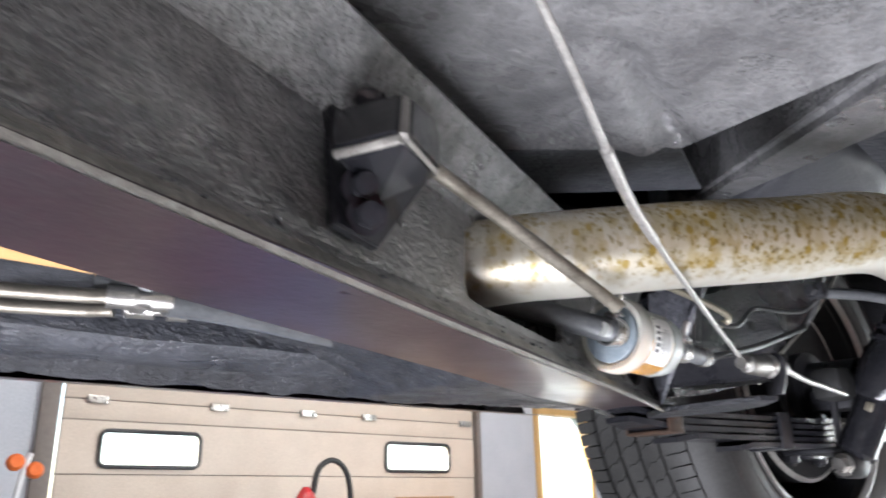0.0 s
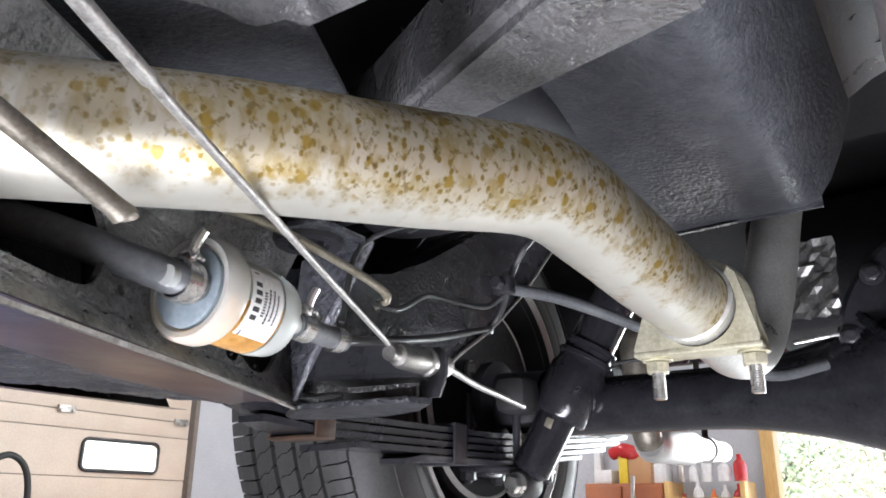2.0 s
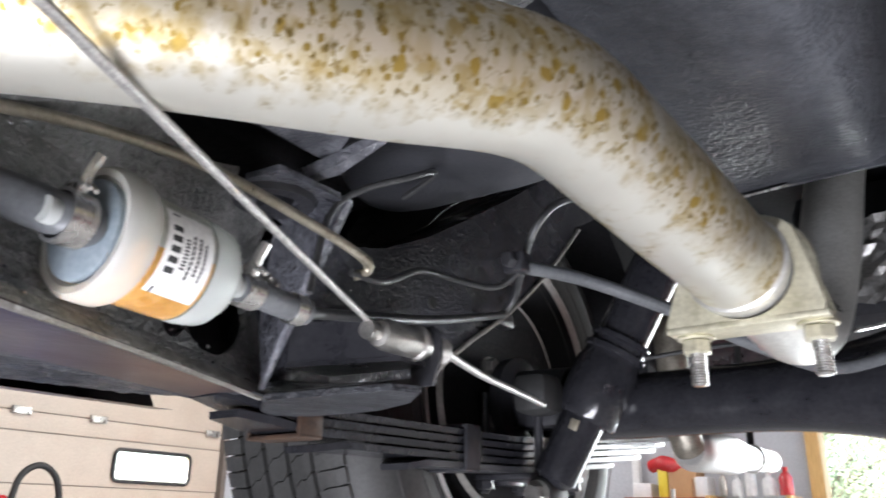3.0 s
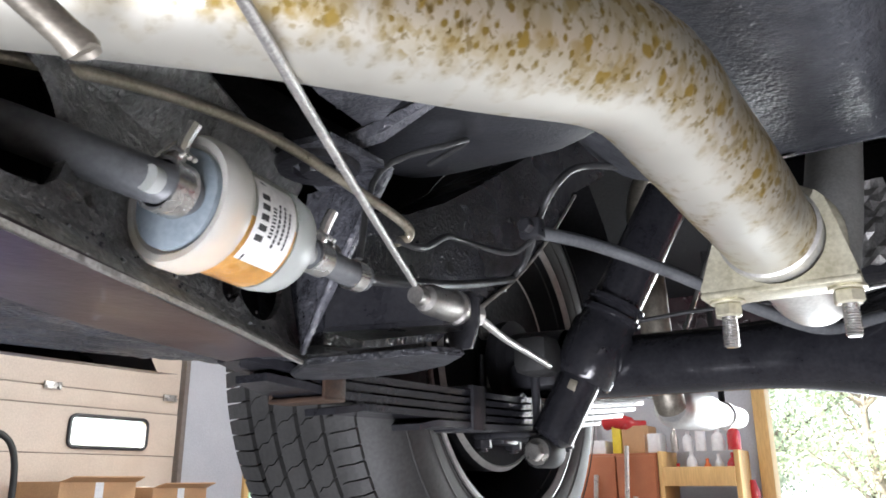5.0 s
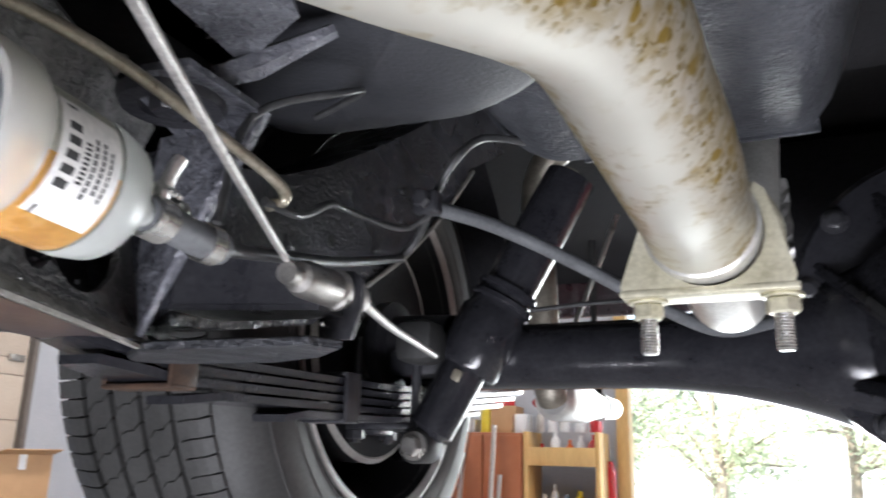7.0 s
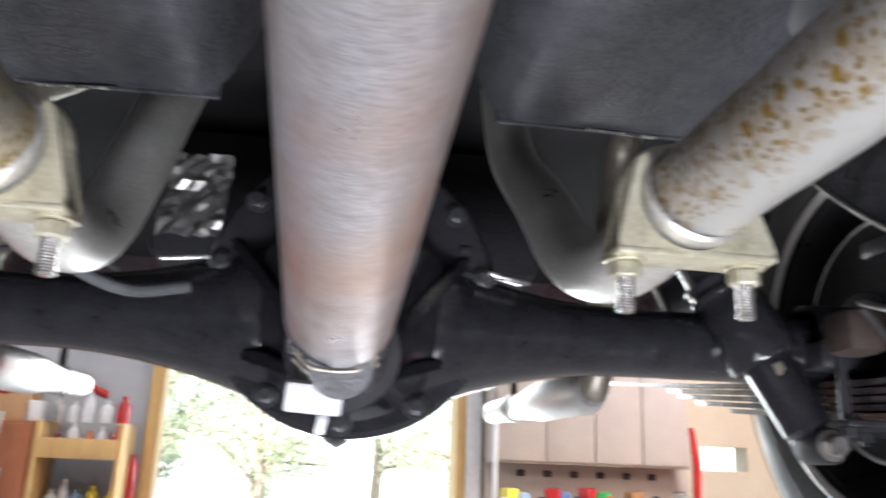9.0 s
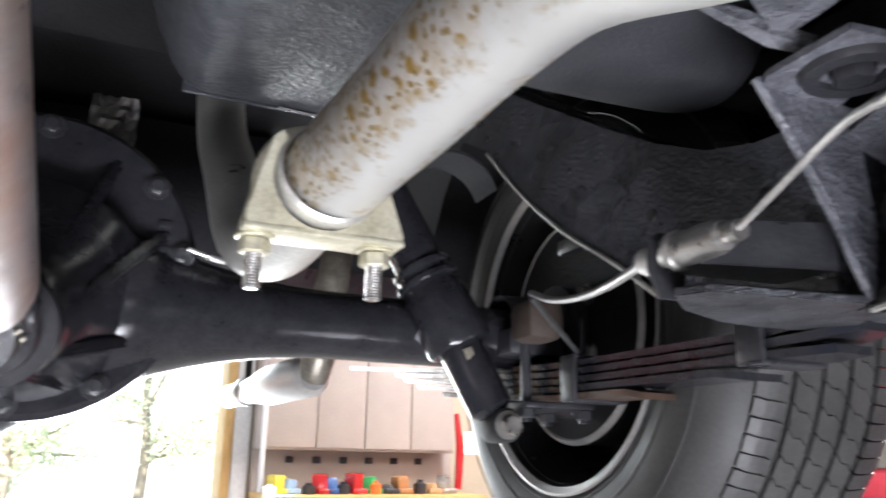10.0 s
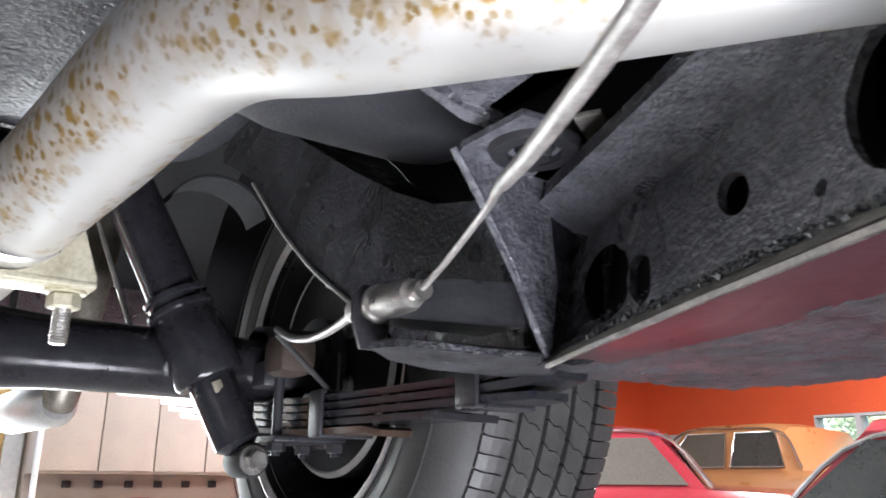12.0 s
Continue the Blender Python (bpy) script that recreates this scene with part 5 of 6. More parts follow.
# metal lines ---------------------------------------------------------------


def pipe_line(name, label, pts, r, mat, n=5, category="brake line"):
    bm = B()
    tube(bm, curve(pts, n), r, 10)
    return solid(name, bm, mat, label, category, flat=60)


fuel_run = thing("fuel_line", (-0.39, 0.5, 1.83), "bare metal fuel line bent back behind the filter", "fuel line")
fuel_pts = curve([(-0.43, 0.25, 1.795), (-0.405, 0.32, 1.808), (-0.392, 0.378, 1.8195), (-0.390, 0.449, 1.835), (-0.390, 0.52, 1.841), (-0.389, 0.60, 1.832), (-0.383, 0.638, 1.821), (-0.386, 0.646, 1.815), (-0.392, 0.64, 1.811)], 5)
bm = B()
tube(bm, fuel_pts[:31], 0.0032, 12)
part("straight_tube", bm, LINE_STEEL, fuel_run, flat=60)
bm = B()
tube(bm, fuel_pts[30:], 0.0033, 12)
part("bent_end", bm, LINE_STEEL, fuel_run, "tightly bent end of the line", flat=60)
pipe_line("brake_line", "dark brake line bent along the rear rail", [(-0.39, 0.635, 1.812), (-0.388, 0.665, 1.813), (-0.405, 0.72, 1.838), (-0.42, 0.765, 1.85), (-0.41, 0.83, 1.853), (-0.392, 0.845, 1.868)], 0.0025, DARK_LINE)
pipe_line("brake_line", "dark brake line along the frame beside the filter outlet", [(-0.368, 0.578, 1.770), (-0.385, 0.65, 1.785), (-0.41, 0.75, 1.808), (-0.44, 0.885, 1.845), (-0.446, 0.90, 1.850), (-0.43, 0.90, 1.866), (-0.395, 0.86, 1.89), (-0.372, 0.85, 1.915), (-0.36, 0.88, 1.94), (-0.33, 0.93, 1.95)], 0.0034, DARK_LINE)
pipe_line("brake_hose", "flexible rubber brake hose running to the axle", [(-0.392, 0.842, 1.873), (-0.36, 0.90, 1.87), (-0.31, 0.96, 1.85), (-0.25, 1.03, 1.82), (-0.20, 1.08, 1.803), (-0.15, 1.11, 1.815)], 0.0062, HOSE_RUBBER, category="brake hose")
bm = B()
block(bm, (-0.393, 0.842, 1.875), (0.02, 0.016, 0.018), 0.003)
nut(bm, (-0.393, 0.834, 1.875), (0, -1, 0), 0.007, 0.01)
solid("brake_junction", bm, BLACK_SATIN, "black brake line junction block on the rail", "junction block")
pipe_line("brake_line", "thin looped brake line below the rail", [(-0.389, 0.60, 1.79), (-0.389, 0.618, 1.852), (-0.36, 0.66, 1.88), (-0.375, 0.70, 1.90), (-0.42, 0.72, 1.90)], 0.0022, DARK_LINE)
pipe_line("axle_brake_line", "thin metal brake line along the axle tube", [(-0.22, 1.12, 1.83), (-0.25, 1.12, 1.842), (-0.33, 1.13, 1.846), (-0.45, 1.14, 1.84)], 0.0025, DARK_LINE)
for s in (-1, 1):
    pipe_line("support_rod", "thin steel rod rising beside the shock absorber", [(s * 0.385, 1.20, 1.80), (s * 0.345, 1.21, 1.90), (s * 0.32, 1.22, 1.97)], 0.003, STEEL, category="rod")

# bracket with two bolts on the rail, and the stay rod it holds
brk = thing("rail_bracket", (-0.26, 0.185, 1.76), "black folded steel bracket bolted to the frame rail", "bracket")
wn_ = Vector((0.90, -0.35, -0.28)).normalized()
pa, pb, pc, pd = Vector((-0.231, 0.134, 1.792)), Vector((-0.193, 0.141, 1.786)), Vector((-0.209, 0.153, 1.813)), Vector((-0.244, 0.142, 1.818))
pe, pf, pg = Vector((-0.262, 0.207, 1.814)), Vector((-0.300, 0.235, 1.866)), Vector((-0.237, 0.156, 1.779))
bm = B()
slab(bm, [(-0.262, 0.146, 1.84), (-0.274, 0.158, 1.861), (-0.300, 0.205, 1.889), (-0.314, 0.24, 1.882), (-0.294, 0.228, 1.826), (-0.243, 0.163, 1.760), (-0.229, 0.134, 1.761)], 0.005, 0.001)
part("base_plate", bm, BLACK_GLOSS, brk)
for nm, ring in (("front_web", (pa, pb, pc, pd)), ("side_web", (pb, pe, pf, pc)), ("bottom_web", (pa, pg, pe, pb))):
    bm = B()
    slab(bm, ring, 0.0035, 0.001)
    part(nm, bm, BLACK_GLOSS, brk)
# pale tubes paint a highlight along the bracket's folds
bm = B()
for u, v in ((pa, pb), (pb, pe), (pb, pc)):
    tube(bm, [u, v], 0.0024, 8)
part("folded_edge", bm, LIP_METAL, brk, "folded edge with a painted highlight")
for p, r in (((-0.268, 0.167, 1.842), 0.0095), ((-0.234, 0.148, 1.782), 0.0065), ((-0.233, 0.150, 1.769), 0.0065)):
    bm = B()
    p = Vector(p)
    lathe(bm, p, wn_, [(0, 0), (0, r * 1.35), (0.002, r * 1.35), (0.002, 0)], 20)
    nut(bm, p, wn_, r, 0.008)
    lathe(bm, p + wn_ * 0.007, wn_, [(0, 0.005), (0.006, 0.005), (0.007, 0)], 12)
    part("bracket_bolt", bm, BLACK_GLOSS, brk)
bm = B()
tube(bm, curve([(-0.262, 0.205, 1.816), (-0.264, 0.25, 1.80), (-0.267, 0.30, 1.782), (-0.269, 0.343, 1.766), (-0.269, 0.348, 1.763)], 4), [0.0042] * 13 + [0.0048] * 3 + [0.0036], 14)
part("stay_rod", bm, ROD_STEEL, brk, "bare steel stay rod")

# lines behind the rail, near the sill
for pts in ([(-0.66, -0.35, 1.80), (-0.568, 0.06, 1.80), (-0.546, 0.129, 1.80)], [(-0.71, -0.35, 1.80), (-0.616, 0.067, 1.80), (-0.588, 0.14, 1.80)]):
    pipe_line("sill_line", "dull metal line clipped beside the sill", pts, 0.0055, ROD_STEEL, category="fuel line")
bm = B()
for p in ((-0.548, 0.125, 1.80), (-0.572, 0.145, 1.80)):
    lathe(bm, p, (0.25, 1, 0), [(0, 0), (0, 0.0085), (0.02, 0.0085), (0.021, 0.0055), (0.03, 0.0055), (0.03, 0.009), (0.045, 0.009), (0.045, 0)], 12)
block(bm, (-0.565, 0.15, 1.80), (0.03, 0.012, 0.012), 0.002)
solid("line_union", bm, STEEL, "pair of plated union fittings on the lines", "pipe fitting")
pipe_line("sill_hose", "grey rubber hose fading along the sill", [(-0.540, 0.165, 1.80), (-0.547, 0.223, 1.80), (-0.594, 0.336, 1.803), (-0.64, 0.45, 1.81)], 0.011, HOSE_RUBBER, category="hose")

# added orange-tan strip on the outer edge of the rail, its colour standing in for a gleam
bm = B()
slab(bm, [(-0.272, 0.0, 1.748), (-0.245, -0.08, 1.748), (-0.275, -0.08, 1.750), (-0.303, 0.0, 1.750), (-0.306, 0.075, 1.749)], 0.002)
solid("tan_strip", bm, plain("orange_tan_gleam", (0.5, 0.27, 0.1), (0.62, 0.36, 0.15), 0.6), "added orange-tan strip on the rail edge, for an orange gleam", "paint strip")
BUMP_RUBBER = plain("brown_perished_rubber", (0.03, 0.02, 0.015), (0.06, 0.042, 0.032), 0.75, 0, 60, 300, 0.4, 0.001)
FOIL = plain("dull_silver_foil", (0.16, 0.155, 0.15), (0.48, 0.47, 0.455), 0.38, 0.75, 25, 300, 0.2, 0.001)
# crumpled foil shields over the axle and upper shock mounts
for s, o in ((-1, Vector((-0.165, 1.125, 1.87))), (1, Vector((0.045, 1.45, 2.04)))):
    bm = B()
    rng = random.Random(8)
    rows = []
    for j in range(12):
        rows.append([o + Vector((0.0078 * k - 0.03 + 0.003 * rng.random(), 0.012 * rng.random() + 0.004 * j * (s < 0), 0.0095 * j + 0.003 * rng.random())) for k in range(9)])
    sheet(bm, rows)
    solid("foil_shield", bm, FOIL, "crumpled silver foil heat shield above the axle", "heat shield", "foil shields", smooth=False)
    if s > 0:
        bm = B()
        rows = []
        for k in range(15):
            a = math.pi * (0.1 + 0.8 * k / 14)
            rows.append([(s * (0.445 - 0.062 * math.cos(a)), y, 1.965 + 0.058 * math.sin(a)) for y in (1.16, 1.175, 1.205, 1.22)])
        sheet(bm, rows, 0.004)
        solid("shock_mount", bm, VOID_BLACK, "arched black strap over the shock absorber mount", "bracket", "shock mounts")
    bm = B()
    block(bm, (s * 0.159, 1.12, 1.846), (0.045, 0.03, 0.004), 0.001, Euler((0.2, 0.15 * s, 0.2)).to_matrix().to_4x4())
    solid("bare_tab", bm, BRIGHT_STEEL, "bare bright steel tab on the axle housing", "tab", "axle tabs")
    bm = B()
    block(bm, (s * 0.50, 1.06, 1.80), (0.045, 0.05, 0.045), 0.012)
    solid("bump_stop", bm, BUMP_RUBBER if s > 0 else RUBBER, "perished brown rubber bump stop on the axle" if s > 0 else "black rubber bump stop on the axle", "bump stop", "bump stops")

# ---------------------------------------------------------------- the workshop round the car
SHOP = Matrix.Rotation(radians(4.0), 4, "Z")
CONCRETE = plain("sealed_concrete", (0.16, 0.155, 0.15), (0.28, 0.27, 0.26), 0.45, 0, 2.5, 60, 0.2, 0.002)
DOOR_PAINT = plain("cream_door_steel", (0.55, 0.46, 0.38), (0.66, 0.57, 0.48), 0.5, 0, 3, 90, 0.1, 0.001)
PALE_WALL = plain("pale_blue_grey_wall", (0.42, 0.44, 0.49), (0.52, 0.54, 0.58), 0.7, 0, 3, 80, 0.1, 0.001)
TAN_WALL = plain("tan_wall_boards", (0.50, 0.42, 0.31), (0.62, 0.54, 0.42), 0.7, 0, 3, 80, 0.1, 0.001)
ORANGE_WALL = plain("orange_wall_paint", (0.66, 0.085, 0.022), (0.76, 0.12, 0.035), 0.65, 0, 2, 80, 0.1, 0.001)
WOOD_TRIM = plain("brown_wood_trim", (0.26, 0.13, 0.06), (0.42, 0.24, 0.13), 0.55, 0, 12, 120, 0.2, 0.001, stretch=(1, 1, 0.1))
YELLOW_PINE = plain("yellow_pine", (0.55, 0.33, 0.12), (0.72, 0.48, 0.2), 0.5, 0, 10, 120, 0.2, 0.001, stretch=(1, 1, 0.1))
CABINET_WOOD = plain("red_brown_cabinet", (0.28, 0.085, 0.035), (0.4, 0.14, 0.06), 0.45, 0, 6, 120, 0.1, 0.001)
PANEL_BOARD = plain("taupe_board", (0.40, 0.34, 0.31), (0.48, 0.42, 0.38), 0.6, 0, 4, 100, 0.1, 0.001)
CARD = plain("brown_cardboard", (0.42, 0.24, 0.12), (0.55, 0.34, 0.18), 0.75, 0, 6, 120, 0.1, 0.001)
RED_PAINT = plain("red_enamel", (0.42, 0.015, 0.02), (0.55, 0.03, 0.035), 0.25, 0, 5, 120, 0.05, 0.0006, 0.06, coat=0.5)
CAR_RED = plain("red_car_paint", (0.22, 0.013, 0.025), (0.30, 0.024, 0.04), 0.2, 0, 2, 120, 0.03, 0.0006, 0.05, coat=0.6)
TAN_PAINT = plain("tan_truck_paint", (0.34, 0.15, 0.055), (0.42, 0.20, 0.085), 0.3, 0, 3, 120, 0.05, 0.0006, 0.06, coat=0.4)
BLUE_PAINT = plain("blue_enamel", (0.03, 0.09, 0.28), (0.05, 0.14, 0.38), 0.35, 0, 5, 120, 0.05, 0.0006)
CHROME = plain("chrome_trim", (0.7, 0.7, 0.7), (0.85, 0.85, 0.85), 0.12, 1.0, 10, 100, 0.0)
GREEN_PLASTIC = plain("green_plastic", (0.02, 0.28, 0.08), (0.04, 0.4, 0.12), 0.4, 0, 20, 100, 0.0)
YELLOW_PLASTIC = plain("yellow_plastic", (0.65, 0.5, 0.03), (0.8, 0.65, 0.08), 0.4, 0, 20, 100, 0.0)
ORANGE_PLASTIC = plain("orange_plastic", (0.75, 0.13, 0.02), (0.85, 0.2, 0.04), 0.45, 0, 20, 100, 0.0)
BLUE_PLASTIC = plain("pale_blue_plastic", (0.2, 0.35, 0.55), (0.35, 0.5, 0.68), 0.4, 0, 20, 100, 0.0)
CEILING_MAT = plain("white_ceiling_board", (0.5, 0.5, 0.49), (0.62, 0.62, 0.6), 0.8, 0, 2, 60, 0.1, 0.001)


def glass(name, tint=(0.9, 0.95, 0.95), rough=0.02):
    m, nt, b = nodes(name)
    b.inputs["Base Color"].default_value = (*tint, 1)
    b.inputs["Transmission Weight"].default_value = 1.0
    b.inputs["Roughness"].default_value = rough
    b.inputs["IOR"].default_value = 1.1
    return m


GLASS = glass("window_glass")
CAR_GLASS = plain("reflective_car_glass", (0.02, 0.025, 0.026), (0.04, 0.045, 0.045), 0.06, 0, 2, 60, 0.0, 0.001, 0.03, coat=1.0)
PALE_GLASS = plain("grey_car_glass", (0.07, 0.068, 0.06), (0.095, 0.092, 0.082), 0.12, 0, 2, 60, 0.0, 0.001, 0.05, coat=1.0)


def shop_block(bm, x0, x1, y0, y1, z0, z1, bevel=0.0):
    return block(bm, ((x0 + x1) / 2, (y0 + y1) / 2, (z0 + z1) / 2), (x1 - x0, y1 - y0, z1 - z0), bevel)


def placed(ob):
    ob.matrix_basis = SHOP @ ob.matrix_basis
    return ob


def structure(name, bm, mat, label, category):
    return placed(solid(name, bm, mat, label, category, kind="structure"))


XL, XR, YB, YF, H = -5.0, 9.2, 6.5, -4.0, 3.6
bm = B()
shop_block(bm, XL - 0.3, XR + 0.3, YF - 0.3, YB + 0.3, -0.2, 0.0)
structure("floor", bm, CONCRETE, "sealed grey concrete workshop floor", "floor")
bm = B()
shop_block(bm, XL - 0.3, XR + 0.3, YF - 0.3, YB + 0.3, H, H + 0.15)
structure("ceiling", bm, CEILING_MAT, "white board workshop ceiling", "ceiling")
# west wall with the sectional door and a glazed side door
bm = B()
for a in ((YF, 1.22, 0, H), (1.22, 4.78, 3.2, H), (4.78, 5.52, 0, H), (5.52, 6.25, 2.45, H), (6.25, YB, 0, H)):
    shop_block(bm, XL - 0.2, XL, a[0], a[1], a[2], a[3])
structure("wall_west", bm, PALE_WALL, "pale blue-grey painted workshop wall", "wall")
bm = B()
for y in (5.49, 6.25):
    shop_block(bm, XL - 0.1, XL + 0.03, y, y + 0.06, 0, 2.5, 0.005)
shop_block(bm, XL - 0.1, XL + 0.03, 5.49, 6.31, 2.44, 2.5, 0.005)
structure("door_2", bm, YELLOW_PINE, "yellow pine frame of the glazed side door", "door frame")
bm = B()
shop_block(bm, XL - 0.07, XL - 0.05, 5.55, 6.25, 0.1, 2.44)
g = structure("window_3", bm, GLASS, "clear glass of the side door", "window")
g.visible_shadow = False
# sectional door: cream sections with grooves, two slit windows in one section
sect = thing("sectional_door", (XL, 3.0, 0), "cream steel sectional garage door with slit windows", "garage door")
levels = [0.0, 0.47, 0.94, 1.41, 1.855, 2.175, 2.30, 2.72, 3.2]
wins = [(1.593, 2.232), (3.77, 4.43)]
for z0, z1 in zip(levels, levels[1:]):
    bm = B()
    if abs(z0 - 1.855) < 0.01:
        wz0, wz1 = 1.905, 2.11
        m = Matrix(((0, 0, 1, XL - 0.03), (1, 0, 0, 0), (0, 1, 0, 0), (0, 0, 0, 1)))
        holes = []
        for a, b in wins:
            r = 0.04
            ring = []
            for cx, cy, q in ((b - r, wz1 - r, 0), (a + r, wz1 - r, 90), (a + r, wz0 + r, 180), (b - r, wz0 + r, 270)):
                ring += [(cx + r * math.cos(radians(q + k * 22.5)), cy + r * math.sin(radians(q + k * 22.5))) for k in range(5)]
            holes.append(ring)
        holed(bm, [(1.36, z0 + 0.004), (4.72, z0 + 0.004), (4.72, z1 - 0.004), (1.36, z1 - 0.004)], holes, 0.04, m)
    else:
        shop_block(bm, XL - 0.05, XL - 0.01, 1.36, 4.72, z0 + 0.003, z1 - 0.003, 0.006)
    part("door_section", bm, DOOR_PAINT, sect)
    bm = B()
    shop_block(bm, XL - 0.045, XL - 0.02, 1.36, 4.72, z0 - 0.005, z0 + 0.005)
    part("section_joint", bm, plain("joint_shadow_rubber", (0.2, 0.17, 0.15), (0.3, 0.26, 0.22), 0.7) if z0 == 0.0 else bpy.data.materials["joint_shadow_rubber"], sect)
for a, b in wins:
    bm = B()
    ring = []
    r = 0.045
    for cx, cy, q in ((b - r, 2.115 - r, 0), (a + r, 2.115 - r, 90), (a + r, 1.90 + r, 180), (b - r, 1.90 + r, 270)):
        ring += [(XL + 0.0, cx + r * math.cos(radians(q + k * 18)), cy + r * math.sin(radians(q + k * 18))) for k in range(6)]
    tube(bm, ring + ring[:1], 0.014, 8, caps=False)
    w = part("window_frame", bm, BLACK_SATIN, sect, "dark rubber window frame")
    bm = B()
    shop_block(bm, XL - 0.035, XL - 0.03, a + 0.005, b - 0.005, 1.91, 2.105)
    p = part("pane", bm, GLASS, sect, "clear pane")
    p.visible_shadow = False
for y in (1.55, 2.35, 3.05, 3.6, 4.62):
    for z in (2.30,):
        bm = B()
        block(bm, (XL + 0.0, y, z), (0.02, 0.13, 0.05), 0.004)
        for dy in (-0.045, 0.045):
            lathe(bm, (XL, y + dy, z - 0.01), (1, 0, 0), [(0, 0.012), (0.022, 0.012), (0.022, 0)], 12)
        part("hinge", bm, STEEL, sect, "grey steel hinge")
placed(sect)
bm = B()
for y0, y1 in ((1.22, 1.33), (4.735, 4.78)):
    shop_block(bm, XL - 0.12, XL + 0.03, y0, y1, 0, 3.2, 0.004)
shop_block(bm, XL - 0.12, XL + 0.03, 1.22, 4.78, 3.16, 3.22, 0.004)
structure("trim", bm, plain("brown_grey_steel", (0.13, 0.11, 0.1), (0.2, 0.17, 0.15), 0.55), "brown-grey steel door track and jamb", "door jamb")
# north wall with the open bay
bm = B()
for a in ((XL - 0.2, -0.90, 0, H), (-0.90, 1.55, 3.1, H)):
    shop_block(bm, a[0], a[1], YB, YB + 0.2, a[2], a[3])
structure("wall_north", bm, PALE_WALL, "pale grey workshop wall beside the open bay", "wall")
bm = B()
m = Matrix(((1, 0, 0, 0), (0, 0, 1, YB + 0.1), (0, 1, 0, 0), (0, 0, 0, 1)))
holed(bm, [(1.55, 0), (XR + 0.2, 0), (XR + 0.2, H), (1.55, H)], [[(3.52, 1.70), (3.95, 1.70), (3.95, 1.90), (3.52, 1.90)]], 0.2, m)
structure("wall_northeast", bm, TAN_WALL, "tan boarded wall with a small window", "wall")
bm = B()
shop_block(bm, 3.52, 3.95, YB + 0.08, YB + 0.09, 1.70, 1.90)
g = structure("window_1", bm, GLASS, "small clear window pane", "window")
g.visible_shadow = False
bm = B()
for x0, x1 in ((-0.925, -0.83), (1.40, 1.475)):
    shop_block(bm, x0, x1, YB - 0.05, YB + 0.22, 0, 3.1, 0.006)
shop_block(bm, -0.925, 1.475, YB - 0.05, YB + 0.22, 3.02, 3.1, 0.006)
structure("door_1", bm, YELLOW_PINE, "pine frame of the wide open bay", "door frame")
bm = B()
shop_block(bm, 1.478, 1.60, YB - 0.06, YB + 0.02, 0, 3.1, 0.006)
structure("trim_bay", bm, WHITE_PAINT, "white painted board beside the bay", "trim")
# east wall: pale below, orange above, with windows
bm = B()
m = Matrix(((0, 0, 1, XR + 0.1), (1, 0, 0, 0), (0, 1, 0, 0), (0, 0, 0, 1)))
holed(bm, [(YF, 0), (YB, 0), (YB, 2.40), (YF, 2.40)], [[(3.83, 1.76), (4.25, 1.76), (4.25, 2.37), (3.83, 2.37)], [(3.0, 1.76), (3.77, 1.76), (3.77, 2.37), (3.0, 2.37)]], 0.2, m)
structure("wall_east", bm, PALE_WALL, "pale wall below the orange band, with windows", "wall")
bm = B()
shop_block(bm, XR - 0.004, XR + 0.2, YF, YB, 2.402, H)
shop_block(bm, 7.6, XR - 0.006, YB - 0.012, YB - 0.002, 2.27, H)
for a, b in ((YF, 2.98), (4.27, YB)):
    shop_block(bm, XR - 0.004, XR - 0.0005, a, b, 2.25, 2.4015)
structure("wall_east_upper", bm, ORANGE_WALL, "orange painted upper wall", "wall")
bm = B()
for a, b in ((3.83, 4.25), (3.0, 3.77)):
    shop_block(bm, XR + 0.1, XR + 0.11, a, b, 1.76, 2.37)
g = structure("window_2", bm, GLASS, "clear workshop window panes", "window")
g.visible_shadow = False
bm = B()
shop_block(bm, XL - 0.2, XR + 0.2, YF - 0.2, YF, 0, H)
structure("wall_south", bm, PALE_WALL, "pale workshop wall", "wall")
# housings for the assumed strips on the unseen ceiling
for lx, ly in ((-3.4, 1.5), (-3.4, 4.5), (3.6, 1.5), (3.2, 4.5), (7.0, 2.5), (0.0, -2.5)):
    st = thing("assumed_strip_light", (lx, ly, 3.54), "assumed white ceiling strip light, out of view", "ceiling light", "strip lights")
    bm = B()
    block(bm, (lx, ly, 3.576), (0.34, 1.6, 0.047), 0.008)
    part("housing", bm, WHITE_PAINT, st)

# outside ----------------------------------------------------------------------
GRASS = plain("mown_grass", (0.05, 0.09, 0.025), (0.11, 0.16, 0.05), 0.8, 0, 1.2, 40, 0.3, 0.01)
GRAVEL = plain("pale_gravel_yard", (0.5, 0.48, 0.45), (0.66, 0.64, 0.6), 0.85, 0, 3, 60, 0.4, 0.01)
LEAF = plain("pale_green_leaves", (0.28, 0.33, 0.22), (0.42, 0.47, 0.34), 0.6, 0, 4, 60, 0.0)
leaf_nt = LEAF.node_tree
thin = leaf_nt.nodes.new("ShaderNodeBsdfTranslucent")
thin.inputs["Color"].default_value = (0.50, 0.56, 0.40, 1)
both = leaf_nt.nodes.new("ShaderNodeMixShader")
both.inputs[0].default_value = 0.5
leaf_nt.links.new(leaf_nt.nodes["Principled BSDF"].outputs[0], both.inputs[1])
leaf_nt.links.new(thin.outputs[0], both.inputs[2])
leaf_nt.links.new(both.outputs[0], leaf_nt.nodes["Material Output"].inputs["Surface"])
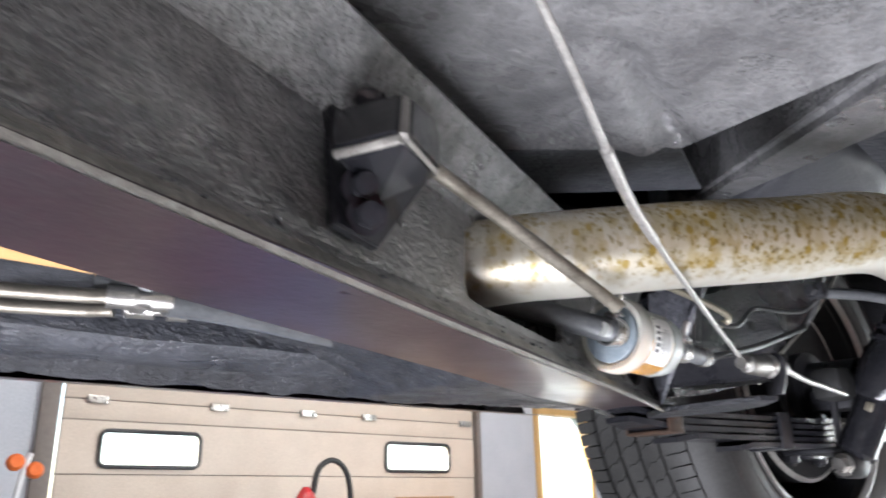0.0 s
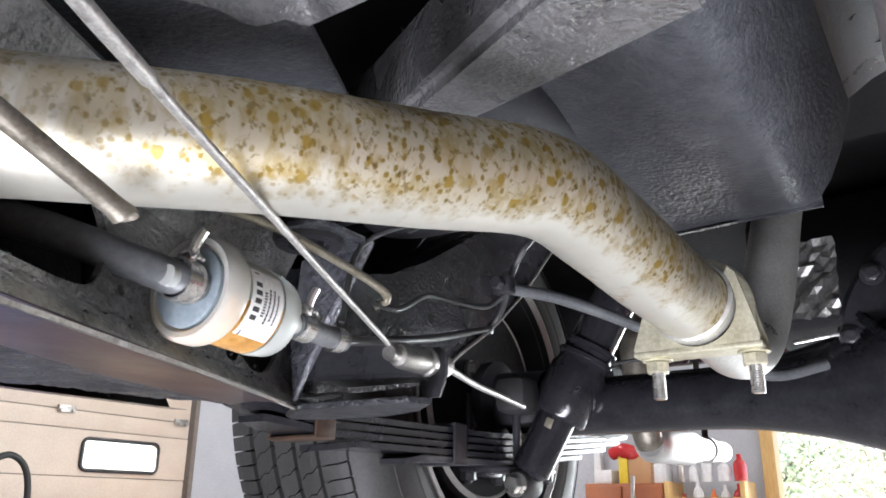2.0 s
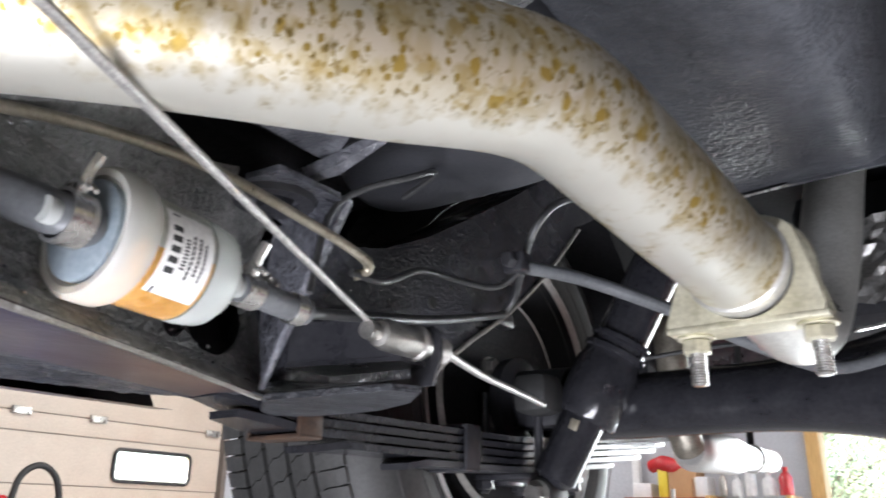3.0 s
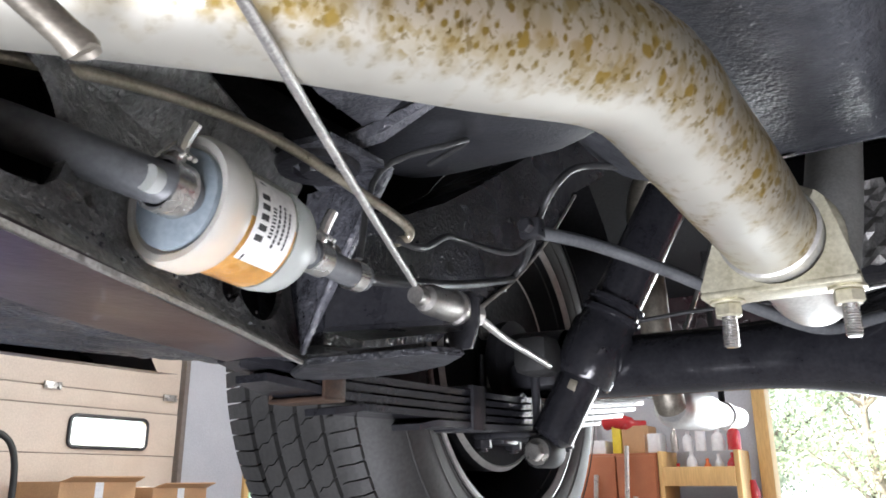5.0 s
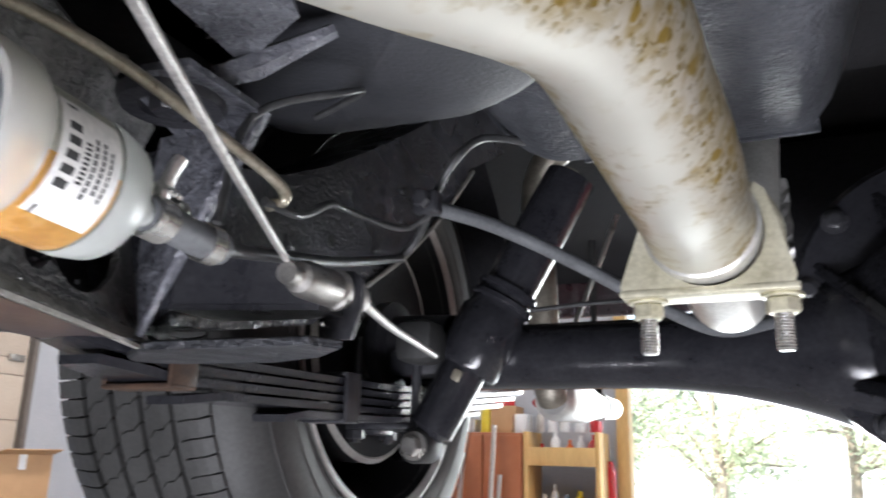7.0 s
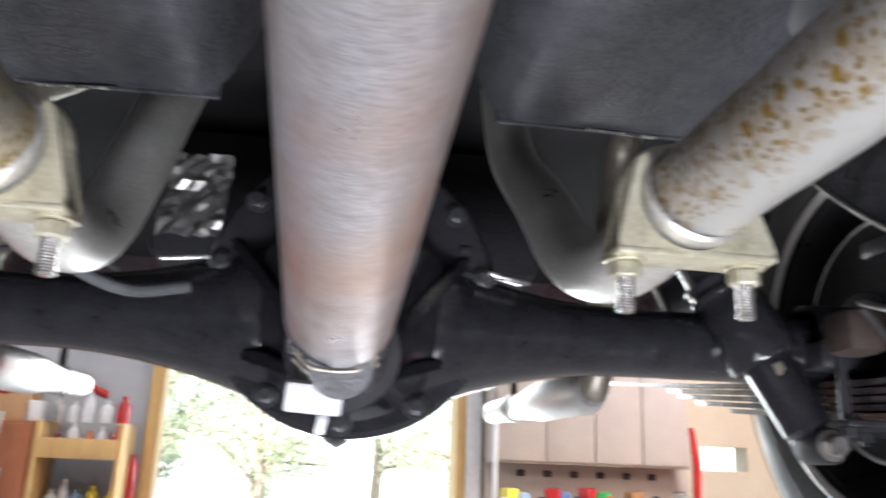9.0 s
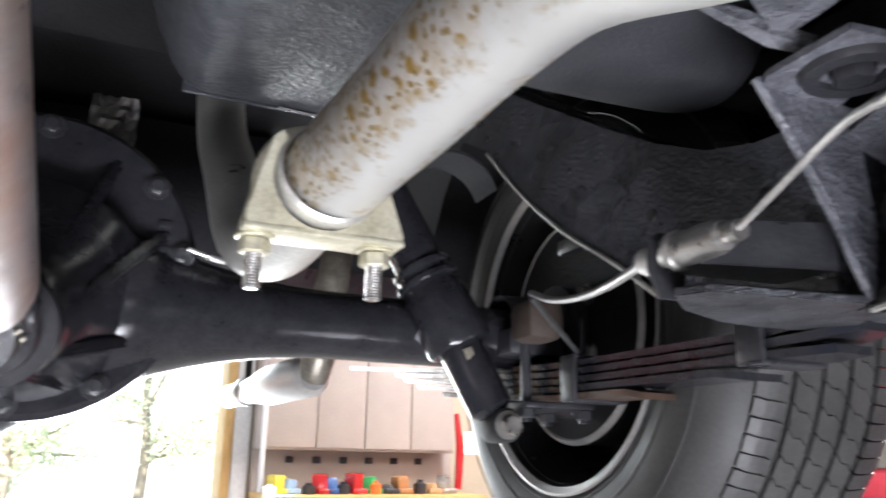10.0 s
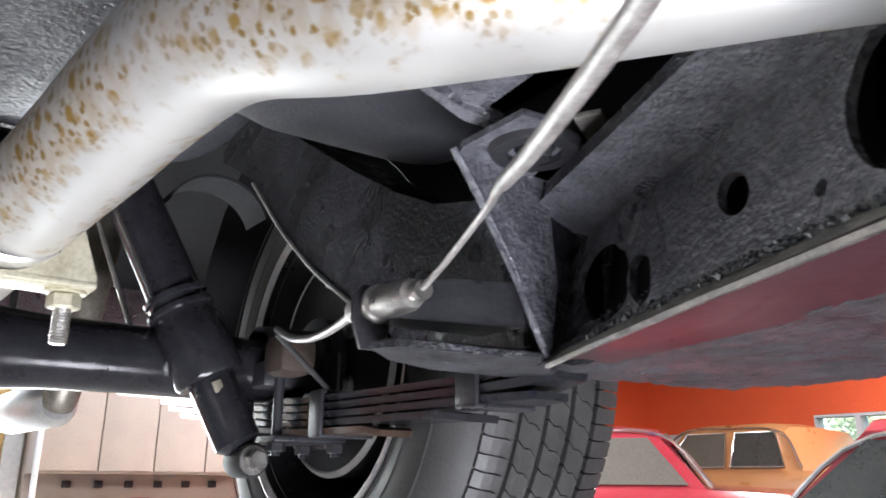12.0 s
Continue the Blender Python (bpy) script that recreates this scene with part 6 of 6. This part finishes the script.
BARK = plain("grey_brown_bark", (0.15, 0.13, 0.1), (0.27, 0.23, 0.18), 0.85, 0, 12, 80, 0.6, 0.01)
bm = B()
shop_block(bm, -400, 400, -400, 400, -0.5, -0.22)
structure("ground", bm, GRASS, "mown grass reaching to the horizon", "ground")
bm = B()
shop_block(bm, -60, 60, YB + 0.3, 320, -0.25, -0.02)
structure("yard", bm, GRAVEL, "pale gravel yard outside the bay", "yard")


def tree(x, y, h, seed):
    rng = random.Random(seed)
    t = thing("tree", (x, y, -0.22), "broad leafy tree in bright daylight", "tree", "trees behind the yard")
    bm = B()
    top = Vector((x, y, h * 0.55))
    tube(bm, curve([(x, y, -0.3), (x + 0.1, y, h * 0.2), (x - 0.05, y + 0.1, h * 0.4), top], 4), [0.22 - 0.012 * k for k in range(13)], 10)
    tips = []
    for k in range(15):
        a, e = rng.random() * 6.28, rng.random() * 1.1
        r = h * (0.22 + 0.2 * rng.random())
        q = Vector((x, y, h * (0.05 + 0.5 * rng.random())))
        tip = q + Vector((math.cos(a) * math.cos(e), math.sin(a) * math.cos(e), math.sin(e))) * r
        tube(bm, [q, q.lerp(tip, 0.5) + Vector((0, 0, 0.1)), tip], [0.07, 0.05, 0.02], 6)
        tips += [tip, q.lerp(tip, 0.7), q.lerp(tip, 0.45)]
    part("trunk", bm, BARK, t)
    verts, faces = [], []
    for tip in tips:
        for k in range(120):
            c = tip + Vector((rng.gauss(0, 0.34), rng.gauss(0, 0.34), rng.gauss(0, 0.3)))
            u = Vector((rng.uniform(-1, 1), rng.uniform(-1, 1), rng.uniform(-1, 1))).normalized() * rng.uniform(0.05, 0.11)
            w = u.orthogonal().normalized() * rng.uniform(0.03, 0.06)
            n = len(verts)
            verts += [c - u, c + w, c + u, c - w]
            faces.append((n, n + 1, n + 2, n + 3))
    me = bpy.data.meshes.new("crown")
    me.from_pydata([v - BASE[t] for v in verts], [], faces)
    me.materials.append(LEAF)
    ob = new("crown", me)
    ob.parent = t
    return placed(t)


for k, (x, y, h) in enumerate(((-7.5, 24, 8), (-3.8, 27, 9), (-0.5, 25, 7), (3.4, 28, 9), (7.0, 25, 8), (-11.5, 26, 9), (11.6, 27, 9), (14.5, 5.0, 6), (15, 1.5, 6))):
    tree(x, y, h, k)

# things by the north wall -----------------------------------------------------
def box_thing(name, x0, x1, y0, y1, z0, z1, mat, label, category, bevel=0.008):
    bm = B()
    shop_block(bm, x0, x1, y0, y1, z0, z1, bevel)
    return placed(solid(name, bm, mat, label, category))


cab = thing("tall_cabinet", (-1.83, 6.3, 0), "red-brown wooden tall cabinet with pipes leaning on it", "cabinet")
bm = B()
shop_block(bm, -2.13, -1.545, 6.0, 6.48, 0, 1.85, 0.01)
part("carcass", bm, CABINET_WOOD, cab)
for x0, x1 in ((-2.12, -1.845), (-1.835, -1.555)):
    bm = B()
    shop_block(bm, x0, x1, 5.975, 6.0, 0.08, 1.83, 0.006)
    d = part("cabinet_door", bm, CABINET_WOOD, cab)
    bm = B()
    tube(bm, [((x0 + x1) / 2 + 0.09, 5.96, 1.0), ((x0 + x1) / 2 + 0.09, 5.955, 1.1)], 0.008, 8)
    part("handle", bm, STEEL, d)
placed(cab)
sh = thing("shelf_unit", (-1.26, 6.3, 0), "yellow pine shelf unit crowded with bottles and cans", "shelf")
for x in (-1.54, -1.02):
    bm = B()
    shop_block(bm, x, x + 0.035, 6.0, 6.45, 0, 1.86, 0.004)
    part("side", bm, YELLOW_PINE, sh)
levels = (0.1, 0.5, 0.9, 1.25, 1.62)
for z in levels:
    bm = B()
    shop_block(bm, -1.505, -1.02, 6.0, 6.45, z, z + 0.03, 0.004)
    if z > 1.6:
        shop_block(bm, -1.505, -1.02, 5.985, 6.0, z, z + 0.13, 0.004)
    part("shelf_board", bm, YELLOW_PINE, sh)
placed(sh)


def bottle(x, y, z, h, r, mat, name="bottle", label="workshop bottle standing on a shelf"):
    bm = B()
    lathe(bm, (x, y, z), (0, 0, 1), [(0, 0), (0, r), (h * 0.62, r), (h * 0.74, r * 0.75), (h * 0.82, r * 0.4), (h, r * 0.4), (h, 0)], 16)
    return placed(solid(name, bm, mat, label, "bottle", "bottles and cans"))


rng = random.Random(11)
mats = [WHITE_PAINT, RED_PAINT, WHITE_PAINT, BLUE_PLASTIC, YELLOW_PLASTIC, WHITE_PAINT, ORANGE_PLASTIC, STEEL]
for z in (0.93, 1.28, 1.65, 1.86):
    x = -1.47
    while x < -1.06:
        r = rng.uniform(0.028, 0.05)
        h = rng.uniform(0.12, 0.22)
        mt = rng.choice(mats)
        bottle(x + r, 6.12 + rng.uniform(0, 0.1), z, h, r, mt, label={"white_paint": "white plastic bottle on the shelf", "red_enamel": "red can on the shelf"}.get(mt.name, "coloured workshop bottle on the shelf"))
        x += 2 * r + rng.uniform(0.005, 0.04)
for k, (x, z, mt, sz) in enumerate(((-2.02, 1.85, WHITE_PAINT, (0.14, 0.2, 0.1)), (-1.86, 1.85, YELLOW_PLASTIC, (0.07, 0.1, 0.2)), (-1.72, 1.85, CARD, (0.2, 0.25, 0.2)), (-1.60, 1.85, WHITE_PAINT, (0.12, 0.2, 0.14)))):
    box_thing(("paper_box", "oil_jug", "cardboard_box", "paper_box")[k], x - sz[0] / 2, x + sz[0] / 2, 6.1, 6.1 + sz[1], z, z + sz[2], mt, ("white carton on the cabinet", "yellow oil jug on the cabinet", "brown cardboard box on the cabinet", "white carton on the cabinet")[k], "box")
bm = B()
tube(bm, curve([(-1.95, 6.15, 2.07), (-1.86, 6.12, 2.09), (-1.76, 6.15, 2.06), (-1.66, 6.2, 2.055)], 4), [0.05] * 4 + [0.06] * 5 + [0.04] * 4, 10)
placed(solid("red_roll", bm, RED_PAINT, "red plastic bundle lying on the boxes", "bundle"))
bm = B()
tube(bm, curve([(-1.47, 6.15, 2.06), (-1.40, 6.12, 2.12), (-1.28, 6.15, 2.10), (-1.16, 6.2, 2.05)], 4), [0.045] * 4 + [0.055] * 5 + [0.03] * 4, 10)
placed(solid("red_roll", bm, RED_PAINT, "red plastic bundle lying on the bottles", "bundle"))
for k, (x, h) in enumerate(((-1.98, 1.7), (-1.74, 1.9), (-1.70, 1.55))):
    bm = B()
    tube(bm, [(x - 0.06, 5.78, 0.0), (x, 5.94, h)], 0.017, 10)
    placed(solid("leaning_pipe", bm, STEEL, "grey pipe leaning against the cabinet", "pipe", "leaning pipes"))
bm = B()
lathe(bm, (-0.97, 6.38, 1.35), (0, 0, 1), [(0, 0), (0, 0.045), (0.24, 0.045), (0.27, 0.03), (0.31, 0.02), (0.31, 0)], 20)
placed(solid("fire_extinguisher", bm, RED_PAINT, "red fire extinguisher hung by the bay", "fire extinguisher"))
# tool chest
tc = thing("tool_chest", (-2.65, 5.6, 0), "red steel tool chest with many drawers", "tool chest")
bm = B()
shop_block(bm, -2.62, -2.25, 5.2, 5.7, 0.0, 1.66, 0.012)
part("chest_body", bm, RED_PAINT, tc)
for k in range(12):
    bm = B()
    shop_block(bm, -2.605, -2.27, 5.18, 5.2, 0.2 + 0.12 * k, 0.2 + 0.12 * k + 0.105, 0.004)
    dr = part("drawer", bm, RED_PAINT, tc)
    bm = B()
    shop_block(bm, -2.59, -2.285, 5.165, 5.18, 0.2 + 0.12 * k + 0.085, 0.2 + 0.12 * k + 0.1, 0.003)
    part("drawer_pull", bm, CHROME, dr, "bright drawer pull")
placed(tc)
bm = B()
shop_block(bm, -2.60, -2.20, 6.44, 6.5, 0, 2.2, 0.01)
structure("door_3", bm, PALE_WALL, "pale grey closed side door", "door")
bm = B()
shop_block(bm, -2.20, -2.14, 6.42, 6.5, 0, 2.25, 0.01)
structure("trim_door", bm, WHITE_PAINT, "white door trim", "trim")

# work bench with a taupe board above
wb = thing("work_bench", (2.4, 6.1, 0), "long work bench with an orange-brown top", "bench")
bm = B()
shop_block(bm, 1.62, 3.32, 5.75, 6.45, 1.34, 1.39, 0.006)
part("bench_top", bm, YELLOW_PINE, wb)
for x in (1.64, 3.24):
    for y in (5.78, 6.36):
        bm = B()
        shop_block(bm, x, x + 0.07, y, y + 0.07, 0, 1.34, 0.004)
        part("leg", bm, WOOD_TRIM, wb)
bm = B()
shop_block(bm, 1.62, 3.32, 6.38, 6.44, 1.39, 1.70, 0.004)
part("back_rail", bm, PANEL_BOARD, wb, "grey board with hooks behind the bench")
placed(wb)
ub = thing("wall_cupboard", (2.4, 6.35, 1.7), "taupe board cupboard fronts above the bench", "cupboard")
bm = B()
shop_block(bm, 1.62, 3.22, 6.15, 6.48, 1.70, 2.75, 0.006)
part("cupboard_body", bm, PANEL_BOARD, ub)
for k in range(4):
    bm = B()
    shop_block(bm, 1.64 + 0.395 * k, 1.64 + 0.395 * k + 0.385, 6.13, 6.15, 1.72, 2.73, 0.004)
    part("cupboard_door", bm, PANEL_BOARD, ub)
placed(ub)
bm = B()
shop_block(bm, 1.605, 1.635, 6.08, 6.13, 1.40, 2.05, 0.004)
placed(solid("white_rail", bm, WHITE_PAINT, "white upright rail at the end of the bench", "rail"))
bm = B()
tube(bm, [(3.24, 6.1, 1.42), (3.26, 6.11, 1.75), (3.23, 6.12, 2.02)], [0.03, 0.035, 0.02], 10)
placed(solid("red_hose_roll", bm, RED_PAINT, "red hose hung at the end of the cupboard", "hose"))
tools = [(1.66, WHITE_PAINT), (1.72, YELLOW_PLASTIC), (1.80, BLUE_PLASTIC), (1.95, BLACK_SATIN), (2.05, RED_PAINT), (2.12, BLUE_PAINT), (2.22, BLACK_SATIN), (2.32, RED_PAINT), (2.44, GREEN_PLASTIC), (2.47, ORANGE_PLASTIC), (2.58, BLACK_SATIN), (2.70, TAN_PAINT), (2.85, BLACK_SATIN), (2.95, CARD), (3.08, STEEL)]
for k, (x, mt) in enumerate(tools):
    h = 0.07 + 0.09 * ((k * 37) % 10) / 10
    bm = B()
    if k % 3 == 0:
        lathe(bm, (x, 6.0, 1.39), (0, 0, 1), [(0, 0), (0, 0.05), (h * 0.7, 0.05), (h * 0.85, 0.025), (h, 0.025), (h, 0)], 14)
    else:
        block(bm, (x, 6.05, 1.39 + h / 2), (0.11, 0.12, h), 0.02, Euler((0, 0.1 * (k % 3 - 1), 0.3 * k)).to_matrix().to_4x4())
        block(bm, (x + 0.03, 6.0, 1.39 + 0.02), (0.12, 0.05, 0.04), 0.01)
    placed(solid("hand_tool", bm, mt, {"green_plastic": "green plastic tool on the bench", "red_enamel": "red tool on the bench", "black_satin_paint": "black tool on the bench"}.get(mt.name, "small tool or jar on the bench"), "tool", "tools on the bench"))
for k in range(6):
    bm = B()
    block(bm, (1.9 + 0.22 * k, 6.365, 1.63), (0.06, 0.03, 0.05), 0.006)
    placed(solid("tool_hook", bm, BLACK_SATIN, "black tool hook on the back board", "hook", "hooks behind the bench"))

# things before the sectional door ----------------------------------------------
for x0, x1, y0, y1, z1, a in ((-4.9, -4.45, 3.36, 3.92, 1.67, 0.0), (-4.85, -4.4, 4.02, 4.5, 1.63, 0.0)):
    bx = thing("cardboard_box", ((x0 + x1) / 2, (y0 + y1) / 2, 1.2), "brown cardboard box with taped flaps on a rack", "cardboard box", "cardboard boxes")
    bm = B()
    shop_block(bm, x0, x1, y0, y1, 1.2, z1, 0.006)
    part("box_body", bm, CARD, bx)
    bm = B()
    slab(bm, [(x1, y0, z1), (x1, y1, z1), (x1 + 0.1, y1 - 0.02, z1 + 0.03), (x1 + 0.1, y0 + 0.02, z1 + 0.03)], 0.006)
    part("flap", bm, CARD, bx)
    bm = B()
    shop_block(bm, x0 + 0.01, x1 + 0.002, (y0 + y1) / 2 - 0.03, (y0 + y1) / 2 + 0.03, z1 - 0.1, z1 + 0.002)
    part("tape", bm, WHITE_PAINT, bx, "pale tape")
    placed(bx)
rack = thing("box_rack", (-4.65, 3.9, 0), "steel rack under the cardboard boxes", "rack")
bm = B()
shop_block(bm, -4.95, -4.35, 3.3, 4.6, 1.16, 1.2, 0.004)
part("rack_shelf", bm, STEEL, rack)
for x in (-4.93, -4.40):
    for y in (3.32, 4.55):
        bm = B()
        shop_block(bm, x, x + 0.04, y, y + 0.04, 0, 1.16, 0.003)
        part("rack_leg", bm, STEEL, rack)
placed(rack)
pump = thing("drum_pump", (-4.5, 2.75, 0), "red hand pump with a looped black hose on a drum", "pump")
bm = B()
lathe(bm, (-4.5, 2.75, 1.55), (0, 0, 1), [(0, 0), (0, 0.05), (0.08, 0.07), (0.14, 0.07), (0.18, 0.05), (0.22, 0.02), (0.22, 0)], 20)
part("pump_head", bm, RED_PAINT, pump, "red pump head")
bm = B()
tube(bm, curve([(-4.5, 2.80, 1.72), (-4.5, 2.84, 1.88), (-4.5, 2.95, 1.94), (-4.5, 3.06, 1.86), (-4.5, 3.1, 1.65), (-4.5, 3.08, 1.3), (-4.5, 3.0, 0.9)], 6), 0.019, 12)
part("pump_hose", bm, RUBBER, pump, "looped black hose")
bm = B()
lathe(bm, (-4.5, 2.75, 0.0), (0, 0, 1), [(0, 0), (0, 0.2), (0.03, 0.21), (0.3, 0.2), (0.31, 0.21), (0.6, 0.2), (0.61, 0.21), (0.88, 0.2), (0.9, 0.21), (0.92, 0.2), (0.92, 0)], 32)
lathe(bm, (-4.5, 2.75, 0.92), (0, 0, 1), [(0, 0), (0, 0.02), (0.64, 0.02), (0.64, 0)], 14)
part("drum", bm, BLUE_PAINT, pump, "blue steel drum")
placed(pump)
bm = B()
tube(bm, curve([(-4.5, 2.42, 0.0), (-4.5, 2.42, 0.8), (-4.5, 2.43, 1.55)], 3), 0.02, 8)
lathe(bm, (-4.5, 2.43, 1.58), (0, 0, 1), [(-0.06, 0), (-0.05, 0.06), (0.0, 0.08), (0.05, 0.06), (0.06, 0)], 16)
placed(solid("stand_knob", bm, plain("olive_metal", (0.1, 0.08, 0.03), (0.16, 0.13, 0.06), 0.5), "olive knob on a thin floor stand", "stand"))
# unseen bin, added so the glossy rail picks up a blue reflection
box_thing("steel_bin", -4.1, -3.3, 1.5, 2.2, 0, 1.15, BLUE_PAINT, "unseen blue steel bin on the floor, added for its reflection", "bin")
kn = thing("valve_stand", (-4.7, 1.12, 0), "pale stand with two orange valve knobs", "stand")
bm = B()
tube(bm, curve([(-4.7, 1.02, 0), (-4.7, 1.05, 1.2), (-4.7, 1.10, 1.75), (-4.7, 1.14, 1.95)], 4), 0.016, 10)
part("stand_pipe", bm, WHITE_PAINT, kn)
for y, z in ((1.07, 1.90), (1.17, 1.86)):
    bm = B()
    lathe(bm, (-4.7, y, z), (1, 0, 0.1), [(-0.03, 0), (-0.03, 0.03), (-0.01, 0.045), (0.015, 0.045), (0.03, 0.03), (0.03, 0)], 18)
    part("knob", bm, ORANGE_PLASTIC, kn, "orange knob")
placed(kn)

# vehicles on the east side -------------------------------------------------------


def loft(bm, sections):
    """A closed skin through rings of equal count."""
    rings = [[bm.verts.new(q) for q in r] for r in sections]
    n = len(rings[0])
    for a, b in zip(rings, rings[1:]):
        for k in range(n):
            bm.faces.new((a[k], a[(k + 1) % n], b[(k + 1) % n], b[k]))
    bm.faces.new(rings[0])
    bm.faces.new(rings[-1][::-1])
    return bm


def car(name, label, x, y, z, yaw, paint, glassy, dims, cat, dome=0.0):
    """A parked car: lower body, cabin, panes, trim, wheels. dims: length, width, belt, roof, cabin start and end."""
    Ln, W, belt, roof, c0, c1 = dims
    m = SHOP @ Matrix.Translation((x, y, z)) @ Matrix.Rotation(radians(yaw), 4, "Z")
    t = thing(name, (0, 0, 0), label, cat)
    bm = B()
    secs = []
    for u, wv, zt in ((0, 0.86, belt - 0.16), (0.03, 0.95, belt - 0.08), (0.12, 1.0, belt - 0.03), (c0, 1.0, belt), (c1, 1.0, belt), (0.93, 0.97, belt - 0.04), (1.0, 0.88, belt - 0.14)):
        hw = W / 2 * wv
        secs.append([(-hw * 0.96, u * Ln, 0.22), (-hw, u * Ln, 0.45), (-hw, u * Ln, zt - 0.12), (-hw * 0.93, u * Ln, zt), (0, u * Ln, zt + 0.03), (hw * 0.93, u * Ln, zt), (hw, u * Ln, zt - 0.12), (hw, u * Ln, 0.45), (hw * 0.96, u * Ln, 0.22)])
    loft(bm, secs)
    part("body", bm, paint, t)
    bm = B()
    secs = []
    d = c1 - c0
    for u, k in ((c0 - 0.3 * dome, 0.02), (c0 + (0.16 - dome) * d, 0.93), (c0 + 0.3 * d, 1.0), (c0 + 0.75 * d, 1.0), (c0 + (0.88 + dome) * d, 0.9), (c1 + 0.3 * dome, 0.05)):
        hw = W / 2 * (0.93 - 0.15 * k)
        zt = belt + (roof + dome - belt) * k
        secs.append([(-W / 2 * 0.93, u * Ln, belt - 0.02), (-hw, u * Ln, zt - 0.05 * k), (-hw * 0.85, u * Ln, zt), (0, u * Ln, zt + 0.02 * k), (hw * 0.85, u * Ln, zt), (hw, u * Ln, zt - 0.05 * k), (W / 2 * 0.93, u * Ln, belt - 0.02)])
    loft(bm, secs)
    part("cabin", bm, paint, t)
    bm = B()
    y0, y1 = (c0 + 0.01 * d) * Ln, (c0 + 0.15 * d) * Ln
    z0, z1 = belt + 0.03, belt + (roof - belt) * 0.86
    slab(bm, [(-W * 0.40, y0 - 0.03, z0), (W * 0.40, y0 - 0.03, z0), (W * 0.35, y1 - 0.02, z1), (-W * 0.35, y1 - 0.02, z1)], 0.012)
    part("windscreen", bm, glassy, t, "car windscreen")
    for sx in (-1, 1):
        for a, b in ((0.0 if dome else 0.06, 0.5), (0.54, 0.97 if dome else 0.9)):
            bm = B()
            ya, yb = (c0 + a * d) * Ln, (c0 + b * d) * Ln
            xo, xi = sx * (W / 2 * 0.925 + 0.004), sx * (W / 2 * 0.80 + 0.012)
            slab(bm, [(xo, ya, belt + 0.03), (xo, yb, belt + 0.03), (xi, yb - (0.02 if b < 0.6 else 0.08 * d * Ln), roof - 0.085), (xi, ya + (0.14 * d * Ln if a < 0.3 else 0.02), roof - 0.085)], 0.008)
            w = part("side_window", bm, CAR_GLASS if cat == "truck" and a > 0.3 else glassy, t, "side window")
            if cat == "truck":
                ring = [(xo + sx * 0.006, ya, belt + 0.03), (xo + sx * 0.006, yb, belt + 0.03), (xi + sx * 0.006, yb - (0.02 if b < 0.6 else 0.08 * d * Ln), roof - 0.085), (xi + sx * 0.006, ya + (0.14 * d * Ln if a < 0.3 else 0.02), roof - 0.085)]
                bm = B()
                tube(bm, ring + ring[:1], 0.011, 8, caps=False)
                part("window_frame", bm, CHROME, w, "bright window frame")
        bm = B()
        tube(bm, curve([(sx * W / 2 * 0.92, (c0 - 0.01) * Ln, belt + 0.01), (sx * W / 2 * 0.80, (c0 + 0.15 * d) * Ln, roof - 0.07), (sx * W / 2 * 0.785, (c0 + 0.5 * d) * Ln, roof - 0.045), (sx * W / 2 * 0.80, (c0 + 0.85 * d) * Ln, roof - 0.09), (sx * W / 2 * 0.92, c1 * Ln, belt + 0.02)], 5), 0.012, 8)
        part("drip_rail", bm, CHROME, t, "bright drip rail")
        for u in (0.17, 0.8):
            bm = B()
            lathe(bm, (sx * (W / 2 - 0.19), u * Ln, 0.31), (sx, 0, 0), [(0, 0.2), (0, 0.29), (0.03, 0.31), (0.16, 0.31), (0.19, 0.29), (0.19, 0.2)], 36)
            wh = part("car_wheel", bm, TYRE_RUBBER, t)
            bm = B()
            lathe(bm, (sx * (W / 2 - 0.02), u * Ln, 0.31), (sx, 0, 0), [(-0.05, 0.2), (-0.02, 0.19), (-0.03, 0.1), (0, 0.06), (0, 0)], 32)
            part("hub_cap", bm, CHROME, wh)
    t.matrix_world = m
    return t


bm = B()
shop_block(bm, 2.7, XR, -1.5, YB, 0.0, 0.5, 0.01)
structure("floor_platform", bm, CONCRETE, "raised concrete parking platform", "platform")
car("red_saloon", "red saloon car with a pale windscreen", 6.08, 2.47, 0.5, 30, CAR_RED, PALE_GLASS, (3.9, 1.7, 1.12, 1.54, 0.297, 0.75), "car")
car("tan_truck", "tan old pickup truck parked by the orange wall", 7.95, 6.39, 0.5, 180, TAN_PAINT, PALE_GLASS, (4.8, 1.85, 1.27, 1.70, 0.30, 0.602), "truck")
car("red_coupe", "red car with a bright drip rail and a long hood", 3.86, 3.08, 0.5, 180, CAR_RED, CAR_GLASS, (4.4, 1.7, 1.0, 1.40, 0.3, 0.82), "car", 0.025)

# added fill panel on a stand below the car, out of view, to brighten the underbody
hl = thing("under_car_fill", (0.10, -0.36, 0), "added LED fill panel on a low floor stand, out of view", "work lamp")
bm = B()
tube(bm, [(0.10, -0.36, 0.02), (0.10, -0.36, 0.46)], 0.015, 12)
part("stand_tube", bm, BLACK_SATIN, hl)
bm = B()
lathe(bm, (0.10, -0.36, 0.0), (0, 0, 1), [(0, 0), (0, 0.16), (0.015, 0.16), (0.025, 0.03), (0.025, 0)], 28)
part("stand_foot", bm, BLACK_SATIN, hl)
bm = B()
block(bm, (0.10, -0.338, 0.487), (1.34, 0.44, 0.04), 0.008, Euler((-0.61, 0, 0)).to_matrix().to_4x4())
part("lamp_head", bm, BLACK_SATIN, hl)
